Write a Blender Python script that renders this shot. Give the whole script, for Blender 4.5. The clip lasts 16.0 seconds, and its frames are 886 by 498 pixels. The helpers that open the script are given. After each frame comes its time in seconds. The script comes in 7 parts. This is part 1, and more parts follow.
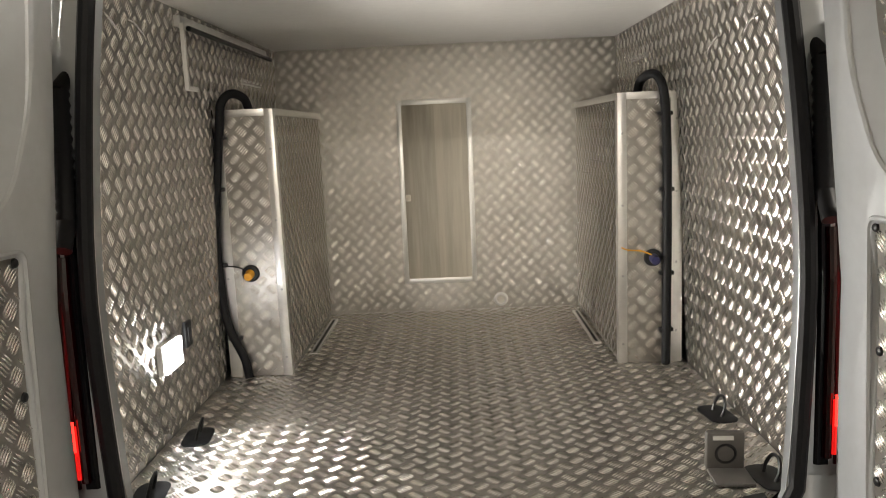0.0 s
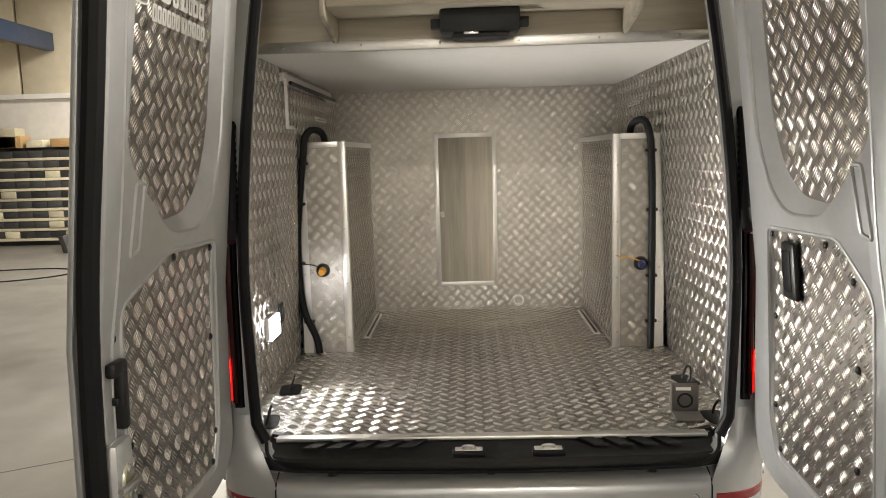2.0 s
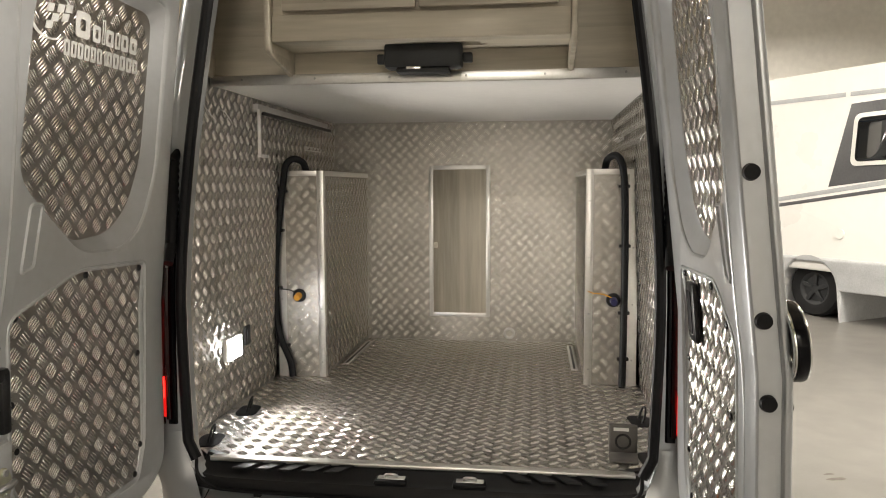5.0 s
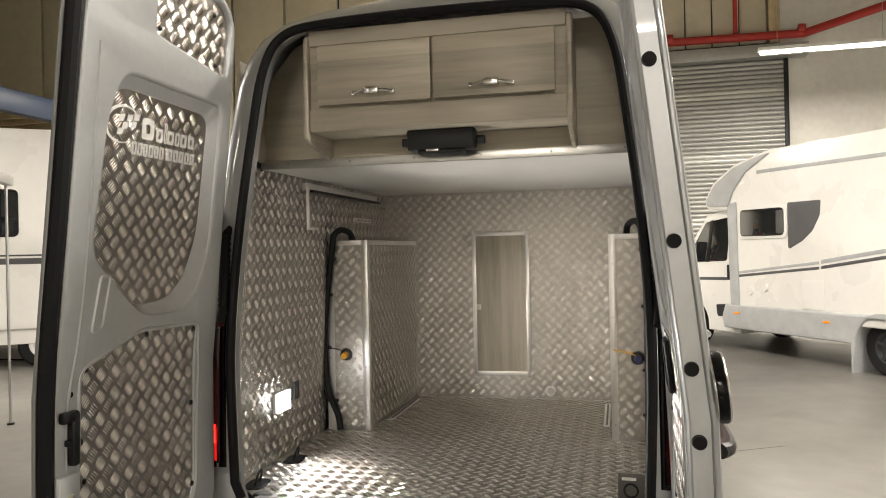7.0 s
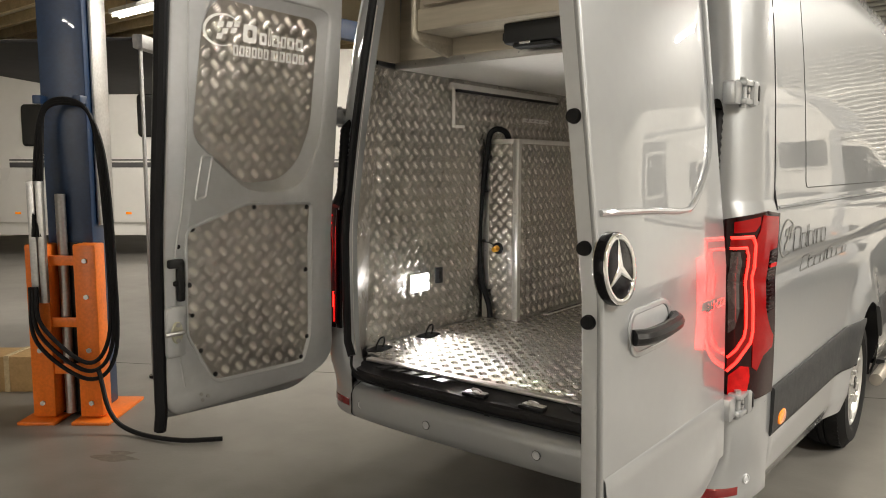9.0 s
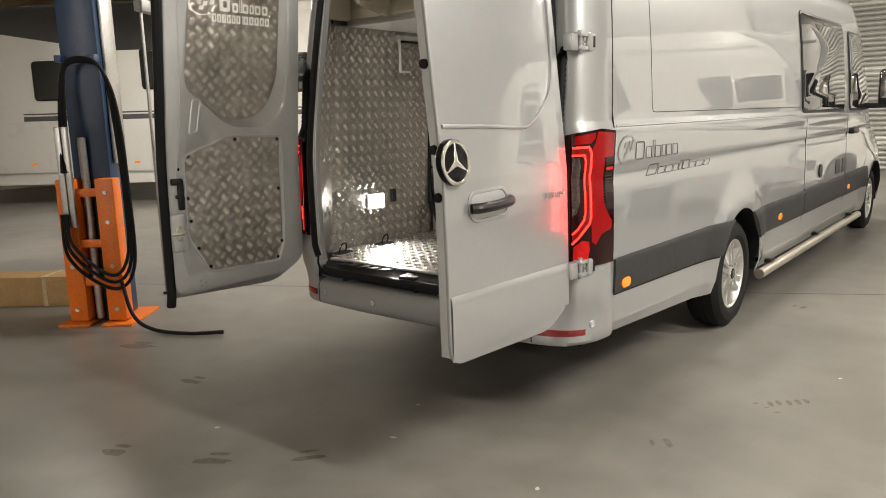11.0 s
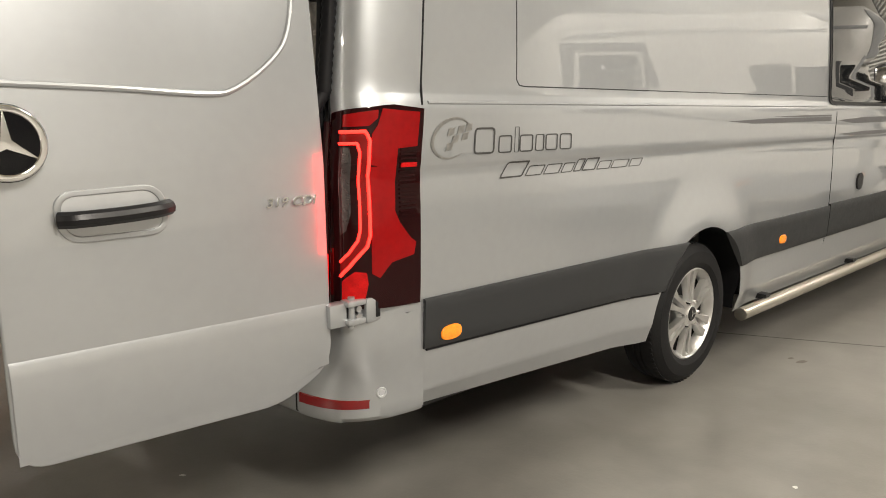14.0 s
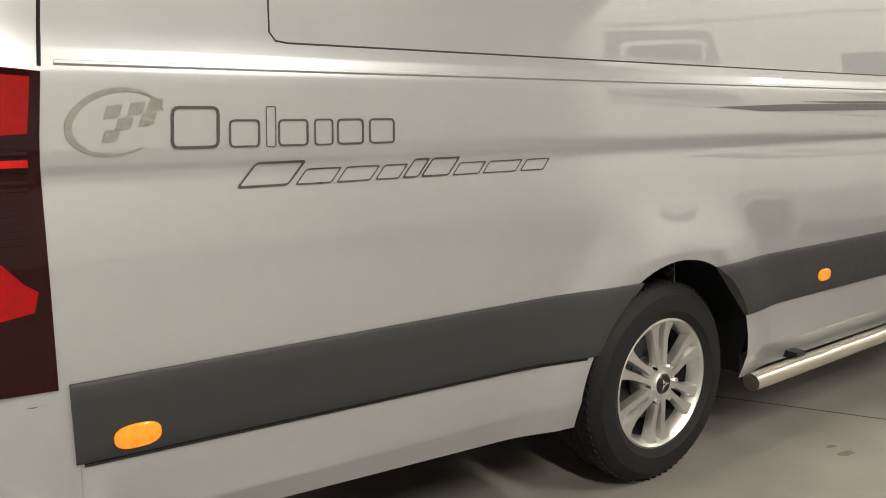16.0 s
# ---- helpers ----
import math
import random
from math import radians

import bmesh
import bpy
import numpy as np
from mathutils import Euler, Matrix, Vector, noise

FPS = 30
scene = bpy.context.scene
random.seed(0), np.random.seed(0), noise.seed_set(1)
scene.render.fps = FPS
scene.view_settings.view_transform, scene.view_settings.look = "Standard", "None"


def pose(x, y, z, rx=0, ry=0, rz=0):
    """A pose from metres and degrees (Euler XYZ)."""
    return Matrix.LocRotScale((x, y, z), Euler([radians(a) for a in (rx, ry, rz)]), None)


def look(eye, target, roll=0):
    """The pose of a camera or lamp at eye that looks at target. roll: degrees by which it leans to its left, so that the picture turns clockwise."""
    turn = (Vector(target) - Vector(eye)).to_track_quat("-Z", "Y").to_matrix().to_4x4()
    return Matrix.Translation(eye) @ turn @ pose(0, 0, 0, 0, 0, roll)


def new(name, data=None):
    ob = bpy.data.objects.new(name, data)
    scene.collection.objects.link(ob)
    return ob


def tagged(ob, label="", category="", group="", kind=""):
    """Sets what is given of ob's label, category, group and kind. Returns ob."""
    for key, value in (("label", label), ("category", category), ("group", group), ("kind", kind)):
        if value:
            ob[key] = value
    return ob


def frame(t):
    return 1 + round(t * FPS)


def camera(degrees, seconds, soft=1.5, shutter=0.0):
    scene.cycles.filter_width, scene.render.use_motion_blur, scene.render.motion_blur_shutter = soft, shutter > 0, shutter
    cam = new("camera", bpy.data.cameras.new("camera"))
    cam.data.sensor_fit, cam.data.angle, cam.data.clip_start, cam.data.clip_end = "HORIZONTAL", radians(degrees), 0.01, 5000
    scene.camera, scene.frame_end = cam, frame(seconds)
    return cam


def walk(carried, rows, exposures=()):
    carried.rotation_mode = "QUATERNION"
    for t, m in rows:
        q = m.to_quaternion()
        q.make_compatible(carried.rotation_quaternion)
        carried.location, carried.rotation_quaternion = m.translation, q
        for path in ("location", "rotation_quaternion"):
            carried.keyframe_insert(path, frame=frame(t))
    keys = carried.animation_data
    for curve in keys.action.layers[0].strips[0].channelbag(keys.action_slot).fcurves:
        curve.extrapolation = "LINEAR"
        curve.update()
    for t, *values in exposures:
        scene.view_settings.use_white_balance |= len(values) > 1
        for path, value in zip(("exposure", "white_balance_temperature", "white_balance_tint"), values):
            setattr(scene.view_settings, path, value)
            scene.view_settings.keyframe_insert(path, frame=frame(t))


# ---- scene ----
cam = camera(61.7, 16.0, soft=0.95)
PATH = [
    (0, (0.034, -1.576, 1.609), (-0.008, 0.399, 1.295), -2.5),
    (0.5, (-0.044, -1.776, 1.651), (-0.081, 0.213, 1.443), -1.7),
    (1, (-0.051, -2.0, 1.686), (-0.111, -0.009, 1.506), -1.6),
    (1.5, (-0.03, -2.226, 1.665), (-0.105, -0.238, 1.465), -1.5),
    (2, (-0.061, -2.375, 1.651), (-0.129, -0.393, 1.396), -1.6),
    (2.5, (-0.176, -2.496, 1.605), (-0.229, -0.522, 1.288), -2.0),
    (3, (-0.204, -2.57, 1.577), (-0.252, -0.605, 1.204), -2.3),
    (3.5, (-0.096, -2.606, 1.537), (-0.159, -0.649, 1.133), -2.2),
    (4, (0.129, -2.589, 1.526), (0.012, -0.635, 1.114), -1.7),
    (4.5, (0.296, -2.453, 1.564), (0.114, -0.497, 1.189), -0.8),
    (5, (0.422, -2.375, 1.644), (0.172, -0.398, 1.475), -0.2),
    (5.2, (0.484, -2.4, 1.671), (0.202, -0.422, 1.574), -0.2),
    (7.3, (0.819, -2.645, 1.653), (0.282, -0.718, 1.657), -1.2),
    (7.5, (0.904, -2.628, 1.641), (0.294, -0.723, 1.612), -1.1),
    (8, (1.082, -2.478, 1.603), (0.233, -0.67, 1.502), -0.6),
    (8.5, (1.352, -2.381, 1.553), (0.271, -0.706, 1.396), -0.1),
    (9, (1.664, -2.351, 1.55), (0.437, -0.786, 1.336), -0.0),
    (9.2, (1.768, -2.372, 1.536), (0.505, -0.84, 1.303), -0.1),
    (11.3, (2.65, -2.899, 1.482), (1.418, -1.367, 1.111), -1.7),
    (11.5, (2.703, -2.819, 1.476), (1.471, -1.289, 1.097), -1.7),
    (12, (2.823, -2.564, 1.481), (1.588, -1.038, 1.098), -1.4),
    (12.5, (2.766, -2.239, 1.465), (1.512, -0.73, 1.078), -1.0),
    (13, (2.725, -1.928, 1.463), (1.439, -0.446, 1.075), -0.6),
    (13.5, (2.754, -1.551, 1.441), (1.409, -0.121, 1.06), -0.2),
    (14, (2.738, -1.231, 1.403), (1.326, 0.135, 1.028), 0.2),
    (14.5, (2.695, -0.909, 1.398), (1.212, 0.382, 1.032), 0.5),
    (15, (2.714, -0.532, 1.381), (1.173, 0.691, 1.021), 0.4),
    (15.5, (2.664, -0.194, 1.332), (1.088, 0.987, 0.981), 0.2),
    (16, (2.599, 0.149, 1.287), (0.989, 1.289, 0.96), -0.9),
]
walk(cam, [(t, look(eye, target, roll)) for t, eye, target, roll in PATH],
     exposures=[(0, 0.34), (2, 0.28), (4, 0.2), (5, 0.2), (8, 0.1), (12.5, 0.12), (14.5, -0.05), (16, -0.03)])

# ---- light ----
world = bpy.data.worlds.new("world")
scene.world = world
world.use_nodes = True
world.node_tree.nodes["Background"].inputs[0].default_value = (0.9, 0.92, 1.0, 1)
world.node_tree.nodes["Background"].inputs[1].default_value = 0.01


def area_lamp(name, m, sx, sy, power, colour=(1.0, 0.92, 0.81)):
    d = bpy.data.lights.new(name, "AREA")
    d.shape, d.size, d.size_y, d.energy, d.color = "RECTANGLE", sx, sy, power, colour
    ob = new(name, d)
    ob.matrix_world = m
    return ob


TUBES = [(-0.2, 3.6, 5.3, 430), (5.0, 2.8, 5.3, 330), (-7.4, 1.6, 5.3, 150), (4.6, 12.5, 5.3, 420), (-4.2, 9.8, 5.3, 600), (6.4, -0.8, 5.3, 600), (1.0, -10.5, 5.0, 480), (-8.0, -6.0, 5.3, 40), (-8.0, 3.6, 3.85, 90)]
for tx, ty, tz, power in TUBES:
    area_lamp("tube_lamp", pose(tx, ty, tz - 0.09), 2.4, 0.25, power)

# ---- materials ----


def material(name, colour, rough=0.5, metal=0.0, vary=0.12, scale=6.0, bump=0.0, bump_scale=60.0, coat=0.0,
             stretch=(1, 1, 1), emit=0.0, emit_colour=None, island=0.0, rough_vary=0.1, trans=0.0, alpha=1.0, spec=0.5, coat_ior=1.5):
    m = bpy.data.materials.new(name)
    m.use_nodes = True
    nt = m.node_tree
    b = nt.nodes["Principled BSDF"]
    n, l = nt.nodes.new, nt.links.new
    tc, mp = n("ShaderNodeTexCoord"), n("ShaderNodeMapping")
    mp.inputs["Scale"].default_value = stretch
    l(tc.outputs["Object"], mp.inputs["Vector"])
    big, fine, mix, ramp = n("ShaderNodeTexNoise"), n("ShaderNodeTexNoise"), n("ShaderNodeMath"), n("ShaderNodeMapRange")
    big.inputs["Scale"].default_value, big.inputs["Detail"].default_value = scale, 4
    fine.inputs["Scale"].default_value, fine.inputs["Detail"].default_value = scale * 9, 3
    l(mp.outputs[0], big.inputs["Vector"])
    l(mp.outputs[0], fine.inputs["Vector"])
    mix.operation = "ADD"
    l(big.outputs[0], mix.inputs[0])
    l(fine.outputs[0], mix.inputs[1])
    ramp.inputs["From Min"].default_value, ramp.inputs["From Max"].default_value = 0.7, 1.3
    ramp.inputs["To Min"].default_value, ramp.inputs["To Max"].default_value = 1 - vary, 1 + vary
    l(mix.outputs[0], ramp.inputs["Value"])
    mul = n("ShaderNodeVectorMath")
    mul.operation = "MULTIPLY"
    mul.inputs[0].default_value = colour
    l(ramp.outputs[0], mul.inputs[1])
    out = mul.outputs[0]
    if island:
        geo, mr, mul2 = n("ShaderNodeObjectInfo"), n("ShaderNodeMapRange"), n("ShaderNodeVectorMath")
        mr.inputs["To Min"].default_value, mr.inputs["To Max"].default_value = 1 - island, 1 + island
        l(geo.outputs["Random"], mr.inputs["Value"])
        mul2.operation = "MULTIPLY"
        l(out, mul2.inputs[0])
        l(mr.outputs[0], mul2.inputs[1])
        out = mul2.outputs[0]
    l(out, b.inputs["Base Color"])
    rr = n("ShaderNodeMapRange")
    rr.inputs["To Min"].default_value, rr.inputs["To Max"].default_value = max(0.02, rough - rough_vary), min(1, rough + rough_vary)
    l(big.outputs[0], rr.inputs["Value"])
    l(rr.outputs[0], b.inputs["Roughness"])
    b.inputs["Metallic"].default_value = metal
    b.inputs["Specular IOR Level"].default_value = spec
    b.inputs["Coat Weight"].default_value = coat
    b.inputs["Coat Roughness"].default_value = 0.015
    b.inputs["Coat IOR"].default_value = coat_ior
    b.inputs["Transmission Weight"].default_value = trans
    b.inputs["Alpha"].default_value = alpha
    if bump:
        bn, nz = n("ShaderNodeBump"), n("ShaderNodeTexNoise")
        nz.inputs["Scale"].default_value, nz.inputs["Detail"].default_value = bump_scale, 3
        l(mp.outputs[0], nz.inputs["Vector"])
        bn.inputs["Strength"].default_value, bn.inputs["Distance"].default_value = bump, 0.01
        l(nz.outputs[0], bn.inputs["Height"])
        l(bn.outputs[0], b.inputs["Normal"])
    if emit:
        b.inputs["Emission Color"].default_value = (*(emit_colour or colour), 1)
        b.inputs["Emission Strength"].default_value = emit
    return m


def wood_material(name, light, dark, along=2, plank=0.13):
    """Grey washed boards: long grain and a few knots; along: the axis of the grain."""
    m = bpy.data.materials.new(name)
    m.use_nodes = True
    nt = m.node_tree
    b, n, l = nt.nodes["Principled BSDF"], nt.nodes.new, nt.links.new
    tc, mp = n("ShaderNodeTexCoord"), n("ShaderNodeMapping")
    s = [9.0, 9.0, 9.0]
    s[along] = 0.7
    mp.inputs["Scale"].default_value = s
    l(tc.outputs["Object"], mp.inputs["Vector"])
    g1, g2 = n("ShaderNodeTexNoise"), n("ShaderNodeTexNoise")
    g1.inputs["Scale"].default_value, g1.inputs["Detail"].default_value, g1.inputs["Distortion"].default_value = 1.0, 6, 0.6
    g2.inputs["Scale"].default_value, g2.inputs["Detail"].default_value = 7.0, 4
    l(mp.outputs[0], g1.inputs["Vector"])
    l(mp.outputs[0], g2.inputs["Vector"])
    add = n("ShaderNodeMath")
    add.operation = "MULTIPLY_ADD"
    l(g2.outputs[0], add.inputs[0])
    add.inputs[1].default_value = 0.35
    l(g1.outputs[0], add.inputs[2])
    sep, fl = n("ShaderNodeSeparateXYZ"), n("ShaderNodeTexWhiteNoise")
    l(tc.outputs["Object"], sep.inputs[0])
    dv, fr = n("ShaderNodeMath"), n("ShaderNodeMath")
    dv.operation, fr.operation = "DIVIDE", "FLOOR"
    dv.inputs[1].default_value = plank
    l(sep.outputs[0 if along == 2 else 2], dv.inputs[0])
    l(dv.outputs[0], fr.inputs[0])
    fl.noise_dimensions = "1D"
    l(fr.outputs[0], fl.inputs["W"])
    ad2 = n("ShaderNodeMath")
    ad2.operation = "MULTIPLY_ADD"
    l(fl.outputs["Value"], ad2.inputs[0])
    ad2.inputs[1].default_value = 0.28
    l(add.outputs[0], ad2.inputs[2])
    cr = n("ShaderNodeValToRGB")
    cr.color_ramp.elements[0].position, cr.color_ramp.elements[1].position = 0.45, 1.0
    cr.color_ramp.elements[0].color, cr.color_ramp.elements[1].color = (*dark, 1), (*light, 1)
    l(ad2.outputs[0], cr.inputs[0])
    l(cr.outputs[0], b.inputs["Base Color"])
    b.inputs["Roughness"].default_value = 0.5
    bn = n("ShaderNodeBump")
    bn.inputs["Strength"].default_value, bn.inputs["Distance"].default_value = 0.15, 0.005
    l(add.outputs[0], bn.inputs["Height"])
    l(bn.outputs[0], b.inputs["Normal"])
    return m


PAINT = material("silver_paint", (0.395, 0.413, 0.428), 0.36, 0.55, vary=0.02, scale=3, coat=1.0, rough_vary=0.03, coat_ior=1.9)
PAINT_IN = material("silver_paint_inner", (0.56, 0.578, 0.595), 0.38, 0.4, vary=0.04, scale=4, coat=0.5, rough_vary=0.05)
# one aluminium in two tones: bars' glints and plate's dark reflections put into colour
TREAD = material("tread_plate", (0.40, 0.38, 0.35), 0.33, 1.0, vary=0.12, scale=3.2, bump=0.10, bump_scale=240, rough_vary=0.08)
TREAD_BAR_LIT = material("tread_bar_lit", (0.95, 0.915, 0.86), 0.22, 1.0, vary=0.08, scale=5, rough_vary=0.05)
ALU = material("aluminium_trim", (0.72, 0.71, 0.69), 0.34, 1.0, vary=0.05, scale=6, rough_vary=0.08)
CHROME = material("chrome", (0.8, 0.8, 0.8), 0.12, 1.0, vary=0.02, rough_vary=0.04)
BLACK = material("black_plastic", (0.010, 0.010, 0.011), 0.36, vary=0.2, scale=20, bump=0.05, bump_scale=400, spec=0.35)
GLOSSBLACK = material("gloss_black", (0.004, 0.004, 0.005), 0.16, vary=0.1, scale=10, rough_vary=0.04, spec=0.2)
RUBBER = material("black_rubber", (0.006, 0.006, 0.007), 0.55, vary=0.2, scale=15, spec=0.22)
RIM = material("alloy_rim", (0.66, 0.66, 0.65), 0.36, 1.0, vary=0.04)
TYRE = material("tyre_rubber", (0.009, 0.009, 0.0095), 0.7, vary=0.25, scale=14, bump=0.1, bump_scale=120, spec=0.25)
GREYTRIM = material("grey_trim", (0.029, 0.0305, 0.032), 0.52, vary=0.08, scale=30, bump=0.06, bump_scale=500, spec=0.3)
WHITE_BOARD = material("white_board", (0.80, 0.79, 0.77), 0.45, vary=0.03, scale=3)
REDLENS = material("red_lens", (0.24, 0.003, 0.004), 0.08, vary=0.12, scale=5, spec=0.2, rough_vary=0.03, emit=0.03, emit_colour=(1.0, 0.01, 0.01))
DARKRED = material("smoked_red_lens", (0.014, 0.0006, 0.001), 0.07, vary=0.2, scale=8, rough_vary=0.02, spec=0.25)
RED_GLOW = material("red_led", (1.0, 0.05, 0.04), 0.4, emit=5.0, emit_colour=(1.0, 0.014, 0.009))
GUIDE = material("red_light_guide", (0.10, 0.002, 0.002), 0.2, vary=0.3, scale=40, spec=0.3, emit=0.1, emit_colour=(1.0, 0.006, 0.004))
REAR_RED = material("lit_rear_lens", (0.35, 0.005, 0.005), 0.2, vary=0.5, scale=30, spec=0.2, emit=0.55, emit_colour=(1, 0.015, 0.012))
LIT_RED = material("lit_red_lens", (0.35, 0.005, 0.005), 0.2, vary=0.5, scale=30, spec=0.2, emit=0.16, emit_colour=(1, 0.015, 0.015))
AMBER = material("amber_lens", (0.85, 0.24, 0.01), 0.2, vary=0.35, scale=40, emit=0.38, emit_colour=(1.0, 0.28, 0.01), coat=1)
CLEAR = material("clear_lens", (0.07, 0.06, 0.06), 0.08, 0.5, coat=1.0)
DARKGLASS = material("privacy_glass", (0.012, 0.013, 0.014), 0.04, vary=0.02, coat=1.0, rough_vary=0.01)
LED_WHITE = material("led_white", (1, 1, 1), 0.4, emit=25.0, emit_colour=(0.95, 0.97, 1.0))
WOOD_V = wood_material("grey_oak_upright", (0.56, 0.51, 0.42), (0.30, 0.27, 0.215), 2, 0.14)
WOOD_H = wood_material("grey_oak_level", (0.56, 0.51, 0.415), (0.29, 0.26, 0.205), 0, 0.16)
YELLOW = material("yellow_plastic", (0.75, 0.36, 0.02), 0.4)
WHITE_WALL = material("white_painted_block", (0.78, 0.76, 0.71), 0.75, vary=0.06, scale=0.8, bump=0.15, bump_scale=30)
CREAM = material("cream_cladding", (0.66, 0.60, 0.46), 0.6, vary=0.06, scale=0.7)
GRP = material("white_coachwork", (0.80, 0.79, 0.76), 0.28, vary=0.02, scale=1.0, coat=0.4, rough_vary=0.04)
GREYGRAPHIC = material("grey_vinyl", (0.09, 0.09, 0.095), 0.4)
SHUTTER = material("shutter_steel", (0.43, 0.43, 0.41), 0.45, 0.5, vary=0.08, scale=1.5)
BLUE = material("blue_paint", (0.009, 0.032, 0.09), 0.4, vary=0.18, scale=5, coat=0.2)
ORANGE = material("orange_paint", (0.75, 0.17, 0.012), 0.42, vary=0.14, scale=6, bump=0.06)
REDPIPE = material("red_pipe_paint", (0.42, 0.03, 0.02), 0.45, vary=0.12)
CARD = material("cardboard", (0.42, 0.27, 0.12), 0.8, vary=0.15, scale=6, island=0.2)
STEEL = material("galvanised_steel", (0.5, 0.5, 0.5), 0.4, 0.9, vary=0.15)
DARKBIN = material("dark_bin", (0.05, 0.05, 0.05), 0.6, island=0.4)
CREAMBIN = material("cream_label", (0.62, 0.57, 0.42), 0.7, island=0.25)
REDCLOTH = material("red_cloth", (0.45, 0.01, 0.02), 0.8, vary=0.3, scale=9, bump=0.4, bump_scale=14)
BROWN = material("roof_timber", (0.50, 0.40, 0.24), 0.8, vary=0.2)
TUBE = material("fluorescent_tube", (1, 1, 1), 0.4, emit=14.0, emit_colour=(1.0, 0.95, 0.85))


def concrete():
    m = bpy.data.materials.new("painted_concrete")
    m.use_nodes = True
    nt = m.node_tree
    b, n, l = nt.nodes["Principled BSDF"], nt.nodes.new, nt.links.new
    tc = n("ShaderNodeTexCoord")
    fac = []
    for sc, det in ((0.35, 3), (1.6, 8), (60.0, 4)):
        t = n("ShaderNodeTexNoise")
        t.inputs["Scale"].default_value, t.inputs["Detail"].default_value = sc, det
        t.inputs["Roughness"].default_value = 0.62
        l(tc.outputs["Object"], t.inputs["Vector"])
        fac.append(t)
    cr = n("ShaderNodeValToRGB")
    e = cr.color_ramp.elements
    e[0].position, e[1].position = 0.25, 0.8
    e[0].color, e[1].color = (0.115, 0.109, 0.098, 1), (0.225, 0.216, 0.20, 1)
    mx = n("ShaderNodeMath")
    mx.operation = "MULTIPLY_ADD"
    l(fac[1].outputs[0], mx.inputs[0])
    mx.inputs[1].default_value = 0.55
    l(fac[0].outputs[0], mx.inputs[2])
    mx2 = n("ShaderNodeMath")
    mx2.operation = "SUBTRACT"
    l(mx.outputs[0], mx2.inputs[0])
    mx2.inputs[1].default_value = 0.26
    l(mx2.outputs[0], cr.inputs[0])
    # dark scuffs and oil spots
    vo = n("ShaderNodeTexNoise")
    vo.inputs["Scale"].default_value, vo.inputs["Detail"].default_value, vo.inputs["Distortion"].default_value = 4.0, 10, 0.2
    l(tc.outputs["Object"], vo.inputs["Vector"])
    sp = n("ShaderNodeMapRange")
    sp.inputs["From Min"].default_value, sp.inputs["From Max"].default_value = 0.35, 0.75
    sp.inputs["To Min"].default_value, sp.inputs["To Max"].default_value = 1.1, 0.88
    l(vo.outputs[0], sp.inputs["Value"])
    mu = n("ShaderNodeVectorMath")
    mu.operation = "MULTIPLY"
    l(cr.outputs[0], mu.inputs[0])
    l(sp.outputs[0], mu.inputs[1])
    l(mu.outputs[0], b.inputs["Base Color"])
    rr = n("ShaderNodeMapRange")
    rr.inputs["From Min"].default_value, rr.inputs["From Max"].default_value = 0.3, 0.7
    rr.inputs["To Min"].default_value, rr.inputs["To Max"].default_value = 0.29, 0.40
    l(fac[1].outputs[0], rr.inputs["Value"])
    l(rr.outputs[0], b.inputs["Roughness"])
    b.inputs["Specular IOR Level"].default_value = 0.5
    bn = n("ShaderNodeBump")
    bn.inputs["Strength"].default_value, bn.inputs["Distance"].default_value = 0.08, 0.01
    l(fac[2].outputs[0], bn.inputs["Height"])
    l(bn.outputs[0], b.inputs["Normal"])
    return m


CONCRETE = concrete()

# ---- mesh helpers ----


def mesh_of(name, verts, faces, mat, smooth=0.0):
    me = bpy.data.meshes.new(name)
    me.from_pydata([tuple(v) for v in verts], [], [tuple(f) for f in faces])
    me.materials.append(mat)
    me.update()
    if smooth:
        me.shade_smooth()
        me.set_sharp_from_angle(angle=radians(smooth))
    return me


def put(name, me, parent=None, label="", m=None):
    ob = new(name, me)
    ob.parent = parent
    if m is not None:
        ob.matrix_basis = m
    if label:
        tagged(ob, label)
    return ob


def part(name, bm, mat, parent=None, label="", smooth=35.0, m=None):
    bmesh.ops.recalc_face_normals(bm, faces=bm.faces)
    me = bpy.data.meshes.new(name)
    bm.to_mesh(me)
    bm.free()
    me.materials.append(mat)
    if smooth:
        me.shade_smooth()
        me.set_sharp_from_angle(angle=radians(smooth))
    return put(name, me, parent, label, m)


def thing(name, label, category, group="", at=(0, 0, 0), rz=0.0, kind=""):
    ob = new(name)
    ob.empty_display_size = 0.1
    ob.matrix_basis = pose(*at, 0, 0, rz)
    return tagged(ob, label, category, group, kind)


def box(bm, lo, hi, bevel=0.0, m=None, seg=2):
    r = bmesh.ops.create_cube(bm, size=1.0)
    vs = r["verts"]
    c = [(a + b) / 2 for a, b in zip(lo, hi)]
    d = [abs(b - a) for a, b in zip(lo, hi)]
    for v in vs:
        v.co = Vector((c[0] + v.co.x * d[0], c[1] + v.co.y * d[1], c[2] + v.co.z * d[2]))
    if bevel:
        es = list({e for v in vs for e in v.link_edges})
        r = bmesh.ops.bevel(bm, geom=es, offset=bevel, segments=seg, affect="EDGES", profile=0.5)
        vs = list({v for f in r["faces"] for v in f.verts} | {v for v in vs if v.is_valid})
    if m is not None:
        for v in vs:
            v.co = m @ v.co
    return vs


def boxes(*specs, bevel=0.0):
    bm = bmesh.new()
    for lo, hi in specs:
        box(bm, lo, hi, bevel)
    return bm


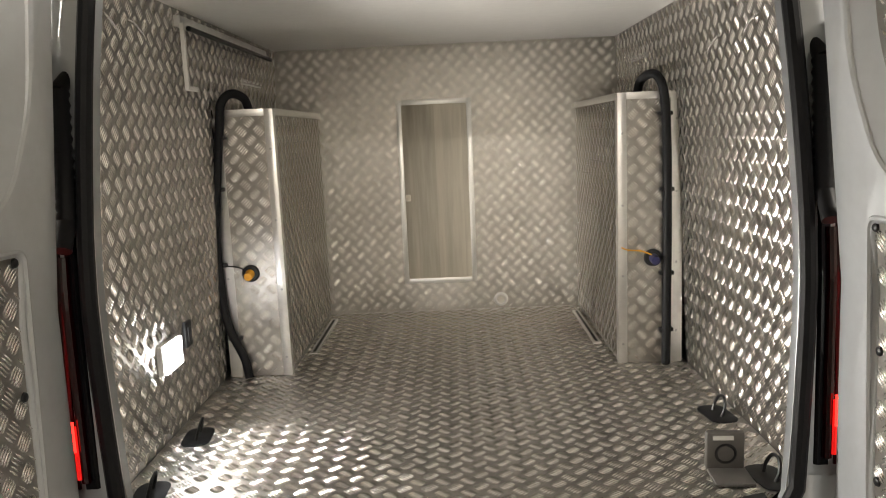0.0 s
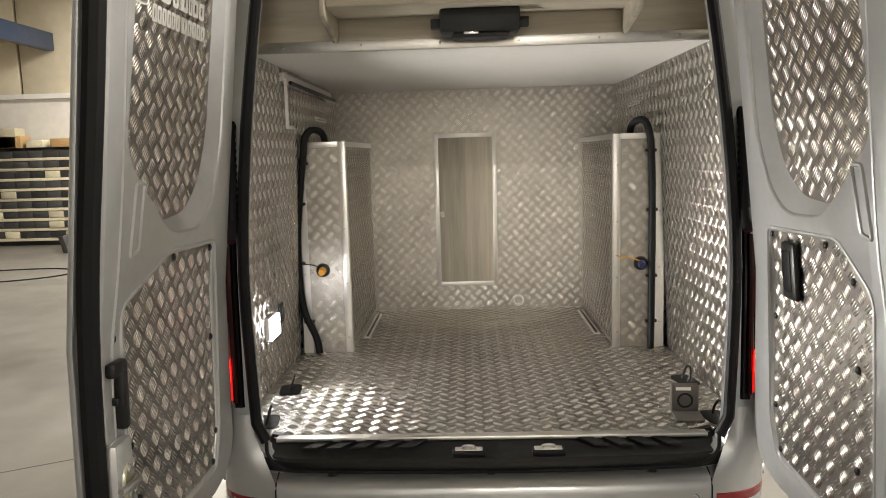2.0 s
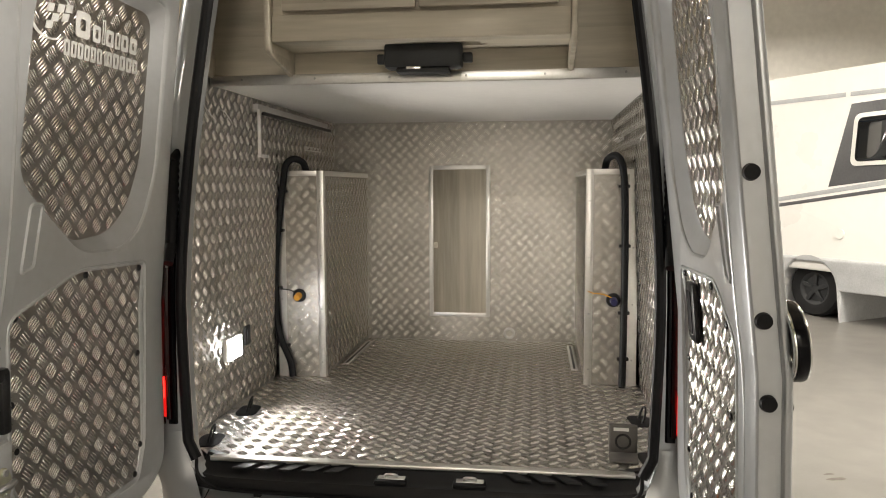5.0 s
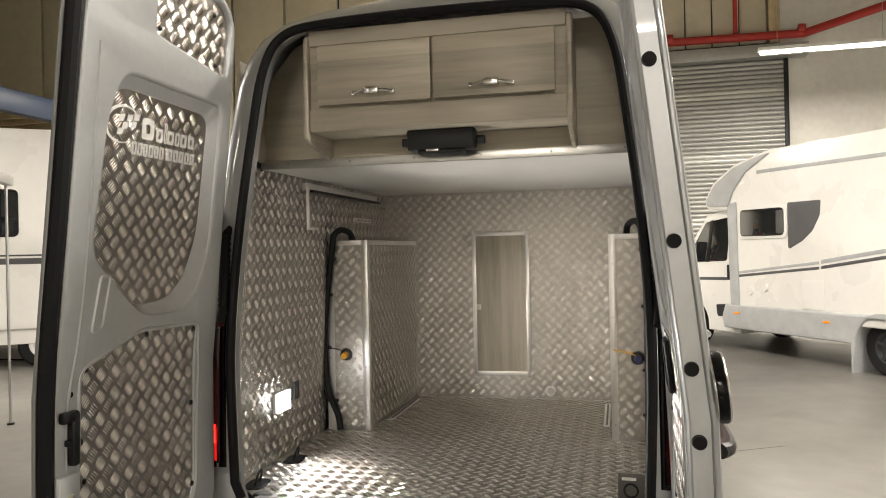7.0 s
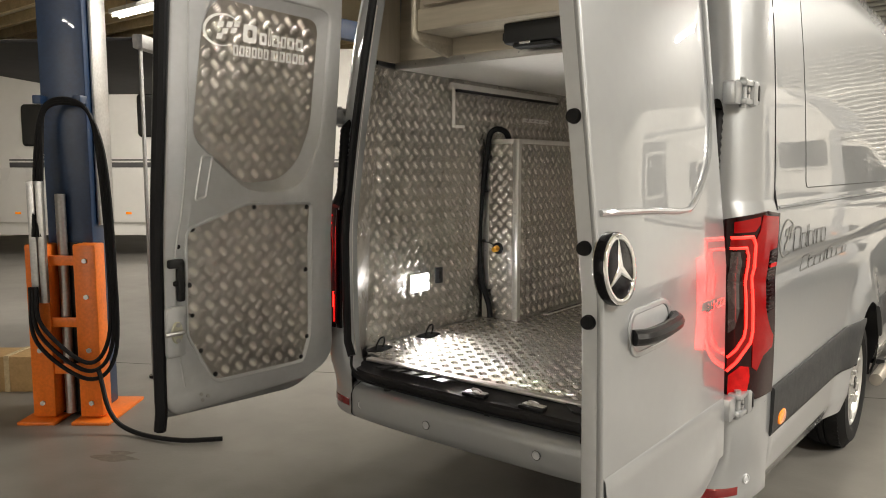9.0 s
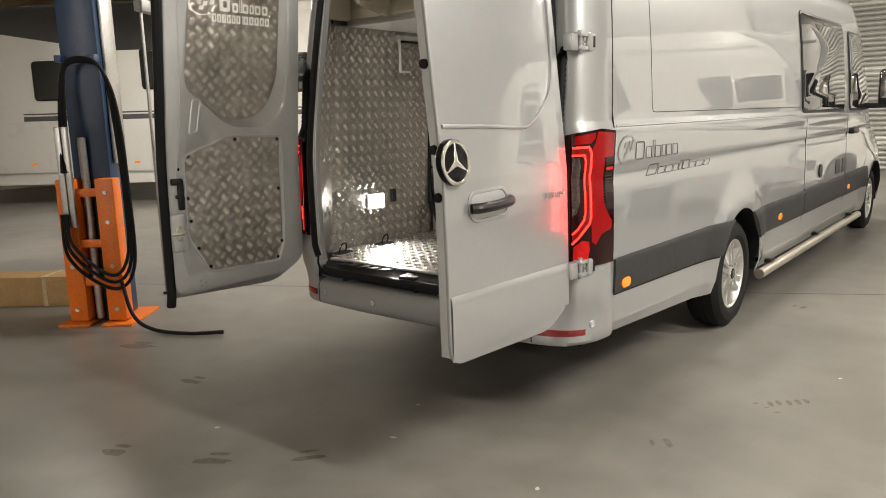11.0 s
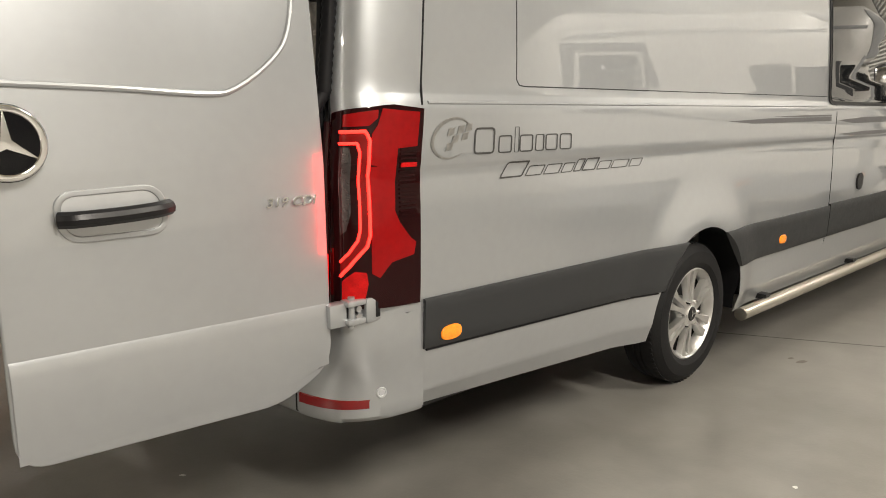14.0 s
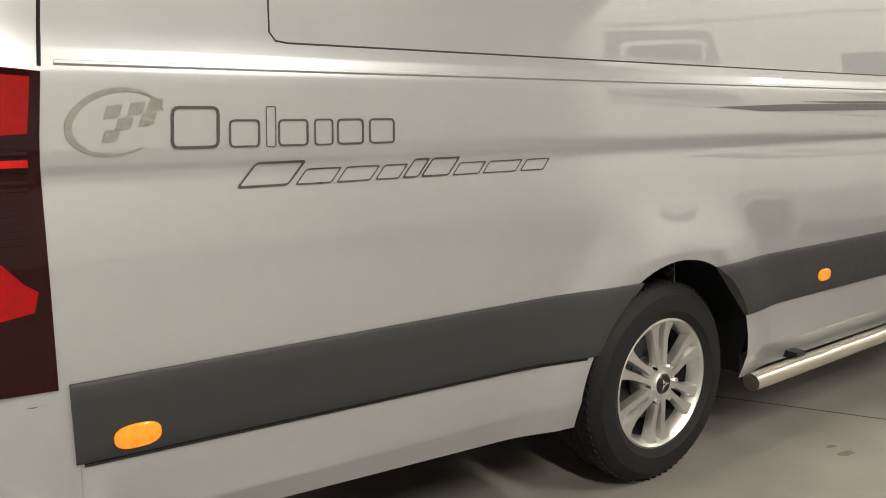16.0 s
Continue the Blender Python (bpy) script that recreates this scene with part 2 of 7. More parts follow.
def cyl(bm, a, b, r, r2=None, n=16, caps=True):
    a, b = Vector(a), Vector(b)
    d = b - a
    q = d.to_track_quat("Z", "Y").to_matrix().to_4x4()
    m = Matrix.Translation((a + b) / 2) @ q
    bmesh.ops.create_cone(bm, cap_ends=caps, segments=n, radius1=r, radius2=r if r2 is None else r2, depth=d.length, matrix=m)
    return bm


def lathe(bm, pts, n=32, m=Matrix()):
    """Turn (radius, height) pairs about z."""
    rings = []
    for r, h in pts:
        rings.append([bm.verts.new(m @ Vector((r * math.cos(2 * math.pi * k / n), r * math.sin(2 * math.pi * k / n), h))) for k in range(n)])
    for a, b in zip(rings, rings[1:]):
        for k in range(n):
            bm.faces.new((a[k], a[(k + 1) % n], b[(k + 1) % n], b[k]))
    return bm


def spline(points, samples=8):
    """Catmull-Rom through the points."""
    p = [Vector(q) for q in points]
    p = [2 * p[0] - p[1]] + p + [2 * p[-1] - p[-2]]
    out = []
    for i in range(1, len(p) - 2):
        for k in range(samples):
            t = k / samples
            a, b, c, d = p[i - 1], p[i], p[i + 1], p[i + 2]
            out.append(0.5 * ((2 * b) + (c - a) * t + (2 * a - 5 * b + 4 * c - d) * t * t + (3 * b - 3 * c + d - a) * t ** 3))
    out.append(p[-2])
    return out


def tube(bm, path, r, n=10, closed=False):
    path = [Vector(p) for p in path]
    rings = []
    up = None
    for i, p in enumerate(path):
        if closed:
            t = path[(i + 1) % len(path)] - path[i - 1]
        else:
            t = path[min(i + 1, len(path) - 1)] - path[max(i - 1, 0)]
        t.normalize()
        if up is None:
            up = t.orthogonal().normalized()
        up = (up - t * up.dot(t)).normalized()
        w = t.cross(up)
        rings.append([bm.verts.new(p + r * (math.cos(2 * math.pi * k / n) * up + math.sin(2 * math.pi * k / n) * w)) for k in range(n)])
    for i in range(len(rings) if closed else len(rings) - 1):
        a, b = rings[i], rings[(i + 1) % len(rings)]
        for k in range(n):
            bm.faces.new((a[k], a[(k + 1) % n], b[(k + 1) % n], b[k]))
    if not closed:
        bm.faces.new(rings[0][::-1])
        bm.faces.new(rings[-1])
    return bm


def rounded(poly, r, n=5):
    """The polygon with its corners rounded."""
    out = []
    k = len(poly)
    for i in range(k):
        a, b, c = Vector(poly[i - 1]), Vector(poly[i]), Vector(poly[(i + 1) % k])
        d1, d2 = (a - b), (c - b)
        rr = min(r, 0.45 * d1.length, 0.45 * d2.length)
        p, q = b + d1.normalized() * rr, b + d2.normalized() * rr
        for j in range(n + 1):
            t = j / n
            out.append(tuple((1 - t) ** 2 * p + 2 * t * (1 - t) * b + t * t * q))
    return out


def sheet(outlines, thick, bevel, mapper, mat, name="sheet", cuts=(), smooth=30.0):
    """A flat sheet, outlines[0] with the other outlines as holes, thick about its middle; mapper(a, b, h) lays it into space."""
    cu = bpy.data.curves.new("sheet_outline", "CURVE")
    cu.dimensions, cu.fill_mode = "2D", "BOTH"
    cu.extrude, cu.bevel_depth, cu.bevel_resolution = max(thick / 2 - bevel, 0), bevel, 2
    for pts in outlines:
        s = cu.splines.new("POLY")
        s.points.add(len(pts) - 1)
        for p, q in zip(s.points, pts):
            p.co = (q[0], q[1], 0, 1)
        s.use_cyclic_u = True
    ob = bpy.data.objects.new("sheet_outline", cu)
    me = bpy.data.meshes.new_from_object(ob)
    bpy.data.objects.remove(ob)
    bm = bmesh.new()
    bm.from_mesh(me)
    bpy.data.meshes.remove(me)
    bmesh.ops.remove_doubles(bm, verts=bm.verts, dist=1e-5)
    for c in cuts:
        bmesh.ops.bisect_plane(bm, geom=bm.verts[:] + bm.edges[:] + bm.faces[:], plane_co=(0, c, 0), plane_no=(0, 1, 0))
    for v in bm.verts:
        v.co = Vector(mapper(*v.co))
    bmesh.ops.recalc_face_normals(bm, faces=bm.faces)
    me = bpy.data.meshes.new(name)
    bm.to_mesh(me)
    bm.free()
    me.materials.append(mat)
    me.shade_smooth()
    me.set_sharp_from_angle(angle=radians(smooth))
    return me


def inside(poly, a, b):
    c = np.zeros(a.shape, bool)
    for (x1, y1), (x2, y2) in zip(poly, poly[1:] + poly[:1]):
        if y1 != y2:
            c ^= ((y1 > b) != (y2 > b)) & (a < (x2 - x1) * (b - y1) / (y2 - y1) + x1)
    return c


CELL = 0.0495


def tread_sheet(name, poly, mapper, thick=0.003, flip=False, mat=None, shift=(0.0, 0.0), cut=False):
    """A five-bar tread plate: the polygon as a thin plate, and real raised bars on its face; mapper(a, b, h)."""
    verts, faces = [], []
    bm = bmesh.new()
    bm.faces.new([bm.verts.new((a, b, 0.0)) for a, b in poly])
    for c in (0.9, 1.25, 1.5, 1.8):
        if cut:
            bmesh.ops.bisect_plane(bm, geom=bm.verts[:] + bm.edges[:] + bm.faces[:], plane_co=(0, c, 0), plane_no=(0, 1, 0))
    bm.verts.index_update()
    n = len(bm.verts)
    verts += [mapper(v.co.x, v.co.y, 0.0) for v in bm.verts] + [mapper(v.co.x, v.co.y, -thick) for v in bm.verts]
    for f in bm.faces:
        q = [v.index for v in f.verts]
        faces += [q, [k + n for k in q[::-1]]]
    for e in bm.edges:
        if e.is_boundary:
            a, b = e.verts[0].index, e.verts[1].index
            faces.append([b, a, a + n, b + n])
    bm.free()
    A = [p[0] for p in poly]
    B = [p[1] for p in poly]
    R2 = math.sqrt(0.5)
    span = int((max(A) - min(A) + max(B) - min(B)) / CELL) + 4
    ca, cb = (min(A) + max(A)) / 2 + shift[0], (min(B) + max(B)) / 2 + shift[1]
    i, j = np.meshgrid(np.arange(-span, span), np.arange(-span, span), indexing="ij")
    i, j = i.ravel(), j.ravel()
    L, W, H = CELL * 0.42, CELL * 0.056, 0.0030
    plain = len(faces)
    for k in range(-2, 3):
        along_p = (i + j) % 2 == 0
        off = k * CELL * 0.178
        p = (i + 0.5) * CELL + np.where(along_p, 0, off)
        q = (j + 0.5) * CELL + np.where(along_p, off, 0)
        LL = L * (1.0 if abs(k) < 2 else 0.82)
        a, b = ca + R2 * (p + q), cb + R2 * (p - q)
        da = np.where(along_p, R2, R2)
        db = np.where(along_p, R2, -R2)
        ea, eb = a + da * LL, b + db * LL
        fa, fb = a - da * LL, b - db * LL
        ok = inside(poly, ea, eb) & inside(poly, fa, fb)
        for a0, b0, u, v in zip(a[ok], b[ok], da[ok], db[ok]):
            s = len(verts)
            na, nb = -v, u
            verts += [mapper(a0 + u * LL, b0 + v * LL, 0.0), mapper(a0 + na * W, b0 + nb * W, 0.0),
                      mapper(a0 - u * LL, b0 - v * LL, 0.0), mapper(a0 - na * W, b0 - nb * W, 0.0),
                      mapper(a0 + u * LL * 0.7, b0 + v * LL * 0.7, H), mapper(a0 - u * LL * 0.7, b0 - v * LL * 0.7, H)]
            faces += [[s, s + 1, s + 4], [s + 1, s + 5, s + 4], [s + 1, s + 2, s + 5], [s + 2, s + 3, s + 5], [s + 3, s + 4, s + 5], [s + 3, s, s + 4]]
    if flip:
        faces = [f[::-1] for f in faces]
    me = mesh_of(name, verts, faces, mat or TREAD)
    # raised bars take the paler tone, as if their facets caught the light
    me.materials.append(TREAD_BAR_LIT)
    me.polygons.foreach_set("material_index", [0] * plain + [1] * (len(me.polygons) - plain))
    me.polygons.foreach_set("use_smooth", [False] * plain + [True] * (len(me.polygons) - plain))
    return me

# ---- the hall ----
FLOOR_Z = 0.0
X0, X1, Y0, Y1, HALL_Z = -17.0, 12.0, -13.0, 16.5, 8.4
tagged(put("ground", mesh_of("ground", [(X0 - 1, Y0 - 1, 0), (X1 + 1, Y0 - 1, 0), (X1 + 1, Y1 + 1, 0), (X0 - 1, Y1 + 1, 0)], [(0, 1, 2, 3)], CONCRETE)),
       "grey painted concrete workshop floor with scuffs and stains", "floor", kind="structure")


JOINT = material("joint_filler", (0.06, 0.058, 0.054), 0.8, vary=0.3, scale=4)
for a, b in (((-7.0, -1.0), (2.0, 3.9)), ((-12.0, 9.3), (-4.0, 8.9)), ((2.6, 2.0), (9.0, 0.4))):
    d = Vector((b[0] - a[0], b[1] - a[1], 0)).normalized().cross(Vector((0, 0, 1))) * 0.006
    tagged(put("floor_joint", mesh_of("floor_joint", [(a[0] - d.x, a[1] - d.y, 0.001), (a[0] + d.x, a[1] + d.y, 0.001), (b[0] + d.x, b[1] + d.y, 0.001), (b[0] - d.x, b[1] - d.y, 0.001)], [(0, 1, 2, 3)], JOINT)),
           "thin dark joint in the concrete floor", "floor joint", kind="structure")


STAIN = material("floor_scuff", (0.12, 0.102, 0.088), 0.5, vary=0.5, scale=30)
CHIP = material("floor_chip", (0.6, 0.6, 0.57), 0.7)
rng = random.Random(11)


def floor_spot(name, x, y, r, stretch, rz, mat, label):
    pts = []
    for k in range(14):
        t = 2 * math.pi * k / 14
        q = r * (0.75 + 0.4 * rng.random())
        a, b = q * stretch * math.cos(t), q * math.sin(t)
        c, d = math.cos(rz), math.sin(rz)
        pts.append((x + a * c - b * d, y + a * d + b * c, 0.0012))
    return tagged(put(name, mesh_of(name, pts, [tuple(range(14))], mat)), label, "floor mark", kind="structure")


for k in range(5):
    floor_spot("floor_stain", 1.60 + 0.035 * k + 0.01 * rng.random(), 0.93 + 0.035 * k, 0.016, 2.1, 2.1, STAIN, "brown tyre-tread scuff on the concrete")
for k in range(3):
    floor_spot("floor_stain", 1.54 + 0.06 * k, 0.90 - 0.03 * k, 0.008, 2.2, 1.0, STAIN, "brown tyre-tread scuff on the concrete")
for x, y, r, st, a in ((-0.2, -1.13, 0.03, 3.2, 0.6), (-0.66, -1.35, 0.03, 2.5, 0.4), (0.13, -0.86, 0.022, 3.5, 0.9), (1.36, 0.2, 0.018, 3.0, 2.2), (-2.12, -0.41, 0.05, 2.8, 0.5), (1.28, 3.0, 0.02, 2.2, 1.4), (2.1, 1.9, 0.02, 3.0, 0.3),
                       (0.9, -1.4, 0.02, 3.0, 1.1), (-1.2, -0.6, 0.03, 2.6, 0.2), (2.4, 0.7, 0.03, 2.0, 1.7)):
    floor_spot("floor_stain", x, y, r, st, a, STAIN, "faint dark scuff on the concrete")
    floor_spot("floor_stain", x + 0.07 * math.cos(a + 1.5), y + 0.07 * math.sin(a + 1.5), r * 0.6, st, a, STAIN, "faint dark scuff on the concrete")
for x, y in ((0.3, -0.477), (0.13, -0.107), (0.29, -0.48), (1.81, 1.52), (-0.5, -0.9), (1.1, -0.5)):
    floor_spot("paint_fleck", x, y, 0.009, 1.5, rng.random() * 3, CHIP, "small white fleck on the concrete")


def wall(name, lo, hi, mat, label):
    return tagged(part(name, boxes((lo, hi)), mat, smooth=0), label, "wall", kind="structure")


wall("wall_north", (X0, Y1, 0), (X1, Y1 + 0.25, HALL_Z), WHITE_WALL, "white painted blockwork wall of the workshop")
wall("wall_south", (X0, Y0 - 0.25, 0), (X1, Y0, HALL_Z), WHITE_WALL, "white painted blockwork wall of the workshop")
wall("wall_west", (X0 - 0.25, Y0, 0), (X0, Y1, HALL_Z), WHITE_WALL, "white painted blockwork wall of the workshop")
wall("wall_east", (X1, Y0, 0), (X1 + 0.25, Y1, HALL_Z), WHITE_WALL, "white painted blockwork wall of the workshop")
tagged(part("ceiling", boxes(((X0, Y0, HALL_Z), (X1, Y1, HALL_Z + 0.2))), CREAM, smooth=0), "pale lined workshop roof", "ceiling", kind="structure")
# a nearer white wall with cream cladding above, behind the shelving
wall("wall_left_bay", (X0, 13.0, 0), (-2.8, 13.2, 3.05), WHITE_WALL, "white painted block wall with cladding above")

for tx, ty, tz, power in TUBES:
    lampfit = thing("strip_light", "white fluorescent strip light under the roof", "light", "strip lights", (tx, ty, tz))
    part("housing", boxes(((-1.25, -0.1, 0.0), (1.25, 0.1, 0.07)), bevel=0.01), GRP, lampfit)
    for s in (-0.05, 0.05):
        part("tube", cyl(bmesh.new(), (-1.2, s, -0.03), (1.2, s, -0.03), 0.018, n=10), TUBE, lampfit)
    for s in (-0.9, 0.9):
        part("hanger", cyl(bmesh.new(), (s, 0, 0.06), (s, 0, HALL_Z - tz), 0.006, n=6), STEEL, lampfit)

# ---- the van ----
van = thing("van", "silver high-roof panel van with its rear doors open", "van")

HUB_Y, HUB_Z, FHUB_Y, TYRE_R, ARCH_R = 2.25, 0.366, 7.3, 0.368, 0.456
# half section: x, z from the sill up to the middle of the roof
SEC = [(0.955, 0.40), (0.985, 0.46), (0.998, 0.56), (1.004, 0.70), (1.006, 0.85), (1.004, 1.0), (1.0, 1.12), (0.9925, 1.2), (1.0, 1.225),
       (1.001, 1.33), (0.999, 1.40), (0.992, 1.425), (0.984, 1.45), (0.976, 1.6), (0.963, 1.8), (0.945, 2.0), (0.922, 2.2), (0.895, 2.38), (0.855, 2.5),
       (0.79, 2.6), (0.68, 2.67), (0.5, 2.71), (0.25, 2.735), (0.0, 2.74)]
# the rear opening, matched to it
OPEN = [(0.70, 0.60), (0.745, 0.612), (0.785, 0.645), (0.804, 0.70), (0.812, 0.85), (0.818, 1.0), (0.822, 1.12), (0.823, 1.2), (0.823, 1.25),
        (0.823, 1.33), (0.822, 1.40), (0.821, 1.425), (0.82, 1.45), (0.812, 1.6), (0.797, 1.8), (0.776, 2.0), (0.752, 2.2), (0.73, 2.36), (0.70, 2.47),
        (0.655, 2.545), (0.575, 2.588), (0.43, 2.603), (0.22, 2.61), (0.0, 2.612)]


def lean(z):
    """How far the rear end leans forwards with its height."""
    return 0.02 * max(0.0, z - 0.7) + 0.085 * max(0.0, z - 1.25)


def half_x(z):
    for (x1, z1), (x2, z2) in zip(SEC, SEC[1:]):
        if z <= z2:
            return x1 + (x2 - x1) * max(0.0, (z - z1)) / (z2 - z1)
    return 0.0


def flare(y, z):
    best = 0.0
    for hy in (HUB_Y, FHUB_Y):
        r = math.hypot(y - hy, z - HUB_Z)
        k = max(0.0, min(1.0, 1 - (r - ARCH_R) / 0.26))
        best = max(best, k * k * (3 - 2 * k))
    return 0.034 * best


def skin_x(y, z):
    return half_x(z) + flare(y, z)


def body_shell():
    ys = [0.30, 0.37] + list(np.arange(0.45, 1.6, 0.05)) + list(np.arange(1.6, 2.9, 0.02)) + list(np.arange(2.9, 6.7, 0.05)) + list(np.arange(6.7, 8.0, 0.02)) + list(np.arange(8.0, 8.45, 0.05)) + [8.45]
    fine = []
    for (a, b), (c, d) in zip(SEC, SEC[1:]):
        k = 8 if d < 1.0 else 3
        fine += [(a + (c - a) * t / k, b + (d - b) * t / k) for t in range(k)]
    fine.append(SEC[-1])
    op = []
    for (a, b), (c, d), s in zip(OPEN, OPEN[1:], SEC[1:]):
        k = 8 if s[1] < 1.0 else 3
        op += [(a + (c - a) * t / k, b + (d - b) * t / k) for t in range(k)]
    op.append(OPEN[-1])
    rows = []

    def row(f):
        rows.append([f(i) for i in range(len(fine))])

    row(lambda i: (op[i][0], 0.15 + lean(op[i][1]), op[i][1]))
    row(lambda i: (op[i][0], 0.11 + lean(op[i][1]), op[i][1]))
    row(lambda i: (op[i][0] + 0.012, 0.075 + lean(op[i][1]), op[i][1] + (0.012 if i > len(op) - 21 else 0)))
    ins = ((0.115, 0.075), (0.095, 0.078), (0.07, 0.09), (0.04, 0.125), (0.017, 0.18), (0.005, 0.24))
    for d, y in ins:
        tuck = lambda z: 0.06 * max(0.0, min(1.0, (0.74 - z) / 0.08))
        row(lambda i: (fine[i][0] - tuck(fine[i][1]) - d * (1 if fine[i][0] > 0.3 else fine[i][0] / 0.3), y + tuck(fine[i][1]) + lean(fine[i][1]), fine[i][1] - d * max(0, (fine[i][1] - 2.3) / 0.44)))
    for y in ys:
        def f(i):
            x, z = fine[i]
            w = max(0.0, 1 - (y - 0.3) / 0.8)
            if y > 6.3:
                top = np.interp(y, [6.3, 6.6, 7.5, 8.2, 8.45], [2.74, 2.62, 1.55, 1.2, 0.95])
                z2 = 0.4 + (z - 0.4) * (top - 0.4) / 2.34 if z > 0.4 else z
                x *= np.interp(y, [6.3, 8.0, 8.45], [1, 0.97, 0.8])
                z = z2
            if z < 0.56:
                zb = np.interp(y, [0.3, 0.37, 1.72, 2.8, 6.5], [0.40, 0.405, 0.325, 0.29, 0.285])
                z = zb + (z - 0.40) * (0.56 - zb) / 0.16
            if y < 0.36 and z < 0.74:
                x -= 0.03
            return (x + flare(y, z) * (x > 0.8), y + lean(z) * w, z)
        row(f)
    hubs = (HUB_Y, FHUB_Y)
    verts, faces, idx = [], [], {}
    for side in (1, -1):
        for r, rw in enumerate(rows):
            for i, (x, y, z) in enumerate(rw):
                cut = False
                for h in hubs:
                    d = math.hypot(y - h, z - HUB_Z)
                    if x > 0.8 and d < ARCH_R:
                        cut = True
                        s = ARCH_R / max(d, 1e-4)
                        y2, z2 = h + (y - h) * s, HUB_Z + (z - HUB_Z) * s
                        if z2 < 0.29:
                            z2 = 0.29
                            y2 = h + math.copysign(math.sqrt(ARCH_R ** 2 - (0.29 - HUB_Z) ** 2), y - h)
                        y, z = y2, z2
                idx[side, r, i] = (len(verts), cut)
                verts.append((side * x, y, z))
        for r in range(len(rows) - 1):
            for i in range(len(fine) - 1):
                q = [idx[side, r, i], idx[side, r, i + 1], idx[side, r + 1, i + 1], idx[side, r + 1, i]]
                if all(c for _, c in q):
                    continue
                f = [v for v, _ in q]
                faces.append(f if side > 0 else f[::-1])
    # close the nose
    me = mesh_of("body", verts, faces, PAINT)
    bm = bmesh.new()
    bm.from_mesh(me)
    bpy.data.meshes.remove(me)
    bmesh.ops.remove_doubles(bm, verts=bm.verts, dist=0.0008)
    bmesh.ops.dissolve_degenerate(bm, edges=bm.edges, dist=0.0005)
    front = [e for e in bm.edges if e.is_boundary and all(v.co.y > 8.4 for v in e.verts)]
    bmesh.ops.holes_fill(bm, edges=front, sides=0)
    return part("body", bm, PAINT, van, "silver metallic body shell", smooth=24)


body_shell()
part("underbody", boxes(((-0.93, 0.2, 0.42), (0.93, HUB_Y - 0.5, 0.60)), ((-0.8, 0.42, 0.30), (0.8, 1.6, 0.42)), ((-0.75, HUB_Y - 0.12, 0.24), (0.75, HUB_Y + 0.12, 0.45)), ((-0.93, HUB_Y + 0.5, 0.36), (0.93, FHUB_Y - 0.5, 0.6)), ((-0.7, HUB_Y - 0.5, 0.45), (0.7, HUB_Y + 0.5, 0.62)),
                         ((-0.6, FHUB_Y - 0.5, 0.4), (0.6, 8.3, 0.6))), BLACK, van, "dark underbody")
for s in (1, -1):
    for hy in (HUB_Y, FHUB_Y):
        bm = bmesh.new()
        n = 24
        rows = []
        for xo in (None, 0.72):
            ring = [(hy + ARCH_R * math.cos(a), HUB_Z + ARCH_R * math.sin(a)) for a in np.linspace(-0.12, math.pi + 0.12, n)]
            rows.append([bm.verts.new((s * (xo or skin_x(y, z) - 0.002), y, z)) for y, z in ring])
        for k in range(n - 1):
            bm.faces.new((rows[0][k], rows[0][k + 1], rows[1][k + 1], rows[1][k]))
        bm.faces.new(rows[1])
        part("wheel_arch_liner", bm, BLACK, van, "black wheel arch liner")


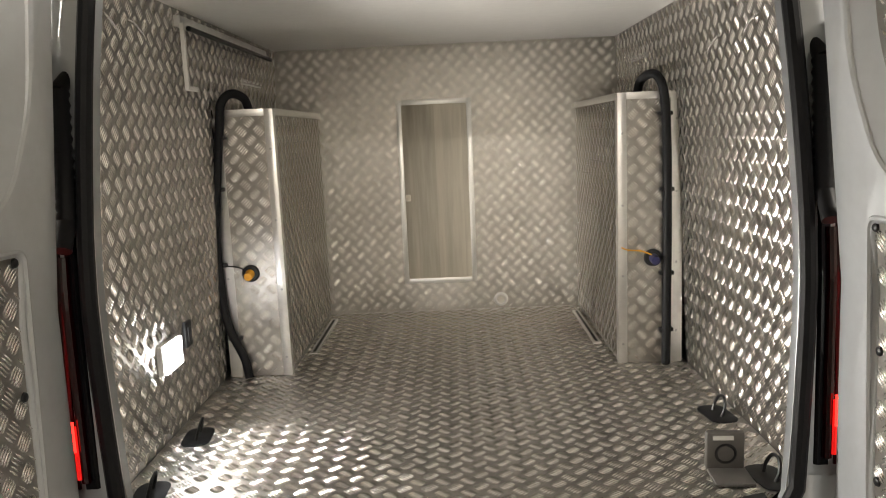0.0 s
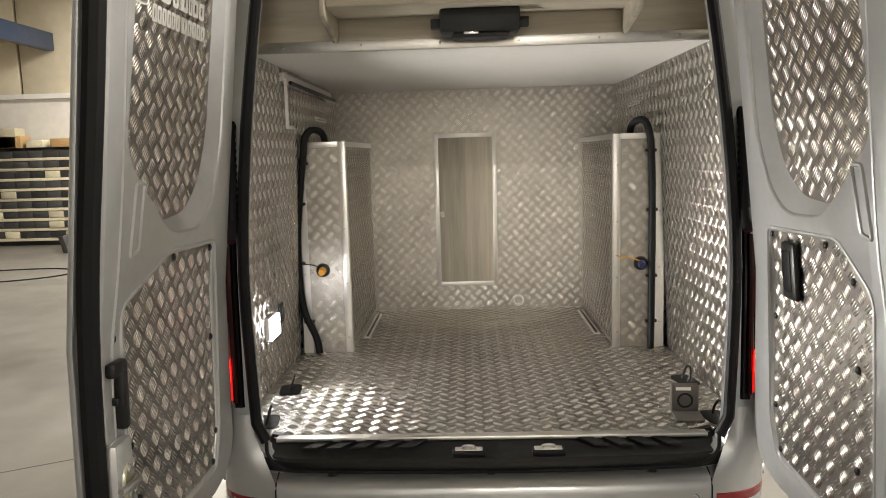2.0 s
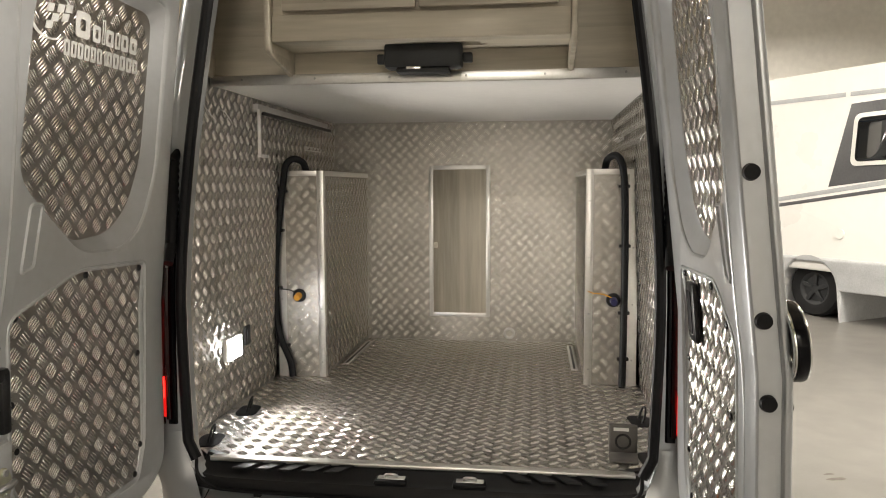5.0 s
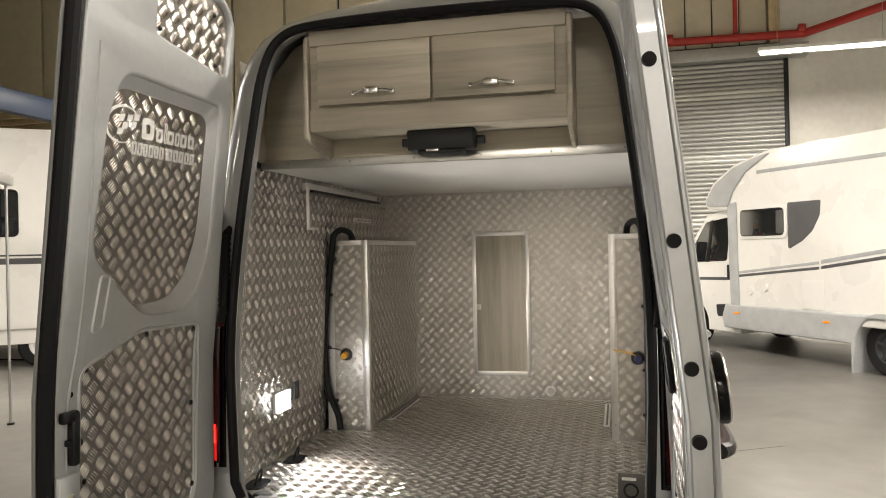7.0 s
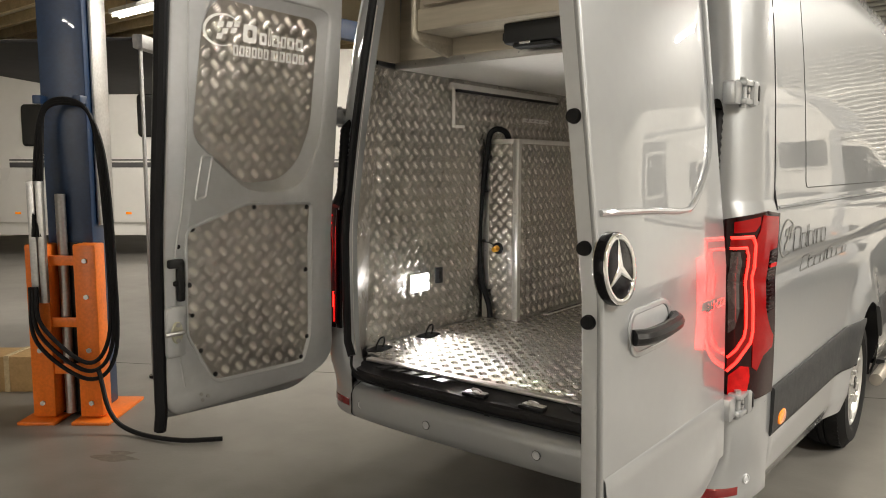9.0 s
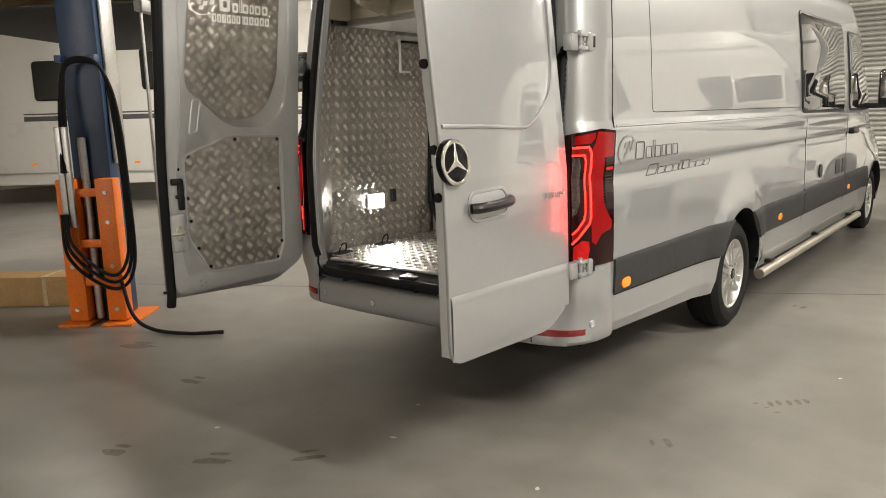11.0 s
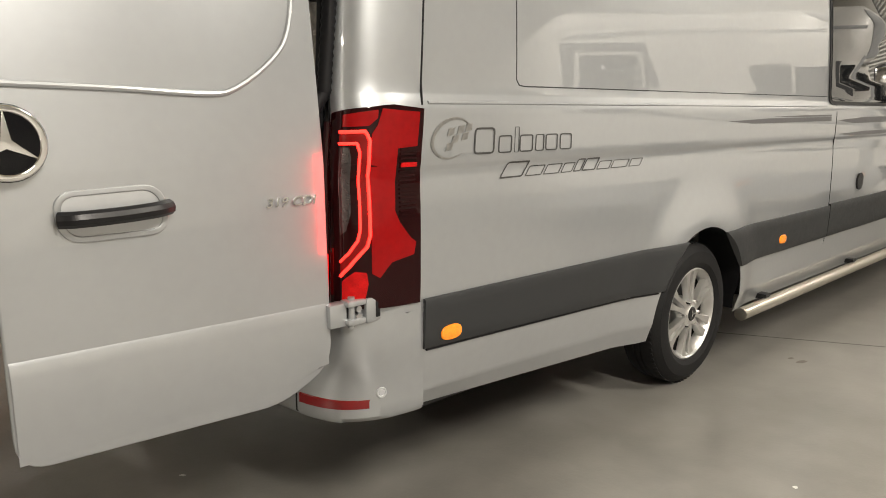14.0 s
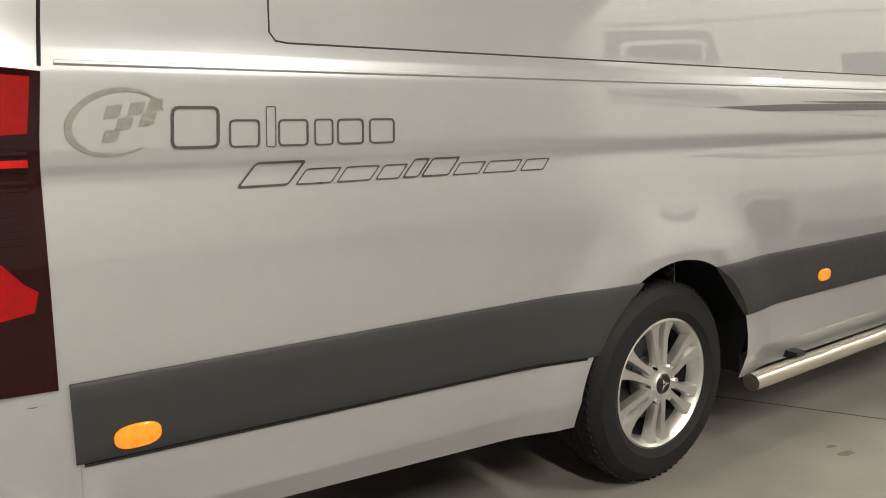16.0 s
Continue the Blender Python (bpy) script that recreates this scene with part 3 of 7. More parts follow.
def wheel(side, hy):
    """Tyre with tread and sidewall, and a seven twin-spoke alloy rim."""
    w = put("wheel", None, van, "black tyre on a silver multi-spoke alloy rim", pose(side * 0.985, hy, HUB_Z, 0, 90 * side, 0))
    R = TYRE_R
    tyre = [(0.232, -0.014), (0.246, 0.002), (0.262, 0.006), (0.266, 0.010), (0.29, 0.012), (0.325, 0.006), (0.329, 0.001), (0.352, -0.015), (R - 0.003, -0.035), (R, -0.06), (R, -0.085), (R - 0.008, -0.088), (R - 0.008, -0.094), (R, -0.097),
            (R, -0.118), (R - 0.008, -0.121), (R - 0.008, -0.127), (R, -0.13), (R, -0.16), (R - 0.01, -0.19), (0.33, -0.215), (0.25, -0.22), (0.225, -0.2)]
    part("tyre", lathe(bmesh.new(), tyre, 64), TYRE, w, "black tyre")
    bm = bmesh.new()
    for k in range(72):
        a = 2 * math.pi * k / 72
        m = Matrix.Rotation(a, 4, "Z") @ Matrix.Translation((R - 0.006, 0, -0.045)) @ Matrix.Rotation(radians(20), 4, "X")
        box(bm, (0, -0.007, -0.02), (0.0046, 0.007, 0.022), m=m)
    part("tread_blocks", bm, TYRE, w)
    rim = part("rim", lathe(bmesh.new(), [(0.205, -0.06), (0.212, -0.035), (0.224, -0.010), (0.232, -0.003), (0.239, -0.006), (0.236, -0.02)], 64), RIM, w, "silver alloy rim")
    bm = bmesh.new()
    for k in range(6):
        for d in (-1, 1):
            a = 2 * math.pi * k / 6 + d * 0.17
            prev = []
            for r0, wd, h in ((0.045, 0.020, -0.012), (0.10, 0.0145, -0.014), (0.16, 0.0175, -0.02), (0.2, 0.025, -0.018), (0.226, 0.034, -0.012)):
                ang = 2 * math.pi * k / 6 + d * (0.165 if r0 > 0.15 else 0.2 if r0 > 0.08 else 0.26)
                c, t = Vector((math.cos(ang), math.sin(ang), 0)), Vector((-math.sin(ang), math.cos(ang), 0))
                sec = [bm.verts.new(r0 * c + t * wd + Vector((0, 0, h - 0.03))), bm.verts.new(r0 * c + t * wd * 0.7 + Vector((0, 0, h))),
                       bm.verts.new(r0 * c - t * wd * 0.7 + Vector((0, 0, h))), bm.verts.new(r0 * c - t * wd + Vector((0, 0, h - 0.03)))]
                if prev:
                    for q in range(4):
                        bm.faces.new((prev[q], prev[(q + 1) % 4], sec[(q + 1) % 4], sec[q]))
                prev = sec
    # barrel coloured dark for the shaded gaps between the spokes
    part("barrel", lathe(bmesh.new(), [(0.17, -0.19), (0.208, -0.18), (0.212, -0.05)], 48), GREYTRIM, w, "inner barrel, coloured dark as if in shade")
    part("spokes", bm, RIM, w, "silver twin spokes", smooth=50)
    bm = lathe(bmesh.new(), [(0.0, -0.004), (0.038, -0.004), (0.044, -0.01), (0.072, -0.016), (0.082, -0.035), (0.082, -0.09)], 32)
    part("hub", bm, RIM, w)
    part("hub_cap", lathe(bmesh.new(), [(0, 0.001), (0.032, 0.001), (0.038, -0.004), (0.038, -0.01)], 24), BLACK, w, "black hub cap with a chrome emblem")
    bm = bmesh.new()
    for k in range(3):
        a = math.pi / 2 + k * 2 * math.pi / 3
        vs = [bm.verts.new((0.007 * math.cos(a + s), 0.007 * math.sin(a + s), 0.003)) for s in (-1, 1)] + [bm.verts.new((0.03 * math.cos(a), 0.03 * math.sin(a), 0.003))]
        bm.faces.new(vs)
    part("emblem", bm, CHROME, w)
    for k in range(6):
        a = 2 * math.pi * (k + 0.5) / 6
        part("wheel_nut", cyl(bmesh.new(), (0.066 * math.cos(a), 0.066 * math.sin(a), -0.03), (0.066 * math.cos(a), 0.066 * math.sin(a), 0.002), 0.010, n=6), CHROME, w)
    # disc and backplate also take dark colours, for the shade behind the spokes
    part("brake_disc", lathe(bmesh.new(), [(0.05, -0.1), (0.16, -0.1), (0.16, -0.125), (0.05, -0.125)], 32), GREYTRIM, w, "dull brake disc, coloured dark as if in shade")
    part("backplate", lathe(bmesh.new(), [(0.0, -0.15), (0.2, -0.15)], 32), BLACK, w)
    return w


for s in (1, -1):
    for hy in (HUB_Y, FHUB_Y):
        wheel(s, hy)


def on_side(y, z, h=0.0, s=1):
    return (s * (skin_x(y, z) + h), y + lean(z) * max(0.0, 1 - (y - 0.3) / 0.8), z)


def side_patch(name, y0, y1, z0, z1, h, mat, label="", s=1, ny=24, nz=5, edge=0.008, cut=None, top=None, bottom=None):
    """A strip that follows the body's side, h proud of it, with turned edges."""
    yy, verts, faces = np.linspace(y0, y1, ny + 1), [], []
    for y in yy:
        zt = z1 if top is None else top(y)
        zb = z0 if bottom is None else bottom(y)
        prof = [(zb, -0.003), (zb, h * 0.7), (zb + edge, h)] + [(zb + edge + (zt - zb - 2 * edge) * k / nz, h) for k in range(1, nz)] + [(zt - edge, h), (zt, h * 0.7), (zt, -0.003)]
        for z, hh in prof:
            yc = y
            if cut:
                d = math.hypot(y - HUB_Y, z - HUB_Z)
                if d < cut:
                    yc = HUB_Y + math.copysign(math.sqrt(max(0, cut ** 2 - (z - HUB_Z) ** 2)), y - HUB_Y)
            verts.append(on_side(yc, z, hh, s))
    m = nz + 5
    m = len(prof)
    for a in range(ny):
        for b in range(m - 1):
            f = [a * m + b, a * m + b + 1, (a + 1) * m + b + 1, (a + 1) * m + b]
            faces.append(f if s < 0 else f[::-1])
    faces += [list(range(m)), list(range(ny * m, ny * m + m))[::-1]]
    return put(name, mesh_of(name, verts, faces, mat, smooth=40), van, label)


for s in (1, -1):
    side_patch("side_trim", 0.355, HUB_Y - 0.14, 0.60, 0.79, 0.014, GREYTRIM, "dark grey plastic rubbing strip", s, 40, cut=ARCH_R - 0.004,
               top=lambda y: 0.792 - 0.01 * y, bottom=lambda y: 0.618 - 0.036 * (y - 0.355))
    side_patch("side_trim", HUB_Y + 0.2, 3.99, 0.565, 0.775, 0.014, GREYTRIM, "dark grey plastic rubbing strip", s, 30, cut=ARCH_R - 0.004)
    side_patch("side_trim", 4.0, 5.66, 0.565, 0.785, 0.014, GREYTRIM, "dark grey plastic rubbing strip", s, 6)
    side_patch("side_trim", 5.67, FHUB_Y - ARCH_R - 0.02, 0.56, 0.79, 0.014, GREYTRIM, "dark grey plastic rubbing strip", s, 6)

# amber marker lamps set into the strip
for y, z in ((0.475, 0.655), (3.25, 0.64), (5.85, 0.64)):
    for s in (1, -1):
        x = skin_x(y, z) + 0.014
        me = sheet([[(0.043 * math.copysign(abs(math.cos(t)) ** 0.75, math.cos(t)), 0.0215 * math.copysign(abs(math.sin(t)) ** 0.75, math.sin(t))) for t in np.linspace(0, 2 * math.pi, 33)[:-1]]], 0.014, 0.005,
                   lambda a, b, h: (s * (x + h), y + a, z + b), AMBER, "marker_lamp")
        put("marker_lamp", me, van, "lit amber side marker lamp")

# windows on the sides
for s in (1, -1):
    for y0, y1, z1, lab in ((3.88, 5.5, 2.24, "dark tinted fixed side window"), (5.78, 6.72, 2.2, "front door side window")):
        me_v, me_f = [], []
        win = rounded([(y0, 1.452), (y1 + (0.1 if y0 > 5 else 0), 1.445), (y1 - (0.35 if y0 > 5 else 0), z1), (y0, z1)], 0.06)
        ring = rounded([(y0 - 0.02, 1.43), (y1 + (0.13 if y0 > 5 else 0.02), 1.425), (y1 + (-0.32 if y0 > 5 else 0.02), z1 + 0.02), (y0 - 0.02, z1 + 0.02)], 0.07)
        mapper = lambda a, b, h: on_side(a, b, 0.005 + h, s)
        cuts = (1.6, 1.8, 2.0, 2.2)
        w = put("side_window", sheet([ring], 0.006, 0.001, mapper, BLACK, "side_window", cuts), van, lab)
        put("pane", sheet([win], 0.004, 0.0005, lambda a, b, h: on_side(a, b, 0.010 + h, s), DARKGLASS, "pane", cuts), w, "dark tinted glass")

# raised outline of the pressed side panel, shut lines and the belt moulding
for s in (1, -1):
    bm = bmesh.new()
    tube(bm, [on_side(y, 1.418, 0.0, s) for y in np.linspace(0.36, 3.84, 30)], 0.006, 6)
    part("belt_moulding", bm, PAINT, van)
    bm = bmesh.new()
    tube(bm, [on_side(0.815, z, 0.0, s) for z in np.linspace(2.3, 1.50, 12)] + [on_side(0.83, 1.482, 0, s)] + [on_side(y, 1.478, 0.0, s) for y in np.linspace(0.86, 3.84, 30)], 0.0022, 6)
    part("panel_seam", bm, GREYTRIM, van)
    for y, za, zb in ((0.335, 1.41, 2.5), (3.995, 0.42, 1.44), (5.665, 0.42, 1.43)):
        bm = bmesh.new()
        tube(bm, [on_side(y, z, -0.001, s) for z in np.linspace(za, zb, 16)], 0.004, 6)
        part("shut_line", bm, RUBBER, van, "dark panel gap")
    bm = bmesh.new()
    tube(bm, [on_side(y, 0.612 - 0.036 * (y - 0.355), 0.004, s) for y in np.linspace(0.37, HUB_Y - ARCH_R + 0.01, 10)], 0.004, 6)
    part("trim_gap", bm, RUBBER, van)
    # polished step tube along the sill
    st = put("side_bar", None, van, "polished stainless steel side step tube")
    bm = bmesh.new()
    tube(bm, [(s * 1.02, y, 0.275) for y in np.linspace(2.74, 6.45, 12)], 0.036, 20)
    part("bar_tube", bm, material("polished_tube", (0.70, 0.66, 0.58), 0.36, 1.0, vary=0.03) if s > 0 else bpy.data.materials["polished_tube"], st)
    for y in (3.1, 4.6, 6.1):
        part("bracket", boxes(((s * 0.8, y - 0.03, 0.3), (s * 1.02, y + 0.03, 0.33))), BLACK, st)
    # door mirror
    mr = put("door_mirror", None, van, "black door mirror on its arm")
    bm = bmesh.new()
    box(bm, (s * 1.10, 6.62, 1.47), (s * 1.32, 6.74, 1.86), 0.04)
    part("mirror_housing", bm, BLACK, mr)
    bm = bmesh.new()
    box(bm, (s * 0.98, 6.66, 1.44), (s * 1.2, 6.72, 1.5), 0.015)
    part("mirror_arm", bm, BLACK, mr)
    bm = bmesh.new()
    box(bm, (s * 1.125, 6.612, 1.55), (s * 1.295, 6.619, 1.83), 0.002)
    part("mirror_glass", bm, CHROME, mr)

# flush vents and catches low on the sliding door
for y in (5.2, 5.5):
    side_patch("vent", y, y + 0.2, 0.82, 0.96, 0.004, BLACK, "small black vent cover", 1, 2, 2)
bm = cyl(bmesh.new(), (skin_x(4.55, 0.9) - 0.01, 4.55, 0.9), (skin_x(4.55, 0.9) + 0.012, 4.55, 0.9), 0.06, n=24)
part("filler_socket", bm, BLACK, van, "round black inlet socket")
bm = bmesh.new()
box(bm, (0.99, 5.62 + 0.15, 1.19), (1.05, 5.62 + 0.42, 1.25), 0.015)
part("door_handle", bm, BLACK, van, "black front door handle")


# ---- rear corner: lamps, bumper, sill ----
def corner(a, z, h=0.0):
    """Round the rear corner: a = 0 at the inner rear edge, 1 at the seam on the side."""
    p = spline([(0.885, 0.078, 0), (0.912, 0.082, 0), (0.945, 0.098, 0), (0.975, 0.15, 0), (0.993, 0.22, 0), (1.0, 0.335, 0)], 6)
    f = a * (len(p) - 1)
    i = min(int(f), len(p) - 2)
    q, t = p[i].lerp(p[i + 1], f - i), (p[i + 1] - p[i]).normalized()
    n = Vector((t.y, -t.x, 0))
    q = q + n * h
    k = half_x(z) - 1.0
    return (q.x + k, q.y + lean(z), q.z + z)


def mirror_pt(p, s):
    return (s * p[0], p[1], p[2])


def lamp_patch(name, outline, h, thick, mat, parent, s, label=""):
    cuts = tuple(np.linspace(min(p[1] for p in outline), max(p[1] for p in outline), 8))[1:-1]
    dense = []
    for p, q in zip(outline, outline[1:] + outline[:1]):
        k = max(1, int(max(abs(p[0] - q[0]) / 0.06, abs(p[1] - q[1]) / 0.06)))
        dense += [(p[0] + (q[0] - p[0]) * t / k, p[1] + (q[1] - p[1]) * t / k) for t in range(k)]
    cu = sheet([dense], thick, 0.0, lambda a, b, t: (a, b, t), mat, name)
    bm = bmesh.new()
    bm.from_mesh(cu)
    bpy.data.meshes.remove(cu)
    for c in cuts:
        bmesh.ops.bisect_plane(bm, geom=bm.verts[:] + bm.edges[:] + bm.faces[:], plane_co=(0, c, 0), plane_no=(0, 1, 0))
    for c in np.arange(0.04, 1.0, 0.04):
        bmesh.ops.bisect_plane(bm, geom=bm.verts[:] + bm.edges[:] + bm.faces[:], plane_co=(c, 0, 0), plane_no=(1, 0, 0))
    for v in bm.verts:
        v.co = Vector(mirror_pt(corner(v.co.x, v.co.y, h + v.co.z), s))
    return part(name, bm, mat, parent, label, smooth=40)


def tail_lamp(s):
    t = put("tail_lamp", None, van, "red tail lamp cluster with a lit outline")
    lamp_patch("lens", [(0.0, 0.80), (1.0, 0.783), (1.0, 1.40), (0.8, 1.412), (0.0, 1.385)], 0.002, 0.012, DARKRED, t, s, "dark red lamp lens")
    lamp_patch("red_panel", [(0.61, 1.325), (0.66, 1.35), (0.70, 1.40), (0.97, 1.39), (0.965, 1.285), (0.84, 1.28), (0.825, 1.09), (0.86, 1.05), (0.93, 1.0), (0.965, 0.985), (0.95, 0.945), (0.8, 0.93), (0.70, 0.885), (0.62, 0.90)][::-1], 0.009, 0.003, REDLENS, t, s, "bright red lens panel")
    lamp_patch("upper_lens", [(0.30, 1.345), (0.58, 1.348), (0.66, 1.372), (0.66, 1.396), (0.30, 1.38)], 0.009, 0.003, REDLENS, t, s, "red upper lens")
    lamp_patch("clear_panel", [(0.28, 1.02), (0.37, 1.035), (0.43, 1.09), (0.435, 1.25), (0.40, 1.285), (0.28, 1.285)], 0.009, 0.003, CLEAR, t, s, "clear reversing lens")
    for z in np.arange(1.07, 1.275, 0.0135):
        lamp_patch("rib", [(0.86, z), (0.965, z), (0.965, z + 0.006), (0.86, z + 0.006)], 0.0095, 0.005, DARKRED, t, s)
    lamp_patch("rib", [(0.865, 1.222), (0.965, 1.222), (0.965, 1.236), (0.865, 1.236)], 0.0105, 0.005, LIT_RED, t, s, "bright red bar")
    # lit guide: two parallel strips with a dimmer band between
    lamp_patch("light_guide", [(0.26, 1.328), (0.55, 1.33), (0.595, 1.305), (0.605, 1.02), (0.575, 0.985), (0.40, 0.925), (0.28, 0.895), (0.28, 0.945), (0.39, 0.97), (0.49, 1.005), (0.515, 1.04), (0.51, 1.272), (0.48, 1.295), (0.26, 1.296)][::-1], 0.009, 0.003, GUIDE, t, s, "glowing red light guide")
    for loop, r in (([(0.26, 1.33), (0.55, 1.332), (0.595, 1.305), (0.605, 1.02), (0.575, 0.985), (0.40, 0.925), (0.28, 0.895)], 0.0055),
                    ([(0.26, 1.296), (0.48, 1.297), (0.51, 1.272), (0.515, 1.04), (0.49, 1.005), (0.39, 0.965), (0.28, 0.94)], 0.0045)):
        pts = []
        for (a, b), (c, d) in zip(loop, loop[1:]):
            k = 8
            pts += [mirror_pt(corner(a + (c - a) * i / k, b + (d - b) * i / k, 0.011), s) for i in range(k)]
        pts.append(mirror_pt(corner(*loop[-1], 0.011), s))
        part("led_outline", tube(bmesh.new(), pts, r, 6), RED_GLOW, t, "lit red outline")
    lamp_patch("lower_reflector", [(0.30, 0.815), (0.55, 0.815), (0.585, 0.87), (0.57, 0.905), (0.46, 0.91), (0.30, 0.88)], 0.009, 0.004, LIT_RED, t, s, "glowing red lower lens")
    # the cluster's rear face, beside the opening, with the guide's inner run
    part("rear_lens", tube(bmesh.new(), [(s * 0.872, 0.066 + lean(z), z) for z in np.linspace(0.82, 1.36, 10)], 0.011, 8), DARKRED, t, "smoked rear-facing lens strip")
    part("lower_lens", tube(bmesh.new(), [(s * 0.884, 0.060 + lean(z), z) for z in np.linspace(0.83, 0.96, 6)], 0.0065, 8), REAR_RED, t, "glowing red rear-facing lens")
    part("led_outline", tube(bmesh.new(), [(s * 0.884, 0.052 + lean(z), z) for z in np.linspace(0.90, 0.975, 6)], 0.003, 8), RED_GLOW, t, "lit red outline")
    area_lamp("tail_lamp_light", look((s * 0.992, 0.075, 1.12), (s * 0.945, 0.0, 1.12)), 0.03, 0.32, 0.2, (1.0, 0.008, 0.008))
    # black trim between lamp and opening
    bm = bmesh.new()
    rows = []
    for z in np.linspace(0.80, 1.47, 10):
        y = 0.072 + lean(z)
        k = half_x(z) - 1.0
        rows.append([bm.verts.new((s * q, yy, z)) for q, yy in ((0.842, y + 0.05), (0.842, y + 0.006), (0.852, y - 0.003), (0.872 + k, y - 0.003), (0.88 + k, y + 0.02), (0.88 + k, y + 0.09))])
    for p, q in zip(rows, rows[1:]):
        for i in range(5):
            bm.faces.new((p[i], p[i + 1], q[i + 1], q[i]))
    bm.faces.new(rows[0])
    bm.faces.new(rows[-1])
    part("inner_trim", bm, GLOSSBLACK, t, "gloss black inner trim")


for s in (1, -1):
    tail_lamp(s)
    # ribbed black cable gaiter above the lamp
    bm = bmesh.new()
    g = [(s * 0.855, 0.06 + lean(z), z) for z in np.linspace(1.44, 1.74, 25)]
    rings = []
    for k, p in enumerate(g):
        r = 0.020 + 0.004 * (k % 2)
        rings.append([bm.verts.new((p[0] + r * math.cos(2 * math.pi * q / 12), p[1] + r * math.sin(2 * math.pi * q / 12), p[2])) for q in range(12)])
    for a, b in zip(rings, rings[1:]):
        for q in range(12):
            bm.faces.new((a[q], a[(q + 1) % 12], b[(q + 1) % 12], b[q]))
    cyl(bm, (s * 0.855, 0.06 + lean(1.74), 1.735), (s * 0.845, 0.09 + lean(1.8), 1.78), 0.021, 0.012, n=12)
    cyl(bm, (s * 0.855, 0.06 + lean(1.44), 1.445), (s * 0.85, 0.02 + lean(1.4), 1.38), 0.021, 0.02, n=12)
    part("cable_gaiter", bm, RUBBER, van, "ribbed black cable gaiter")

# seal round the opening
bm = bmesh.new()
half = [(x, 0.072 + lean(z), z) for x, z in OPEN]
ring = [Vector(p) for p in half] + [Vector((-p[0], p[1], p[2])) for p in half[-2::-1]]
ring = spline(ring, 3)
low_l = spline([(-0.775, 0.066, 0.68), (-0.768, 0.058, 0.63), (-0.72, 0.05, 0.592), (-0.6, 0.044, 0.578), (0.0, 0.038, 0.572), (0.6, 0.044, 0.578), (0.72, 0.05, 0.592), (0.768, 0.058, 0.63), (0.775, 0.066, 0.68)], 5)
tube(bm, [low_l[-1]] + [p for p in ring if p.z > 0.70] + [low_l[0]], 0.019, 10)
tube(bm, low_l, 0.0065, 8)
part("opening_seal", bm, RUBBER, van, "black rubber seal round the rear opening")


def bumper_outline(inset):
    """Half outline in plan, from the middle round to the side seam."""
    return [(0.0, 0.0 + inset), (0.3, 0.002 + inset), (0.55, 0.012 + inset), (0.74, 0.03 + inset), (0.86, 0.062 + inset), (0.93 - inset * 0.4, 0.115 + inset * 0.7),
            (0.975 - inset * 0.8, 0.20 + inset * 0.3), (0.993 - inset, 0.30), (0.998 - inset, 0.362)]


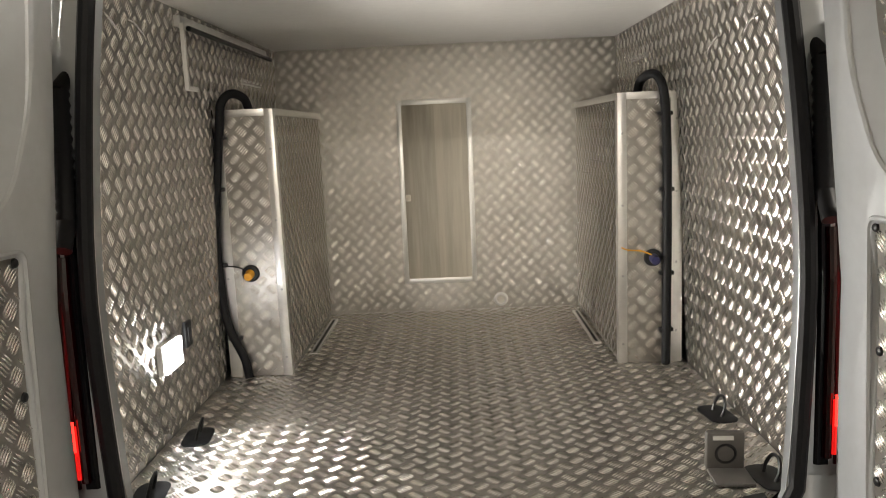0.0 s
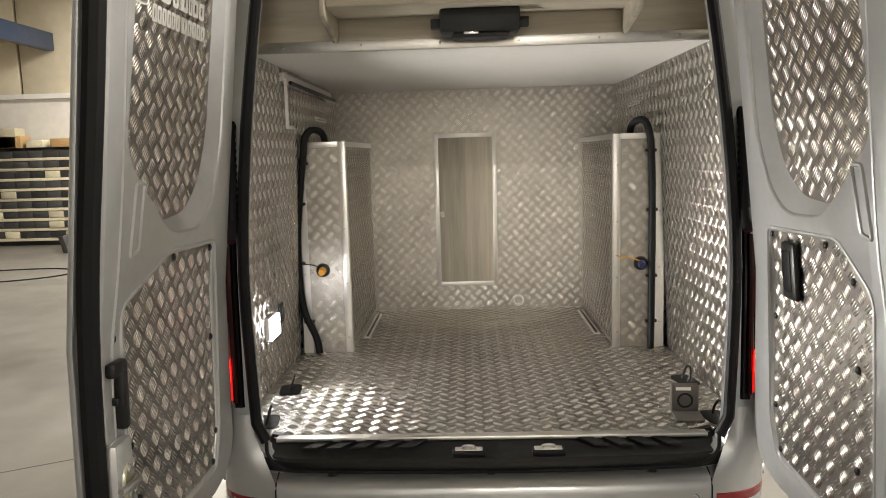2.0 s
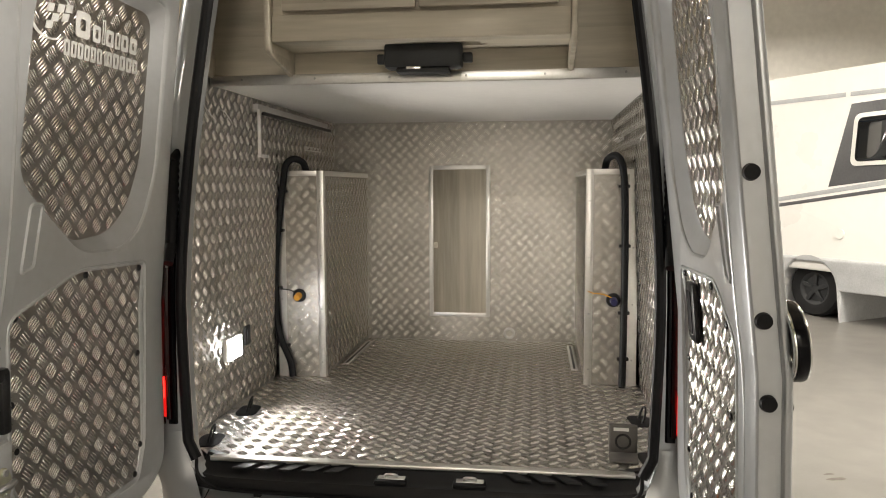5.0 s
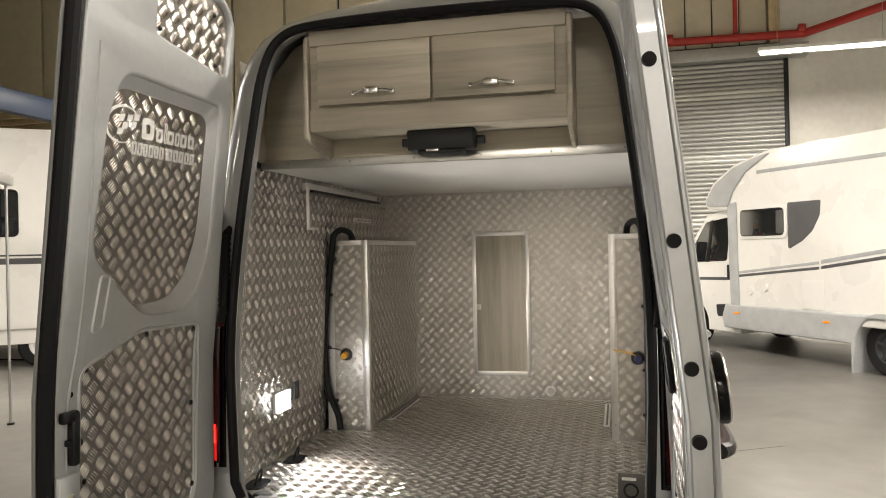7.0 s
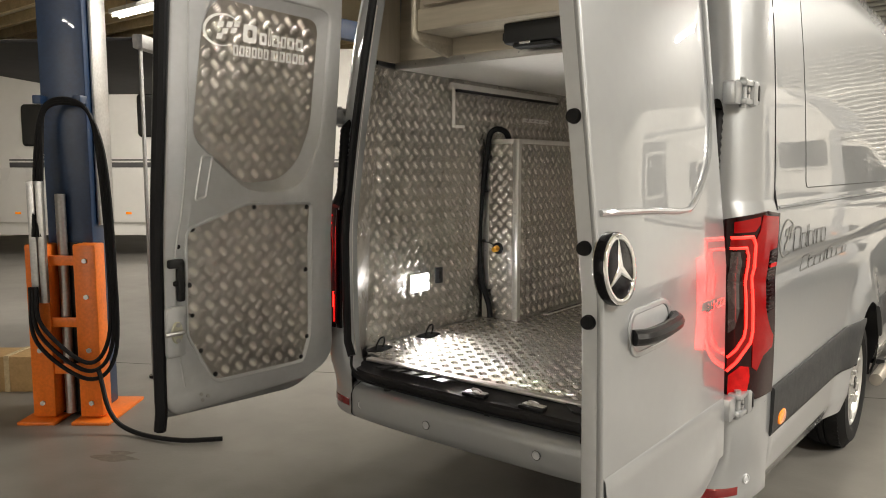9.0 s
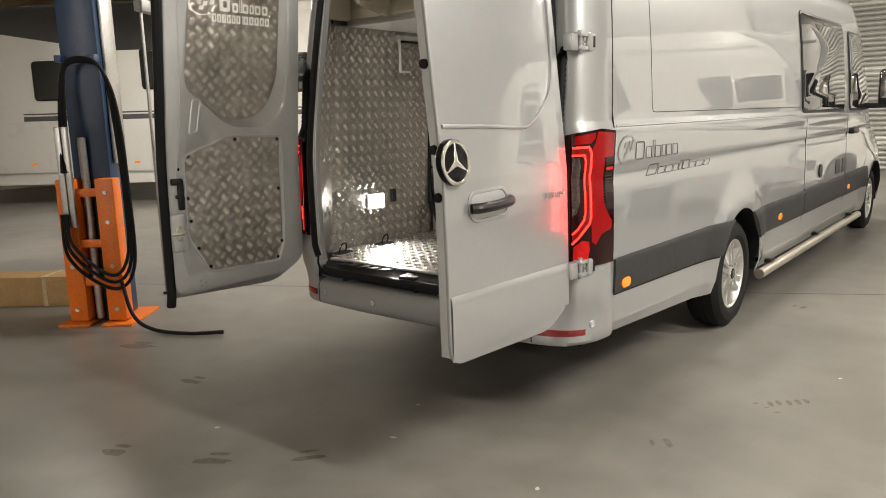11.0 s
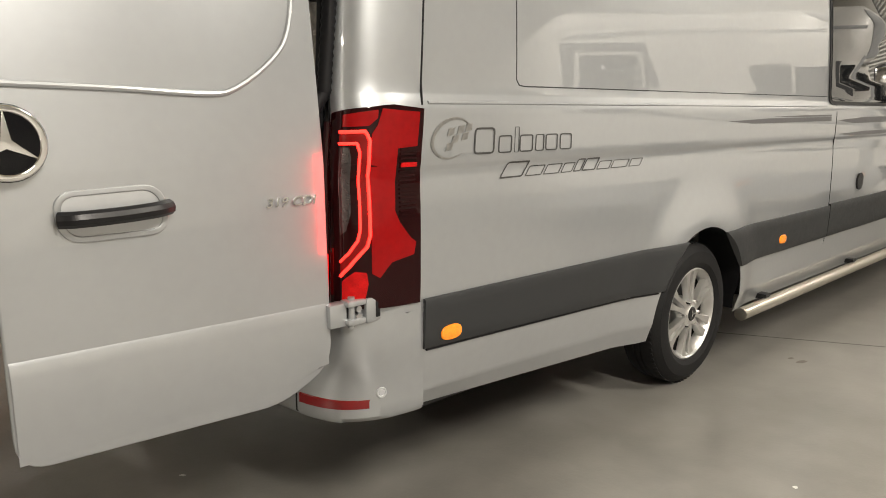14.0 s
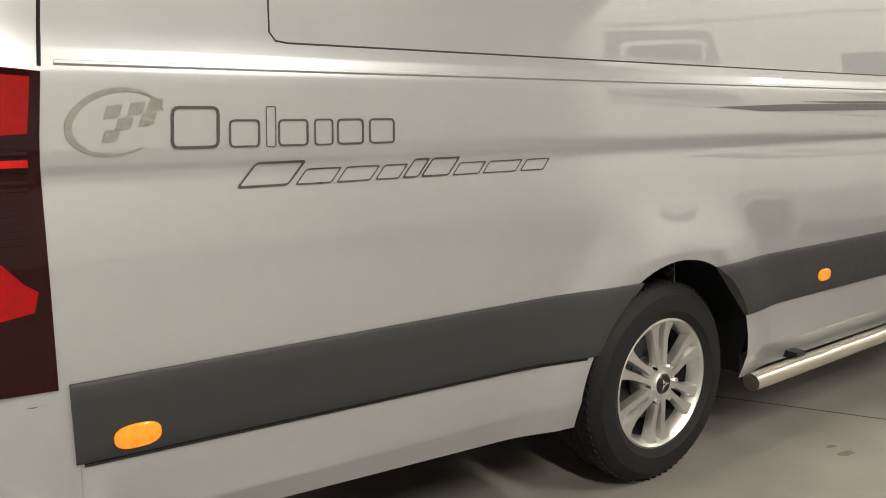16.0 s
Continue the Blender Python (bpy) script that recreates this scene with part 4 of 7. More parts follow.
def bumper():
    prof = [(0.06, 0.395), (0.018, 0.40), (0.004, 0.415), (0.0, 0.44), (0.0, 0.50), (0.004, 0.525), (0.016, 0.54), (0.05, 0.552), (0.075, 0.556), (0.085, 0.575), (0.12, 0.58)]
    verts, faces = [], []
    m = 0
    for ins, z in prof:
        h = [p for p in spline([(x, y, z) for x, y in bumper_outline(ins)], 6) if p.x < 0.80]
        r = [Vector((-p.x, p.y, p.z)) for p in h[::-1]][:-1] + h
        m = m or len(r)
        r = r[(len(r) - m) // 2:][:m]
        verts += [tuple(p) for p in r]
    for a in range(len(prof) - 1):
        for b in range(m - 1):
            faces.append((a * m + b, a * m + b + 1, (a + 1) * m + b + 1, (a + 1) * m + b))
    # the corners sweep up to the lamps
    low = [p for p in spline([(x, y, 0) for x, y in bumper_outline(0.0)], 8) if p.x > 0.735]
    top = spline([(0.80, 0.085, 0), (0.85, 0.07, 0), (0.912, 0.074, 0), (0.95, 0.092, 0), (0.981, 0.15, 0), (0.999, 0.22, 0), (1.006, 0.362, 0)], 6)
    k = len(low)
    for sd in (1, -1):
        first = len(verts)
        zs = [(0.05, 0.395), (0.012, 0.402), (0.0, 0.42), (0.0, 0.46), (0.0, 0.50), (0.0, 0.525), (0.0, 0.55), (0.0, 0.58), (0.0, 0.62), (0.0, 0.67), (0.0, 0.72), (0.0, 0.775)]
        for ins, z in zs:
            w = max(0.0, min(1.0, (z - 0.51) / 0.15))
            w = w * w * (3 - 2 * w)
            for q in range(k):
                f = q / (k - 1) * (len(top) - 1)
                e = min(int(f), len(top) - 2)
                t = top[e].lerp(top[e + 1], f - e)
                c = low[q].lerp(t, w)
                verts.append((sd * (c.x - ins * (c.x > 0.9)), c.y + ins * (c.x < 0.98), z))
        for a in range(len(zs) - 1):
            for b in range(k - 1):
                f = (first + a * k + b, first + a * k + b + 1, first + (a + 1) * k + b + 1, first + (a + 1) * k + b)
                faces.append(f if sd > 0 else f[::-1])
    b = put("rear_bumper", mesh_of("rear_bumper", verts, faces, PAINT, 40), van, "silver rear bumper")
    for x in (-0.68, -0.27, 0.27, 0.68):
        y = 0.0 if abs(x) < 0.3 else 0.026
        q = part("parking_sensor", lathe(bmesh.new(), [(0.0, 0.002), (0.009, 0.002), (0.011, 0.0), (0.013, 0.003), (0.017, 0.003), (0.019, -0.004)], 20), PAINT_IN, b, "round parking sensor",
                 m=pose(x, y - 0.001, 0.472, 90, 0, 0))
    for s in (1, -1):
        q = part("parking_sensor", lathe(bmesh.new(), [(0.0, 0.002), (0.009, 0.002), (0.011, 0.0), (0.013, 0.003), (0.017, 0.003), (0.019, -0.004)], 20), PAINT_IN, b, "",
                 m=pose(s * 0.977, 0.20, 0.50, 90, 0, s * 75))
        pts = spline([(x, y - 0.004, 0) for x, y in bumper_outline(0)], 8)
        pts = [p for p in pts if 0.745 < p.x < 0.965]
        bm = bmesh.new()
        ra = [bm.verts.new((s * p.x, p.y, 0.452)) for p in pts]
        rb = [bm.verts.new((s * p.x, p.y, 0.484 - 0.01 * (i / len(pts)))) for i, p in enumerate(pts)]
        rc = [bm.verts.new((s * p.x, p.y + 0.01, 0.488)) for p in pts]
        rd = [bm.verts.new((s * p.x, p.y + 0.01, 0.448)) for p in pts]
        for i in range(len(pts) - 1):
            bm.faces.new((ra[i], ra[i + 1], rb[i + 1], rb[i]))
            bm.faces.new((rb[i], rb[i + 1], rc[i + 1], rc[i]))
            bm.faces.new((ra[i], ra[i + 1], rd[i + 1], rd[i]))
        part("reflector", bm, material("deep_red_lens", (0.17, 0.005, 0.006), 0.15, coat=0.5) if s > 0 else bpy.data.materials["deep_red_lens"], b, "red rear reflector")
        bm = bmesh.new()
        tube(bm, [(s * 0.743, 0.031 + i, z) for i, z in ((0.02, 0.40), (-0.002, 0.42), (-0.002, 0.51), (0.01, 0.535), (0.05, 0.553), (0.085, 0.57))], 0.0025, 6)
        part("bumper_seam", bm, RUBBER, b)
    for x in (-0.68, -0.27, 0.27, 0.68):
        y = 0.0 if abs(x) < 0.3 else 0.026
        part("sensor_ring", tube(bmesh.new(), [(x + 0.0175 * math.cos(t), y - 0.002, 0.472 + 0.0175 * math.sin(t)) for t in np.linspace(0, 2 * math.pi, 25)[:-1]], 0.0022, 6, closed=True), GREYTRIM, b, "thin dark ring")
    for x in (-0.55, 0.0, 0.55):
        part("bumper_clip", boxes(((x - 0.014, 0.055, 0.552), (x + 0.014, 0.10, 0.575)), bevel=0.004), BLACK, b, "small black clip")
    return b


bumper()
# the black stepped tread on the sill
bm = bmesh.new()
xs = np.linspace(-0.79, 0.79, 41)
prof = [(0.05, 0.565), (0.052, 0.60), (0.06, 0.612), (0.09, 0.618), (0.10, 0.626), (0.15, 0.636), (0.165, 0.648), (0.19, 0.648)]
rows = [[bm.verts.new((x, y + 0.028 * (abs(x) / 0.8) ** 4, z + (0.012 * max(0, abs(x) - 0.7) / 0.1))) for x in xs] for y, z in prof]
for a, b in zip(rows, rows[1:]):
    for k in range(len(xs) - 1):
        bm.faces.new((a[k], a[k + 1], b[k + 1], b[k]))
sill = part("sill_trim", bm, BLACK, van, "black plastic sill tread with ribs", smooth=30)
for x in list(np.arange(-0.66, -0.30, 0.085)) + list(np.arange(0.36, 0.70, 0.085)):
    bm = bmesh.new()
    sg = 0.05 if x < 0 else -0.05
    vs = [bm.verts.new(p) for p in ((x, 0.105, 0.631), (x + 0.05, 0.105, 0.631), (x + 0.05 + sg, 0.148, 0.640), (x + sg, 0.148, 0.640))]
    f = bm.faces.new(vs)
    r = bmesh.ops.extrude_face_region(bm, geom=[f])
    for v in r["geom"]:
        if isinstance(v, bmesh.types.BMVert):
            v.co.z += 0.007
    part("sill_rib", bm, BLACK, sill)
for x in (-0.075, 0.2):
    bm = bmesh.new()
    box(bm, (x - 0.058, 0.066, 0.612), (x + 0.058, 0.128, 0.629), 0.006)
    part("striker_pocket", bm, RUBBER, sill, "black recess")
    bm = bmesh.new()
    tube(bm, spline([(x - 0.02, 0.097, 0.628), (x - 0.019, 0.09, 0.641), (x, 0.087, 0.645), (x + 0.019, 0.09, 0.641), (x + 0.02, 0.097, 0.628)], 5), 0.005, 8)
    box(bm, (x - 0.048, 0.082, 0.627), (x + 0.048, 0.112, 0.632), 0.002)
    part("striker", bm, ALU, sill, "bright metal door striker")

# ---- rear doors ----
DOOR_X, DOOR_Y, DOOR_W = 0.948, 0.055, 0.89


def door_map(s):
    """u from the hinge, z up, d inwards from the outer skin."""
    return lambda u, z, d: (s * (DOOR_X - d - lean(z) * 1.05), DOOR_Y - u, z)


def screw(parent, s, u, z, d=0.066):
    p = door_map(s)(u, z, d)
    part("screw", lathe(bmesh.new(), [(0.0, 0.004), (0.006, 0.004), (0.0095, 0.002), (0.011, -0.002)], 12), BLACK, parent, "", m=pose(*p, 0, -90 * s, 0))


def letter_row(parent, mapper, a0, b0, widths, height, mat, slant=0.0, gap=0.2, hollow=True, thick=0.0012, name="lettering_bar", rim=0.2):
    """Plain letter-sized shapes in a row."""
    a = a0
    for w, k in widths:
        hgt = height * k
        if w > 0:
            o = [(a, b0), (a + w, b0), (a + w + slant * hgt, b0 + hgt), (a + slant * hgt, b0 + hgt)]
            r = min(w, hgt) * 0.2
            t = min(w, hgt) * rim
            outs = [rounded(o, r, 3)]
            if hollow:
                outs.append(rounded([(a + t + slant * t, b0 + t), (a + w - t + slant * t, b0 + t), (a + w - t + slant * (hgt - t), b0 + hgt - t), (a + t + slant * (hgt - t), b0 + hgt - t)], r * 0.6, 3))
            put(name, sheet(outs, thick, 0.0, mapper, mat, name), parent)
        a += abs(w) * (1 + gap)


def model_badge(parent, mapper, a, b, width):
    """Raised chrome characters in the built-in font."""
    cu = bpy.data.curves.new("badge", "FONT")
    cu.body, cu.size, cu.shear, cu.extrude, cu.offset = "319 CDI", 1.0, 0.2, 0.06, 0.01
    tmp = bpy.data.objects.new("badge", cu)
    me = bpy.data.meshes.new_from_object(tmp)
    bpy.data.objects.remove(tmp)
    xs, ys = [v.co.x for v in me.vertices], [v.co.y for v in me.vertices]
    x0, y0, kx, ky = min(xs), min(ys), width / (max(xs) - min(xs)), 0.027 / (max(ys) - min(ys))
    for v in me.vertices:
        v.co = Vector(mapper(a + (v.co.x - x0) * kx, b + (v.co.y - y0) * ky, 0.003 + v.co.z * 0.04))
    me.materials.append(CHROME)
    put("badge", me, parent, "chrome model badge")


VINYL = material("white_vinyl", (0.78, 0.78, 0.76), 0.5)


def chequer_oval(parent, mapper, ca, cb, ra, rb, mat, sl=0.15):
    """A slanting open oval stroke with chequered squares, as a plain emblem."""
    n = 40
    out, inn = [], []
    for k in range(n + 1):
        t = math.radians(20 + 292 * k / n)
        w = 0.13 * math.sin(math.pi * k / n) + 0.02
        out.append((ca + ra * math.cos(t) + sl * rb * math.sin(t), cb + rb * math.sin(t)))
        inn.append((ca + ra * (1 - w) * math.cos(t) + sl * rb * math.sin(t), cb + rb * (1 - w * 1.1) * math.sin(t)))
    put("emblem_stroke", sheet([out + inn[::-1]], 0.0012, 0.0, mapper, mat, "emblem_stroke"), parent)
    q = ra * 0.36
    for i, j in ((-1, 0.55), (0.35, 0.75), (1.45, 0.95), (-0.35, -0.15), (1.0, 0.1), (-1.1, -0.85)):
        a, b = ca + i * q + 0.1 * ra, cb + j * q
        put("emblem_square", sheet([[(a, b - q * 0.35), (a + q * 0.85, b - q * 0.25), (a + q * 1.05, b + q * 0.45), (a + q * 0.2, b + q * 0.35)]], 0.0012, 0.0, mapper, mat, "emblem_square"), parent)


def rear_door(s):
    M = door_map(s)
    W, Z0, Z1 = DOOR_W, 0.575, 2.665
    cuts = (1.0, 1.25, 1.26, 1.5, 1.8, 2.2)
    outer = rounded([(0.03, Z0 + 0.06), (0.20, Z0 - 0.02), (W, Z0 + 0.01), (W, 2.45), (W - 0.12, Z1 - 0.02), (0.16, Z1), (0.06, Z1 - 0.08), (0.035, 2.2)], 0.07, 6)
    inner = rounded([(0.02, Z0 + 0.1), (0.16, Z0 + 0.035), (W - 0.02, Z0 + 0.03), (W - 0.035, 2.43), (W - 0.14, Z1 - 0.04), (0.16, Z1 - 0.03), (0.06, Z1 - 0.1), (0.04, 2.2)], 0.07, 6)
    low = rounded([(0.145, 1.405), (0.145, 0.80), (0.19, 0.675), (0.66, 0.685), (0.785, 0.90), (0.78, 1.32), (0.50, 1.415)] if s < 0 else
                  [(0.145, 1.405), (0.145, 0.80), (0.20, 0.69), (0.60, 0.665), (0.755, 0.70), (0.73, 1.30), (0.58, 1.415)], 0.035)
    up = rounded([(0.09, 2.24), (0.10, 1.70), (0.17, 1.52), (0.28, 1.445), (0.50, 1.45), (0.775, 1.66), (0.745, 2.1), (0.68, 2.25)], 0.07, 6)
    plate_up = rounded([(0.135, 2.19), (0.15, 1.74), (0.21, 1.585), (0.31, 1.505), (0.50, 1.49), (0.745, 1.68), (0.715, 2.08), (0.66, 2.2)], 0.06, 6)
    top = rounded([(0.07, 2.57), (0.075, 2.33), (0.55, 2.385), (0.55, 2.58), (0.15, 2.625)], 0.04)
    d = put("rear_door", sheet([inner, low, up, top], 0.05, 0.012, lambda a, b, h: M(a, b, 0.043 + h), PAINT_IN, "rear_door", cuts), van,
            "open silver rear door, its inside lined with tread plate")
    put("outer_skin", sheet([outer], 0.018, 0.006, lambda a, b, h: M(a, b, 0.009 + h), PAINT, "outer_skin", cuts), d, "silver outer door skin")
    # sloped wall of the upper recess
    verts = [M(a, b, 0.066) for a, b in up] + [M(a, b, 0.024) for a, b in plate_up]
    n = len(up)
    put("recess_wall", mesh_of("recess_wall", verts, [(i, (i + 1) % n, (i + 1) % n + n, i + n) for i in range(n)], PAINT_IN, 50), d)
    for poly, dep, nm in ((low, 0.058, "tread_panel"), (plate_up, 0.026, "tread_panel"), (top, 0.05, "tread_panel")):
        put(nm, tread_sheet(nm, [tuple(p) for p in poly], lambda a, b, h: M(a, b, dep + h), flip=s > 0, cut=True), d, "bright aluminium five-bar tread plate")
    # screws round the lower plate
    if s < 0:
        pts = [(0.172, 1.383), (0.46, 1.393), (0.75, 1.318), (0.765, 1.1), (0.17, 1.1), (0.165, 0.79), (0.20, 0.70), (0.655, 0.72), (0.72, 0.83)]
    else:
        pts = [(0.16, 1.385), (0.50, 1.39), (0.63, 1.315), (0.165, 1.13), (0.65, 1.1), (0.17, 0.85), (0.21, 0.72), (0.655, 0.845), (0.56, 0.70)]
    for u, z in pts:
        screw(d, s, u, z, 0.061)
    for u, z in ((0.18, 2.56), (0.50, 2.42), (0.5, 2.55), (0.15, 2.38)):
        screw(d, s, u, z, 0.052)
    # rim bead round the lower plate, grip slot, dimple
    for lp in (low,):
        bm = bmesh.new()
        tube(bm, [M(a, b, 0.066) for a, b in lp], 0.006, 6, closed=True)
        part("panel_rim", bm, PAINT_IN, d)
    bm = bmesh.new()
    slot = rounded([(0.70, 1.44), (0.745, 1.43), (0.72, 1.60), (0.675, 1.60)], 0.012)
    tube(bm, [M(a, b, 0.068) for a, b in slot], 0.006, 6, closed=True)
    part("pressed_slot", bm, PAINT_IN, d, "pressed slot in the door frame")
    # free edge and hinge edge
    bm = bmesh.new()
    edge = [M(W - 0.012, z, q) for z in np.linspace(Z0 + 0.03, 2.42, 20) for q in (0.012, 0.062)]
    v = [bm.verts.new(p) for p in edge]
    for k in range(0, len(v) - 2, 2):
        bm.faces.new((v[k], v[k + 1], v[k + 3], v[k + 2]))
    part("door_edge", bm, PAINT_IN, d)
    if s < 0:
        bm = bmesh.new()
        path = spline([M(W + 0.005, z, q) for z, q in ((0.545, 0.035), (0.62, 0.05), (0.75, 0.05), (1.3, 0.05), (1.8, 0.05), (2.3, 0.05), (2.45, 0.05))], 6)
        tube(bm, path, 0.024, 8)
        part("door_seal", bm, RUBBER, d, "black rubber edge seal")
        bm = bmesh.new()
        box(bm, (0, 0, 0), (0.034, 0.085, 0.20), 0.016)
        for vv in bm.verts:
            vv.co = Vector(M(W - 0.005 - vv.co.y, 0.83 + vv.co.z, 0.060 + vv.co.x))
        lt = part("latch_housing", bm, PAINT_IN, d, "raised silver latch housing")
        bm = bmesh.new()
        lathe(bm, [(0.0, 0.005), (0.030, 0.005), (0.034, 0.0), (0.034, -0.004)], 24)
        for vv in bm.verts:
            vv.co = Vector(M(W - 0.045 + vv.co.x * 0.75, 0.93 + vv.co.y * 1.25, 0.096 + vv.co.z))
        part("latch_plate", bm, material("latch_zinc", (0.62, 0.62, 0.50), 0.35, 0.7), lt, "pale zinc latch plate")
        bm = bmesh.new()
        tube(bm, [M(W - 0.068, 0.93, 0.108), M(W - 0.045, 0.93, 0.114), M(W - 0.005, 0.93, 0.110), M(W + 0.012, 0.93, 0.106)], 0.009, 8)
        part("latch_bolt", bm, STEEL, lt, "steel latch bolt")
        for z in (0.90, 0.96):
            bm = cyl(bmesh.new(), M(W - 0.045, z, 0.100), M(W - 0.045, z, 0.106), 0.009, n=8)
            part("screw_head", bm, STEEL, lt)
        bm = bmesh.new()
        box(bm, (0.0, 0.012, 0.13), (0.026, 0.075, 0.165), 0.008)
        box(bm, (0.0, 0.048, 0.0), (0.026, 0.078, 0.16), 0.008)
        box(bm, (0.0, 0.036, 0.06), (0.018, 0.055, 0.08), 0.005)
        for vv in bm.verts:
            vv.co = Vector(M(W - 0.012 - vv.co.y, 1.045 + vv.co.z, 0.066 + vv.co.x))
        part("release_lever", bm, BLACK, d, "black release lever")
        for u, z in ((W - 0.075, 1.255), (W - 0.085, 1.13), (W - 0.10, 1.105), (W - 0.13, 0.98)):
            q = M(u, z, 0.068)
            part("plug_hole", cyl(bmesh.new(), q, (q[0] + 0.0015, q[1], q[2]), 0.009, n=12), RUBBER, d, "small dark hole")
        for u, z in ((W - 0.16, 0.655), (W - 0.19, 0.64), (W - 0.165, 0.63)):
            q = M(u, z, 0.066)
            part("bolt_head", cyl(bmesh.new(), q, (q[0] + 0.006, q[1], q[2]), 0.008, n=6), STEEL, d, "small bolt head")
        bm = bmesh.new()
        tube(bm, spline([M(u, z, 0.067) for u, z in ((0.80, 0.70), (0.815, 0.80), (0.83, 0.95), (0.83, 1.2), (0.80, 1.42), (0.79, 1.7), (0.80, 2.3))], 6), 0.005, 6)
        part("pressed_ridge", bm, PAINT_IN, d)
        flipM = lambda a, b, h: M(0.86 - a, b, 0.0297 + h)
        chequer_oval(d, flipM, 0.235, 2.085, 0.085, 0.062, VINYL)
        letter_row(d, flipM, 0.335, 2.052, [(0.064, 1.2), (0.036, 0.8), (0.015, 1.2), (0.038, 0.8), (0.026, 0.8), (0.038, 0.8), (0.038, 0.8)], 0.058, VINYL, 0.0, 0.24, rim=0.3)
        letter_row(d, flipM, 0.29, 1.995, [(0.024, 1)] * 6 + [(-0.006, 1)] + [(0.008, 1.0)] + [(0.028, 1)] * 5, 0.042, VINYL, 0.0, 0.24, rim=0.34)
    else:
        for z in (1.67, 1.37, 1.20, 2.1):
            p = M(W - 0.012, z, 0.045)
            part("rubber_buffer", cyl(bmesh.new(), p, (p[0], p[1] - 0.012, p[2]), 0.018, 0.016, n=18), RUBBER, d, "round black rubber buffer")
        bm = bmesh.new()
        box(bm, (0, 0, 0), (0.022, 0.09, 0.17), 0.012)
        for vv in bm.verts:
            vv.co = Vector(M(0.255 + vv.co.y, 1.205 + vv.co.z, 0.058 + vv.co.x))
        h = part("inner_handle", bm, BLACK, d, "black inner door handle")
        bm = bmesh.new()
        box(bm, (0, 0, 0), (0.004, 0.05, 0.12), 0.004)
        for vv in bm.verts:
            vv.co = Vector(M(0.275 + vv.co.y, 1.23 + vv.co.z, 0.079 + vv.co.x))
        part("handle_recess", bm, RUBBER, d)
        bm = bmesh.new()
        tube(bm, spline([M(u, z, 0.067) for u, z in ((0.78, 0.70), (0.79, 0.80), (0.795, 0.95), (0.79, 1.2), (0.765, 1.42), (0.77, 1.7), (0.79, 2.3))], 6), 0.005, 6)
        part("pressed_ridge", bm, PAINT_IN, d)
        for u, z in ((W - 0.10, 0.95), (W - 0.03, 0.95), (W - 0.03, 0.86)):
            q = M(u, z, 0.066)
            part("bolt_head", cyl(bmesh.new(), q, (q[0] - 0.005, q[1], q[2]), 0.007, n=6), STEEL, d, "small bolt head")
        bm = bmesh.new()
        box(bm, (0, 0, 0), (0.012, 0.05, 0.03), 0.005)
        for vv in bm.verts:
            vv.co = Vector(M(W - 0.07 + vv.co.y, 0.90 + vv.co.z, 0.062 + vv.co.x))
        part("latch_slot", bm, RUBBER, d, "dark latch slot")
        # outside: emblem, handle, badge, mouldings
        MO = lambda a, b, h: M(a, b, -0.002 - h)
        MB = lambda a, b, h: MO(a, b, 0.010 + h)
        ca, cz = DOOR_Y + 0.795, 1.325
        ring = [(ca + 0.078 * math.cos(t), cz + 0.078 * math.sin(t)) for t in np.linspace(0, 2 * math.pi, 41)[:-1]]
        hole = [(ca + 0.070 * math.cos(t), cz + 0.070 * math.sin(t)) for t in np.linspace(0, 2 * math.pi, 41)[:-1]]
        put("badge_disc", sheet([ring], 0.028, 0.006, MB, GLOSSBLACK, "badge_disc"), d, "black round badge")
        put("badge_ring", sheet([ring, hole], 0.034, 0.004, MB, CHROME, "badge_ring"), d, "chrome badge ring")
        star = []
        for k in range(6):
            t = math.pi / 2 + k * math.pi / 3
            r = 0.066 if k % 2 == 0 else 0.011
            star.append((ca + r * math.cos(t), cz + r * math.sin(t)))
        put("badge_star", sheet([star], 0.033, 0.002, MB, CHROME, "badge_star"), d, "chrome three-armed emblem")
        hz, hu = 1.155, DOOR_Y + 0.58
        cup = rounded([(hu - 0.135, hz - 0.06), (hu + 0.12, hz - 0.06), (hu + 0.135, hz + 0.055), (hu - 0.12, hz + 0.06)], 0.06, 8)
        cup2 = rounded([(hu - 0.125, hz - 0.052), (hu + 0.11, hz - 0.052), (hu + 0.125, hz + 0.047), (hu - 0.11, hz + 0.052)], 0.055, 8)
        put("handle_cup", sheet([cup, cup2], 0.01, 0.003, MO, PAINT, "handle_cup"), d)
        put("handle_well", sheet([cup2], 0.003, 0.0, MO, PAINT_IN, "handle_well"), d, "shaded handle recess")
        bm = bmesh.new()
        tube(bm, spline([MO(hu + 0.125, hz - 0.005, 0.012), MO(hu + 0.09, hz - 0.004, 0.034), MO(hu, hz - 0.002, 0.04), MO(hu - 0.09, hz + 0.002, 0.034), MO(hu - 0.13, hz + 0.004, 0.012)], 6), 0.02, 10)
        part("outer_handle", bm, BLACK, d, "black outer door handle")
        model_badge(d, lambda a, b, h: MO(-a, b, h), -(DOOR_Y + 0.172), 1.128, 0.165)
        bm = bmesh.new()
        line = spline([M(u, z, -0.002) for u, z in ((W - 0.01, 1.452), (0.6, 1.445), (0.38, 1.435), (0.29, 1.45), (0.17, 1.53), (0.11, 1.62), (0.085, 1.8), (0.08, 2.3))], 8)
        tube(bm, line, 0.008, 8)
        part("pressed_line", bm, PAINT, d)
        verts, faces = [], []
        us = np.linspace(0.04, W, 24)
